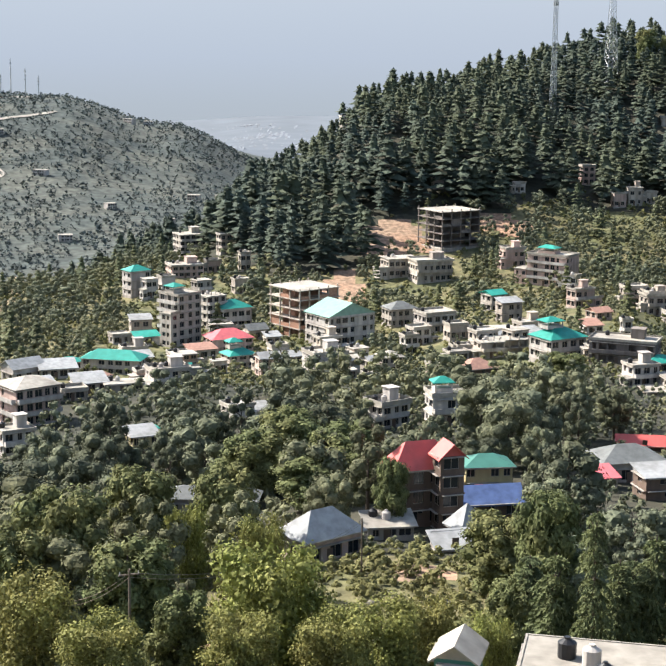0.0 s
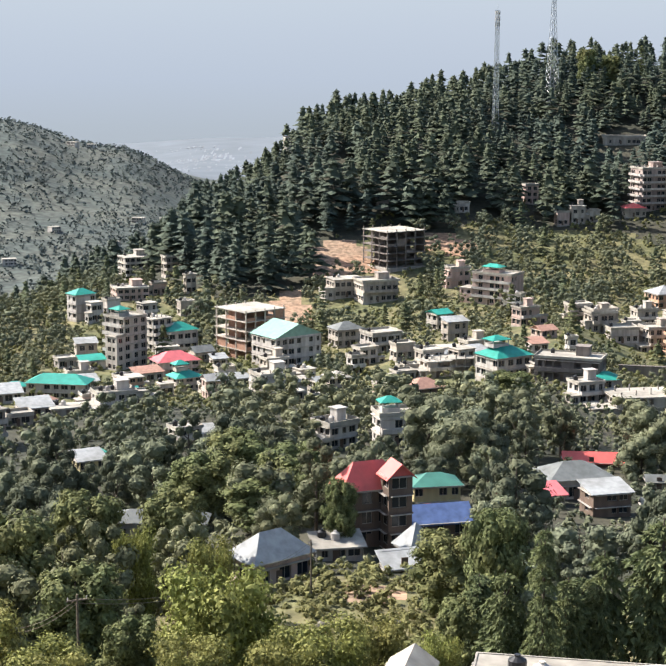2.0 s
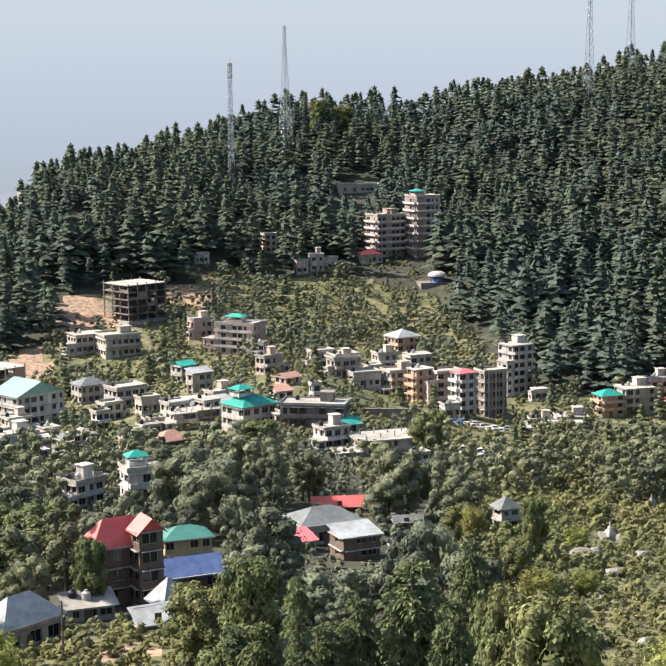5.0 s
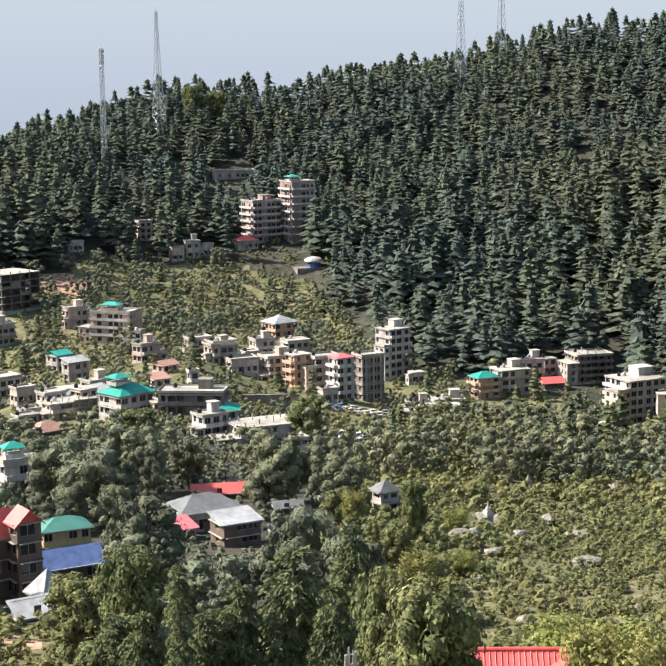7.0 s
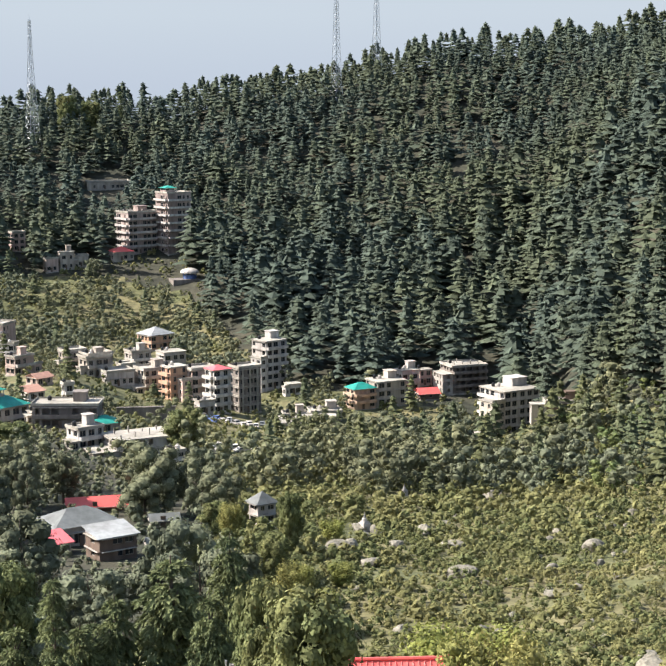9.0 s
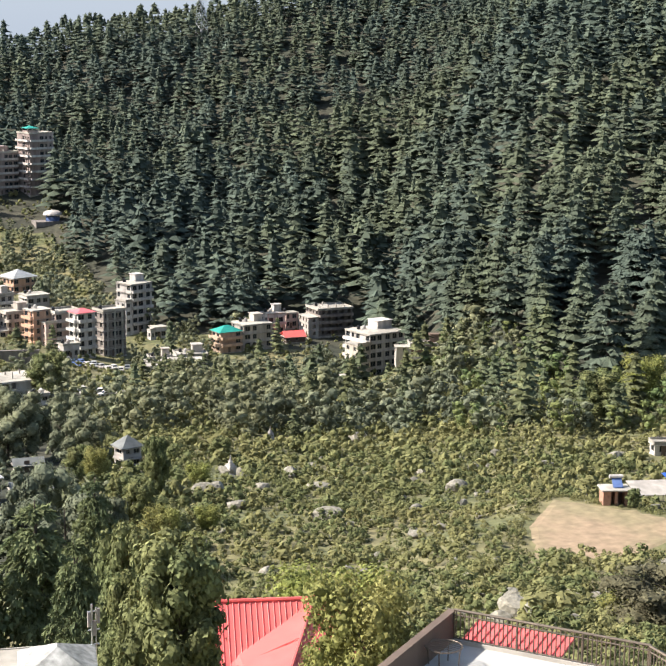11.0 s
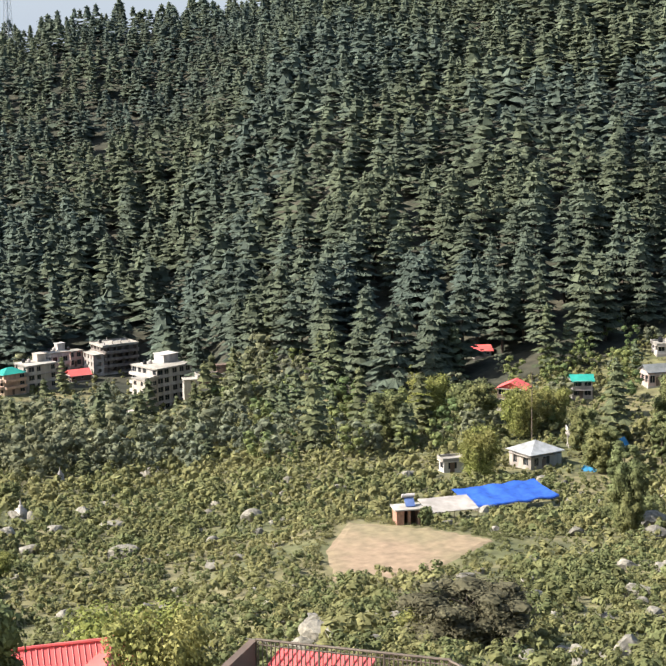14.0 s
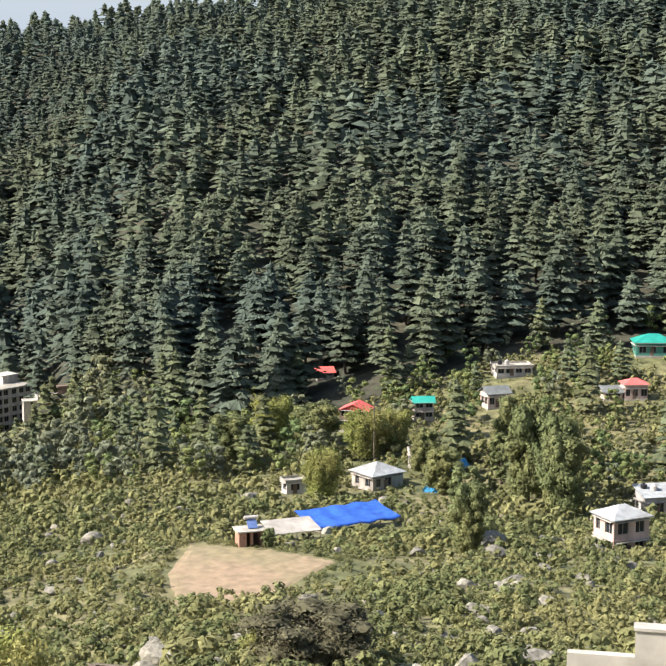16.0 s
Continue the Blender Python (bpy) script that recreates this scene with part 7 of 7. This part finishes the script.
near_tree("thin", 221.0, 975.3, 29.7, 10.2, "lone tree standing above the ridge")
near_tree("dark", 145.5, 151.4, 11.0, 5.5, "dark green leafy tree standing beside the blue tarpaulin")
near_tree("dark", 73.4, 216.9, 10.8, 4.5, "dark green broad-leaved tree at the edge of the scrub")
near_tree("slim", 64.4, 208.3, 6.0, 2.3, "slim dark green tree at the edge of the scrub")
near_tree("dark", 70.6, 248.2, 6.4, 5.5, "dark green broad-leaved tree at the edge of the scrub")
near_tree("bright", 70.2, 236.8, 6.8, 4.6, "sunlit yellow-green tree at the edge of the scrub")
near_tree("dark", 62.9, 193.0, 7.9, 5.4, "dark green broad-leaved tree at the edge of the scrub")
near_tree("bright", 61.4, 179.8, 6.3, 5.5, "sunlit yellow-green tree at the edge of the scrub")
near_tree("dark", 56.8, 186.5, 6.5, 5.1, "dark green broad-leaved tree at the edge of the scrub")
near_tree("bright", 58.2, 207.0, 6.0, 5.7, "sunlit yellow-green tree at the edge of the scrub")
near_tree("cedar", 48.8, 185.7, 8.0, 4.6, "young green cedar at the edge of the scrub")
near_tree("bright", 83.9, 227.0, 4.0, 4.5, "sunlit yellow-green tree at the edge of the scrub")
near_tree("dark", 103.2, 267.8, 4.8, 4.5, "dark green broad-leaved tree at the edge of the scrub")
near_tree("bright", 59.6, 165.6, 5.4, 5.6, "sunlit yellow-green tree at the edge of the scrub")
near_tree("bright", 71.8, 191.0, 3.4, 3.8, "sunlit yellow-green tree at the edge of the scrub")
near_tree("bright", 182.8, 230.3, 10.6, 8.5, "sunlit yellow-green tree at the foot of the wood")
near_tree("bright", 215.4, 256.6, 11.1, 10.6, "sunlit yellow-green tree at the foot of the wood")
near_tree("dark", 213.7, 235.5, 10.6, 7.6, "dark green broad-leaved tree at the foot of the wood")
near_tree("dark", 235.3, 231.4, 14.6, 9.6, "dark green broad-leaved tree at the foot of the wood")
near_tree("bright", 215.0, 290.0, 12.0, 10.5, "sunlit yellow-green tree at the foot of the wood")
near_tree("dark", 232.6, 215.4, 13.2, 9.2, "dark green broad-leaved tree at the foot of the wood")
near_tree("slim", 218.6, 218.4, 11.1, 4.9, "slim dark green tree at the foot of the wood")
near_tree("bright", 223.5, 256.2, 9.4, 8.1, "sunlit yellow-green tree at the foot of the wood")
# low scrub on the open slopes
BUSH_NEAR = [crown_points(RNG, w, h, -0.1, n, 40, 0.12, 0.5, belly=0.3, heart=0.56) for w, h, n in ((1.3, 1.4, 6), (1.0, 1.2, 5), (1.7, 1.6, 7), (1.4, 0.9, 5))]
BUSH = [crown_points(RNG, w, h, -0.1, n, 18, 0.18, 0.5, belly=0.3, heart=0.64) for w, h, n in ((1.3, 1.4, 5), (1.0, 1.2, 4), (1.7, 1.6, 5), (1.4, 0.9, 4))]
BUSH_FAR = [crown_points(RNG, w, h, -0.05, n, 9, 0.25, 0.5, belly=0.3) for w, h, n in ((1.4, 1.5, 3), (1.0, 1.2, 3), (1.8, 1.7, 4))]
close, low, high, under = [], [], [], []


def house_free(x, y):
    if any(((x - c[0]) / c[2]) ** 2 + ((y - c[1]) / c[3]) ** 2 < 0.9 for c in (CUT, CUT_LOW, CUT_SIDE)):
        return False
    return not np.any(np.hypot(x - CL[:, 0], y - CL[:, 1]) < CL[:, 2] * 0.75)


dark = []


def patchy(x, y):
    """Between 0 and 1: how thickly the scrub grows here."""
    return 0.5 + 0.28 * math.sin(x / 5.1 + 1.7 * math.sin(y / 7.3)) + 0.28 * math.cos(y / 4.3 + 1.9 * math.sin(x / 6.1))


for x, y, a, r in spots(RNG, 16.5, 56, 70, 420, 2.3):
    e = edge_of_field(x, y)
    front = y < 150 + 0.3 * (x - 100) and e < 13
    if e > 0.5 and r < wood_edge(a) and house_free(x, y):
        thick = patchy(x, y)
        if RNG.uniform() > 0.6 + 0.65 * thick:
            continue
        s = RNG.uniform(0.5, 0.95) + 0.8 * thick * RNG.uniform(0.1, 1.0) ** 2 + (0.9 if RNG.uniform() < 0.03 + (0.09 if r > 220 else 0) else 0)
        s *= (0.5 if front or e < 3 else 0.8 if e < 7 else 1.0) * (1.0 if open_ground(x, y, 0.4) or e < 4 else 0.5)
        if RNG.uniform() < 0.22 and r < 300 and not front:
            dark.append((x, y, s * 1.15))
        else:
            (close if r < 165 else low if r < 255 else high).append((x, y, s))
for k in range(520):
    # a low ragged hedge of weeds along the field's rim
    (ax, ay), (bx, by) = FIELD[k % len(FIELD)], FIELD[(k + 1) % len(FIELD)]
    u = RNG.uniform()
    px, py = ax + (bx - ax) * u, ay + (by - ay) * u
    ox, oy = px - 109.0, py - 155.0
    w = RNG.uniform(0.2, 3.5) / math.hypot(ox, oy)
    close.append((px + ox * w, py + oy * w, RNG.uniform(0.16, 0.34)))
for x, y, a, r in spots(RNG, -13, 12, 90, 190, 2.1):
    if RNG.uniform() < 0.75 and house_free(x, y):
        (close if r < 140 else low).append((x, y, RNG.uniform(0.6, 1.5)))
for x, y, a, r in spots(RNG, -15, 17, 190, 430, 4.2):
    if RNG.uniform() < 0.7 and house_free(x, y):
        under.append((x, y, RNG.uniform(0.7, 1.6)))
for x, y, a, r in spots(RNG, -14, 31, 400, 850, 5.5):
    if (r < wood_edge(a) or not open_ground(x, y, 1.7)) and RNG.uniform() < 0.75 and house_free(x, y):
        high.append((x, y, RNG.uniform(0.8, 1.9)))
scatter("thorn_scrub", BUSH_NEAR, dark, M["dark_scrub"], "darker green thorn bushes between rocks on the slope", "bushes")
scatter("near_scrub", BUSH_NEAR, close, M["scrub"], "low olive-green scrub bushes on the near stony slope", "bushes")
scatter("scrub_bushes", BUSH, low, M["scrub"], "low olive-green scrub bushes over the stony slope", "bushes")
scatter("undergrowth", BUSH_FAR, under, M["oak"], "dark green undergrowth between the valley trees", "bushes")
scatter("terrace_scrub", BUSH_FAR, high, M["scrub"], "green scrub between houses and on the terraces", "bushes")
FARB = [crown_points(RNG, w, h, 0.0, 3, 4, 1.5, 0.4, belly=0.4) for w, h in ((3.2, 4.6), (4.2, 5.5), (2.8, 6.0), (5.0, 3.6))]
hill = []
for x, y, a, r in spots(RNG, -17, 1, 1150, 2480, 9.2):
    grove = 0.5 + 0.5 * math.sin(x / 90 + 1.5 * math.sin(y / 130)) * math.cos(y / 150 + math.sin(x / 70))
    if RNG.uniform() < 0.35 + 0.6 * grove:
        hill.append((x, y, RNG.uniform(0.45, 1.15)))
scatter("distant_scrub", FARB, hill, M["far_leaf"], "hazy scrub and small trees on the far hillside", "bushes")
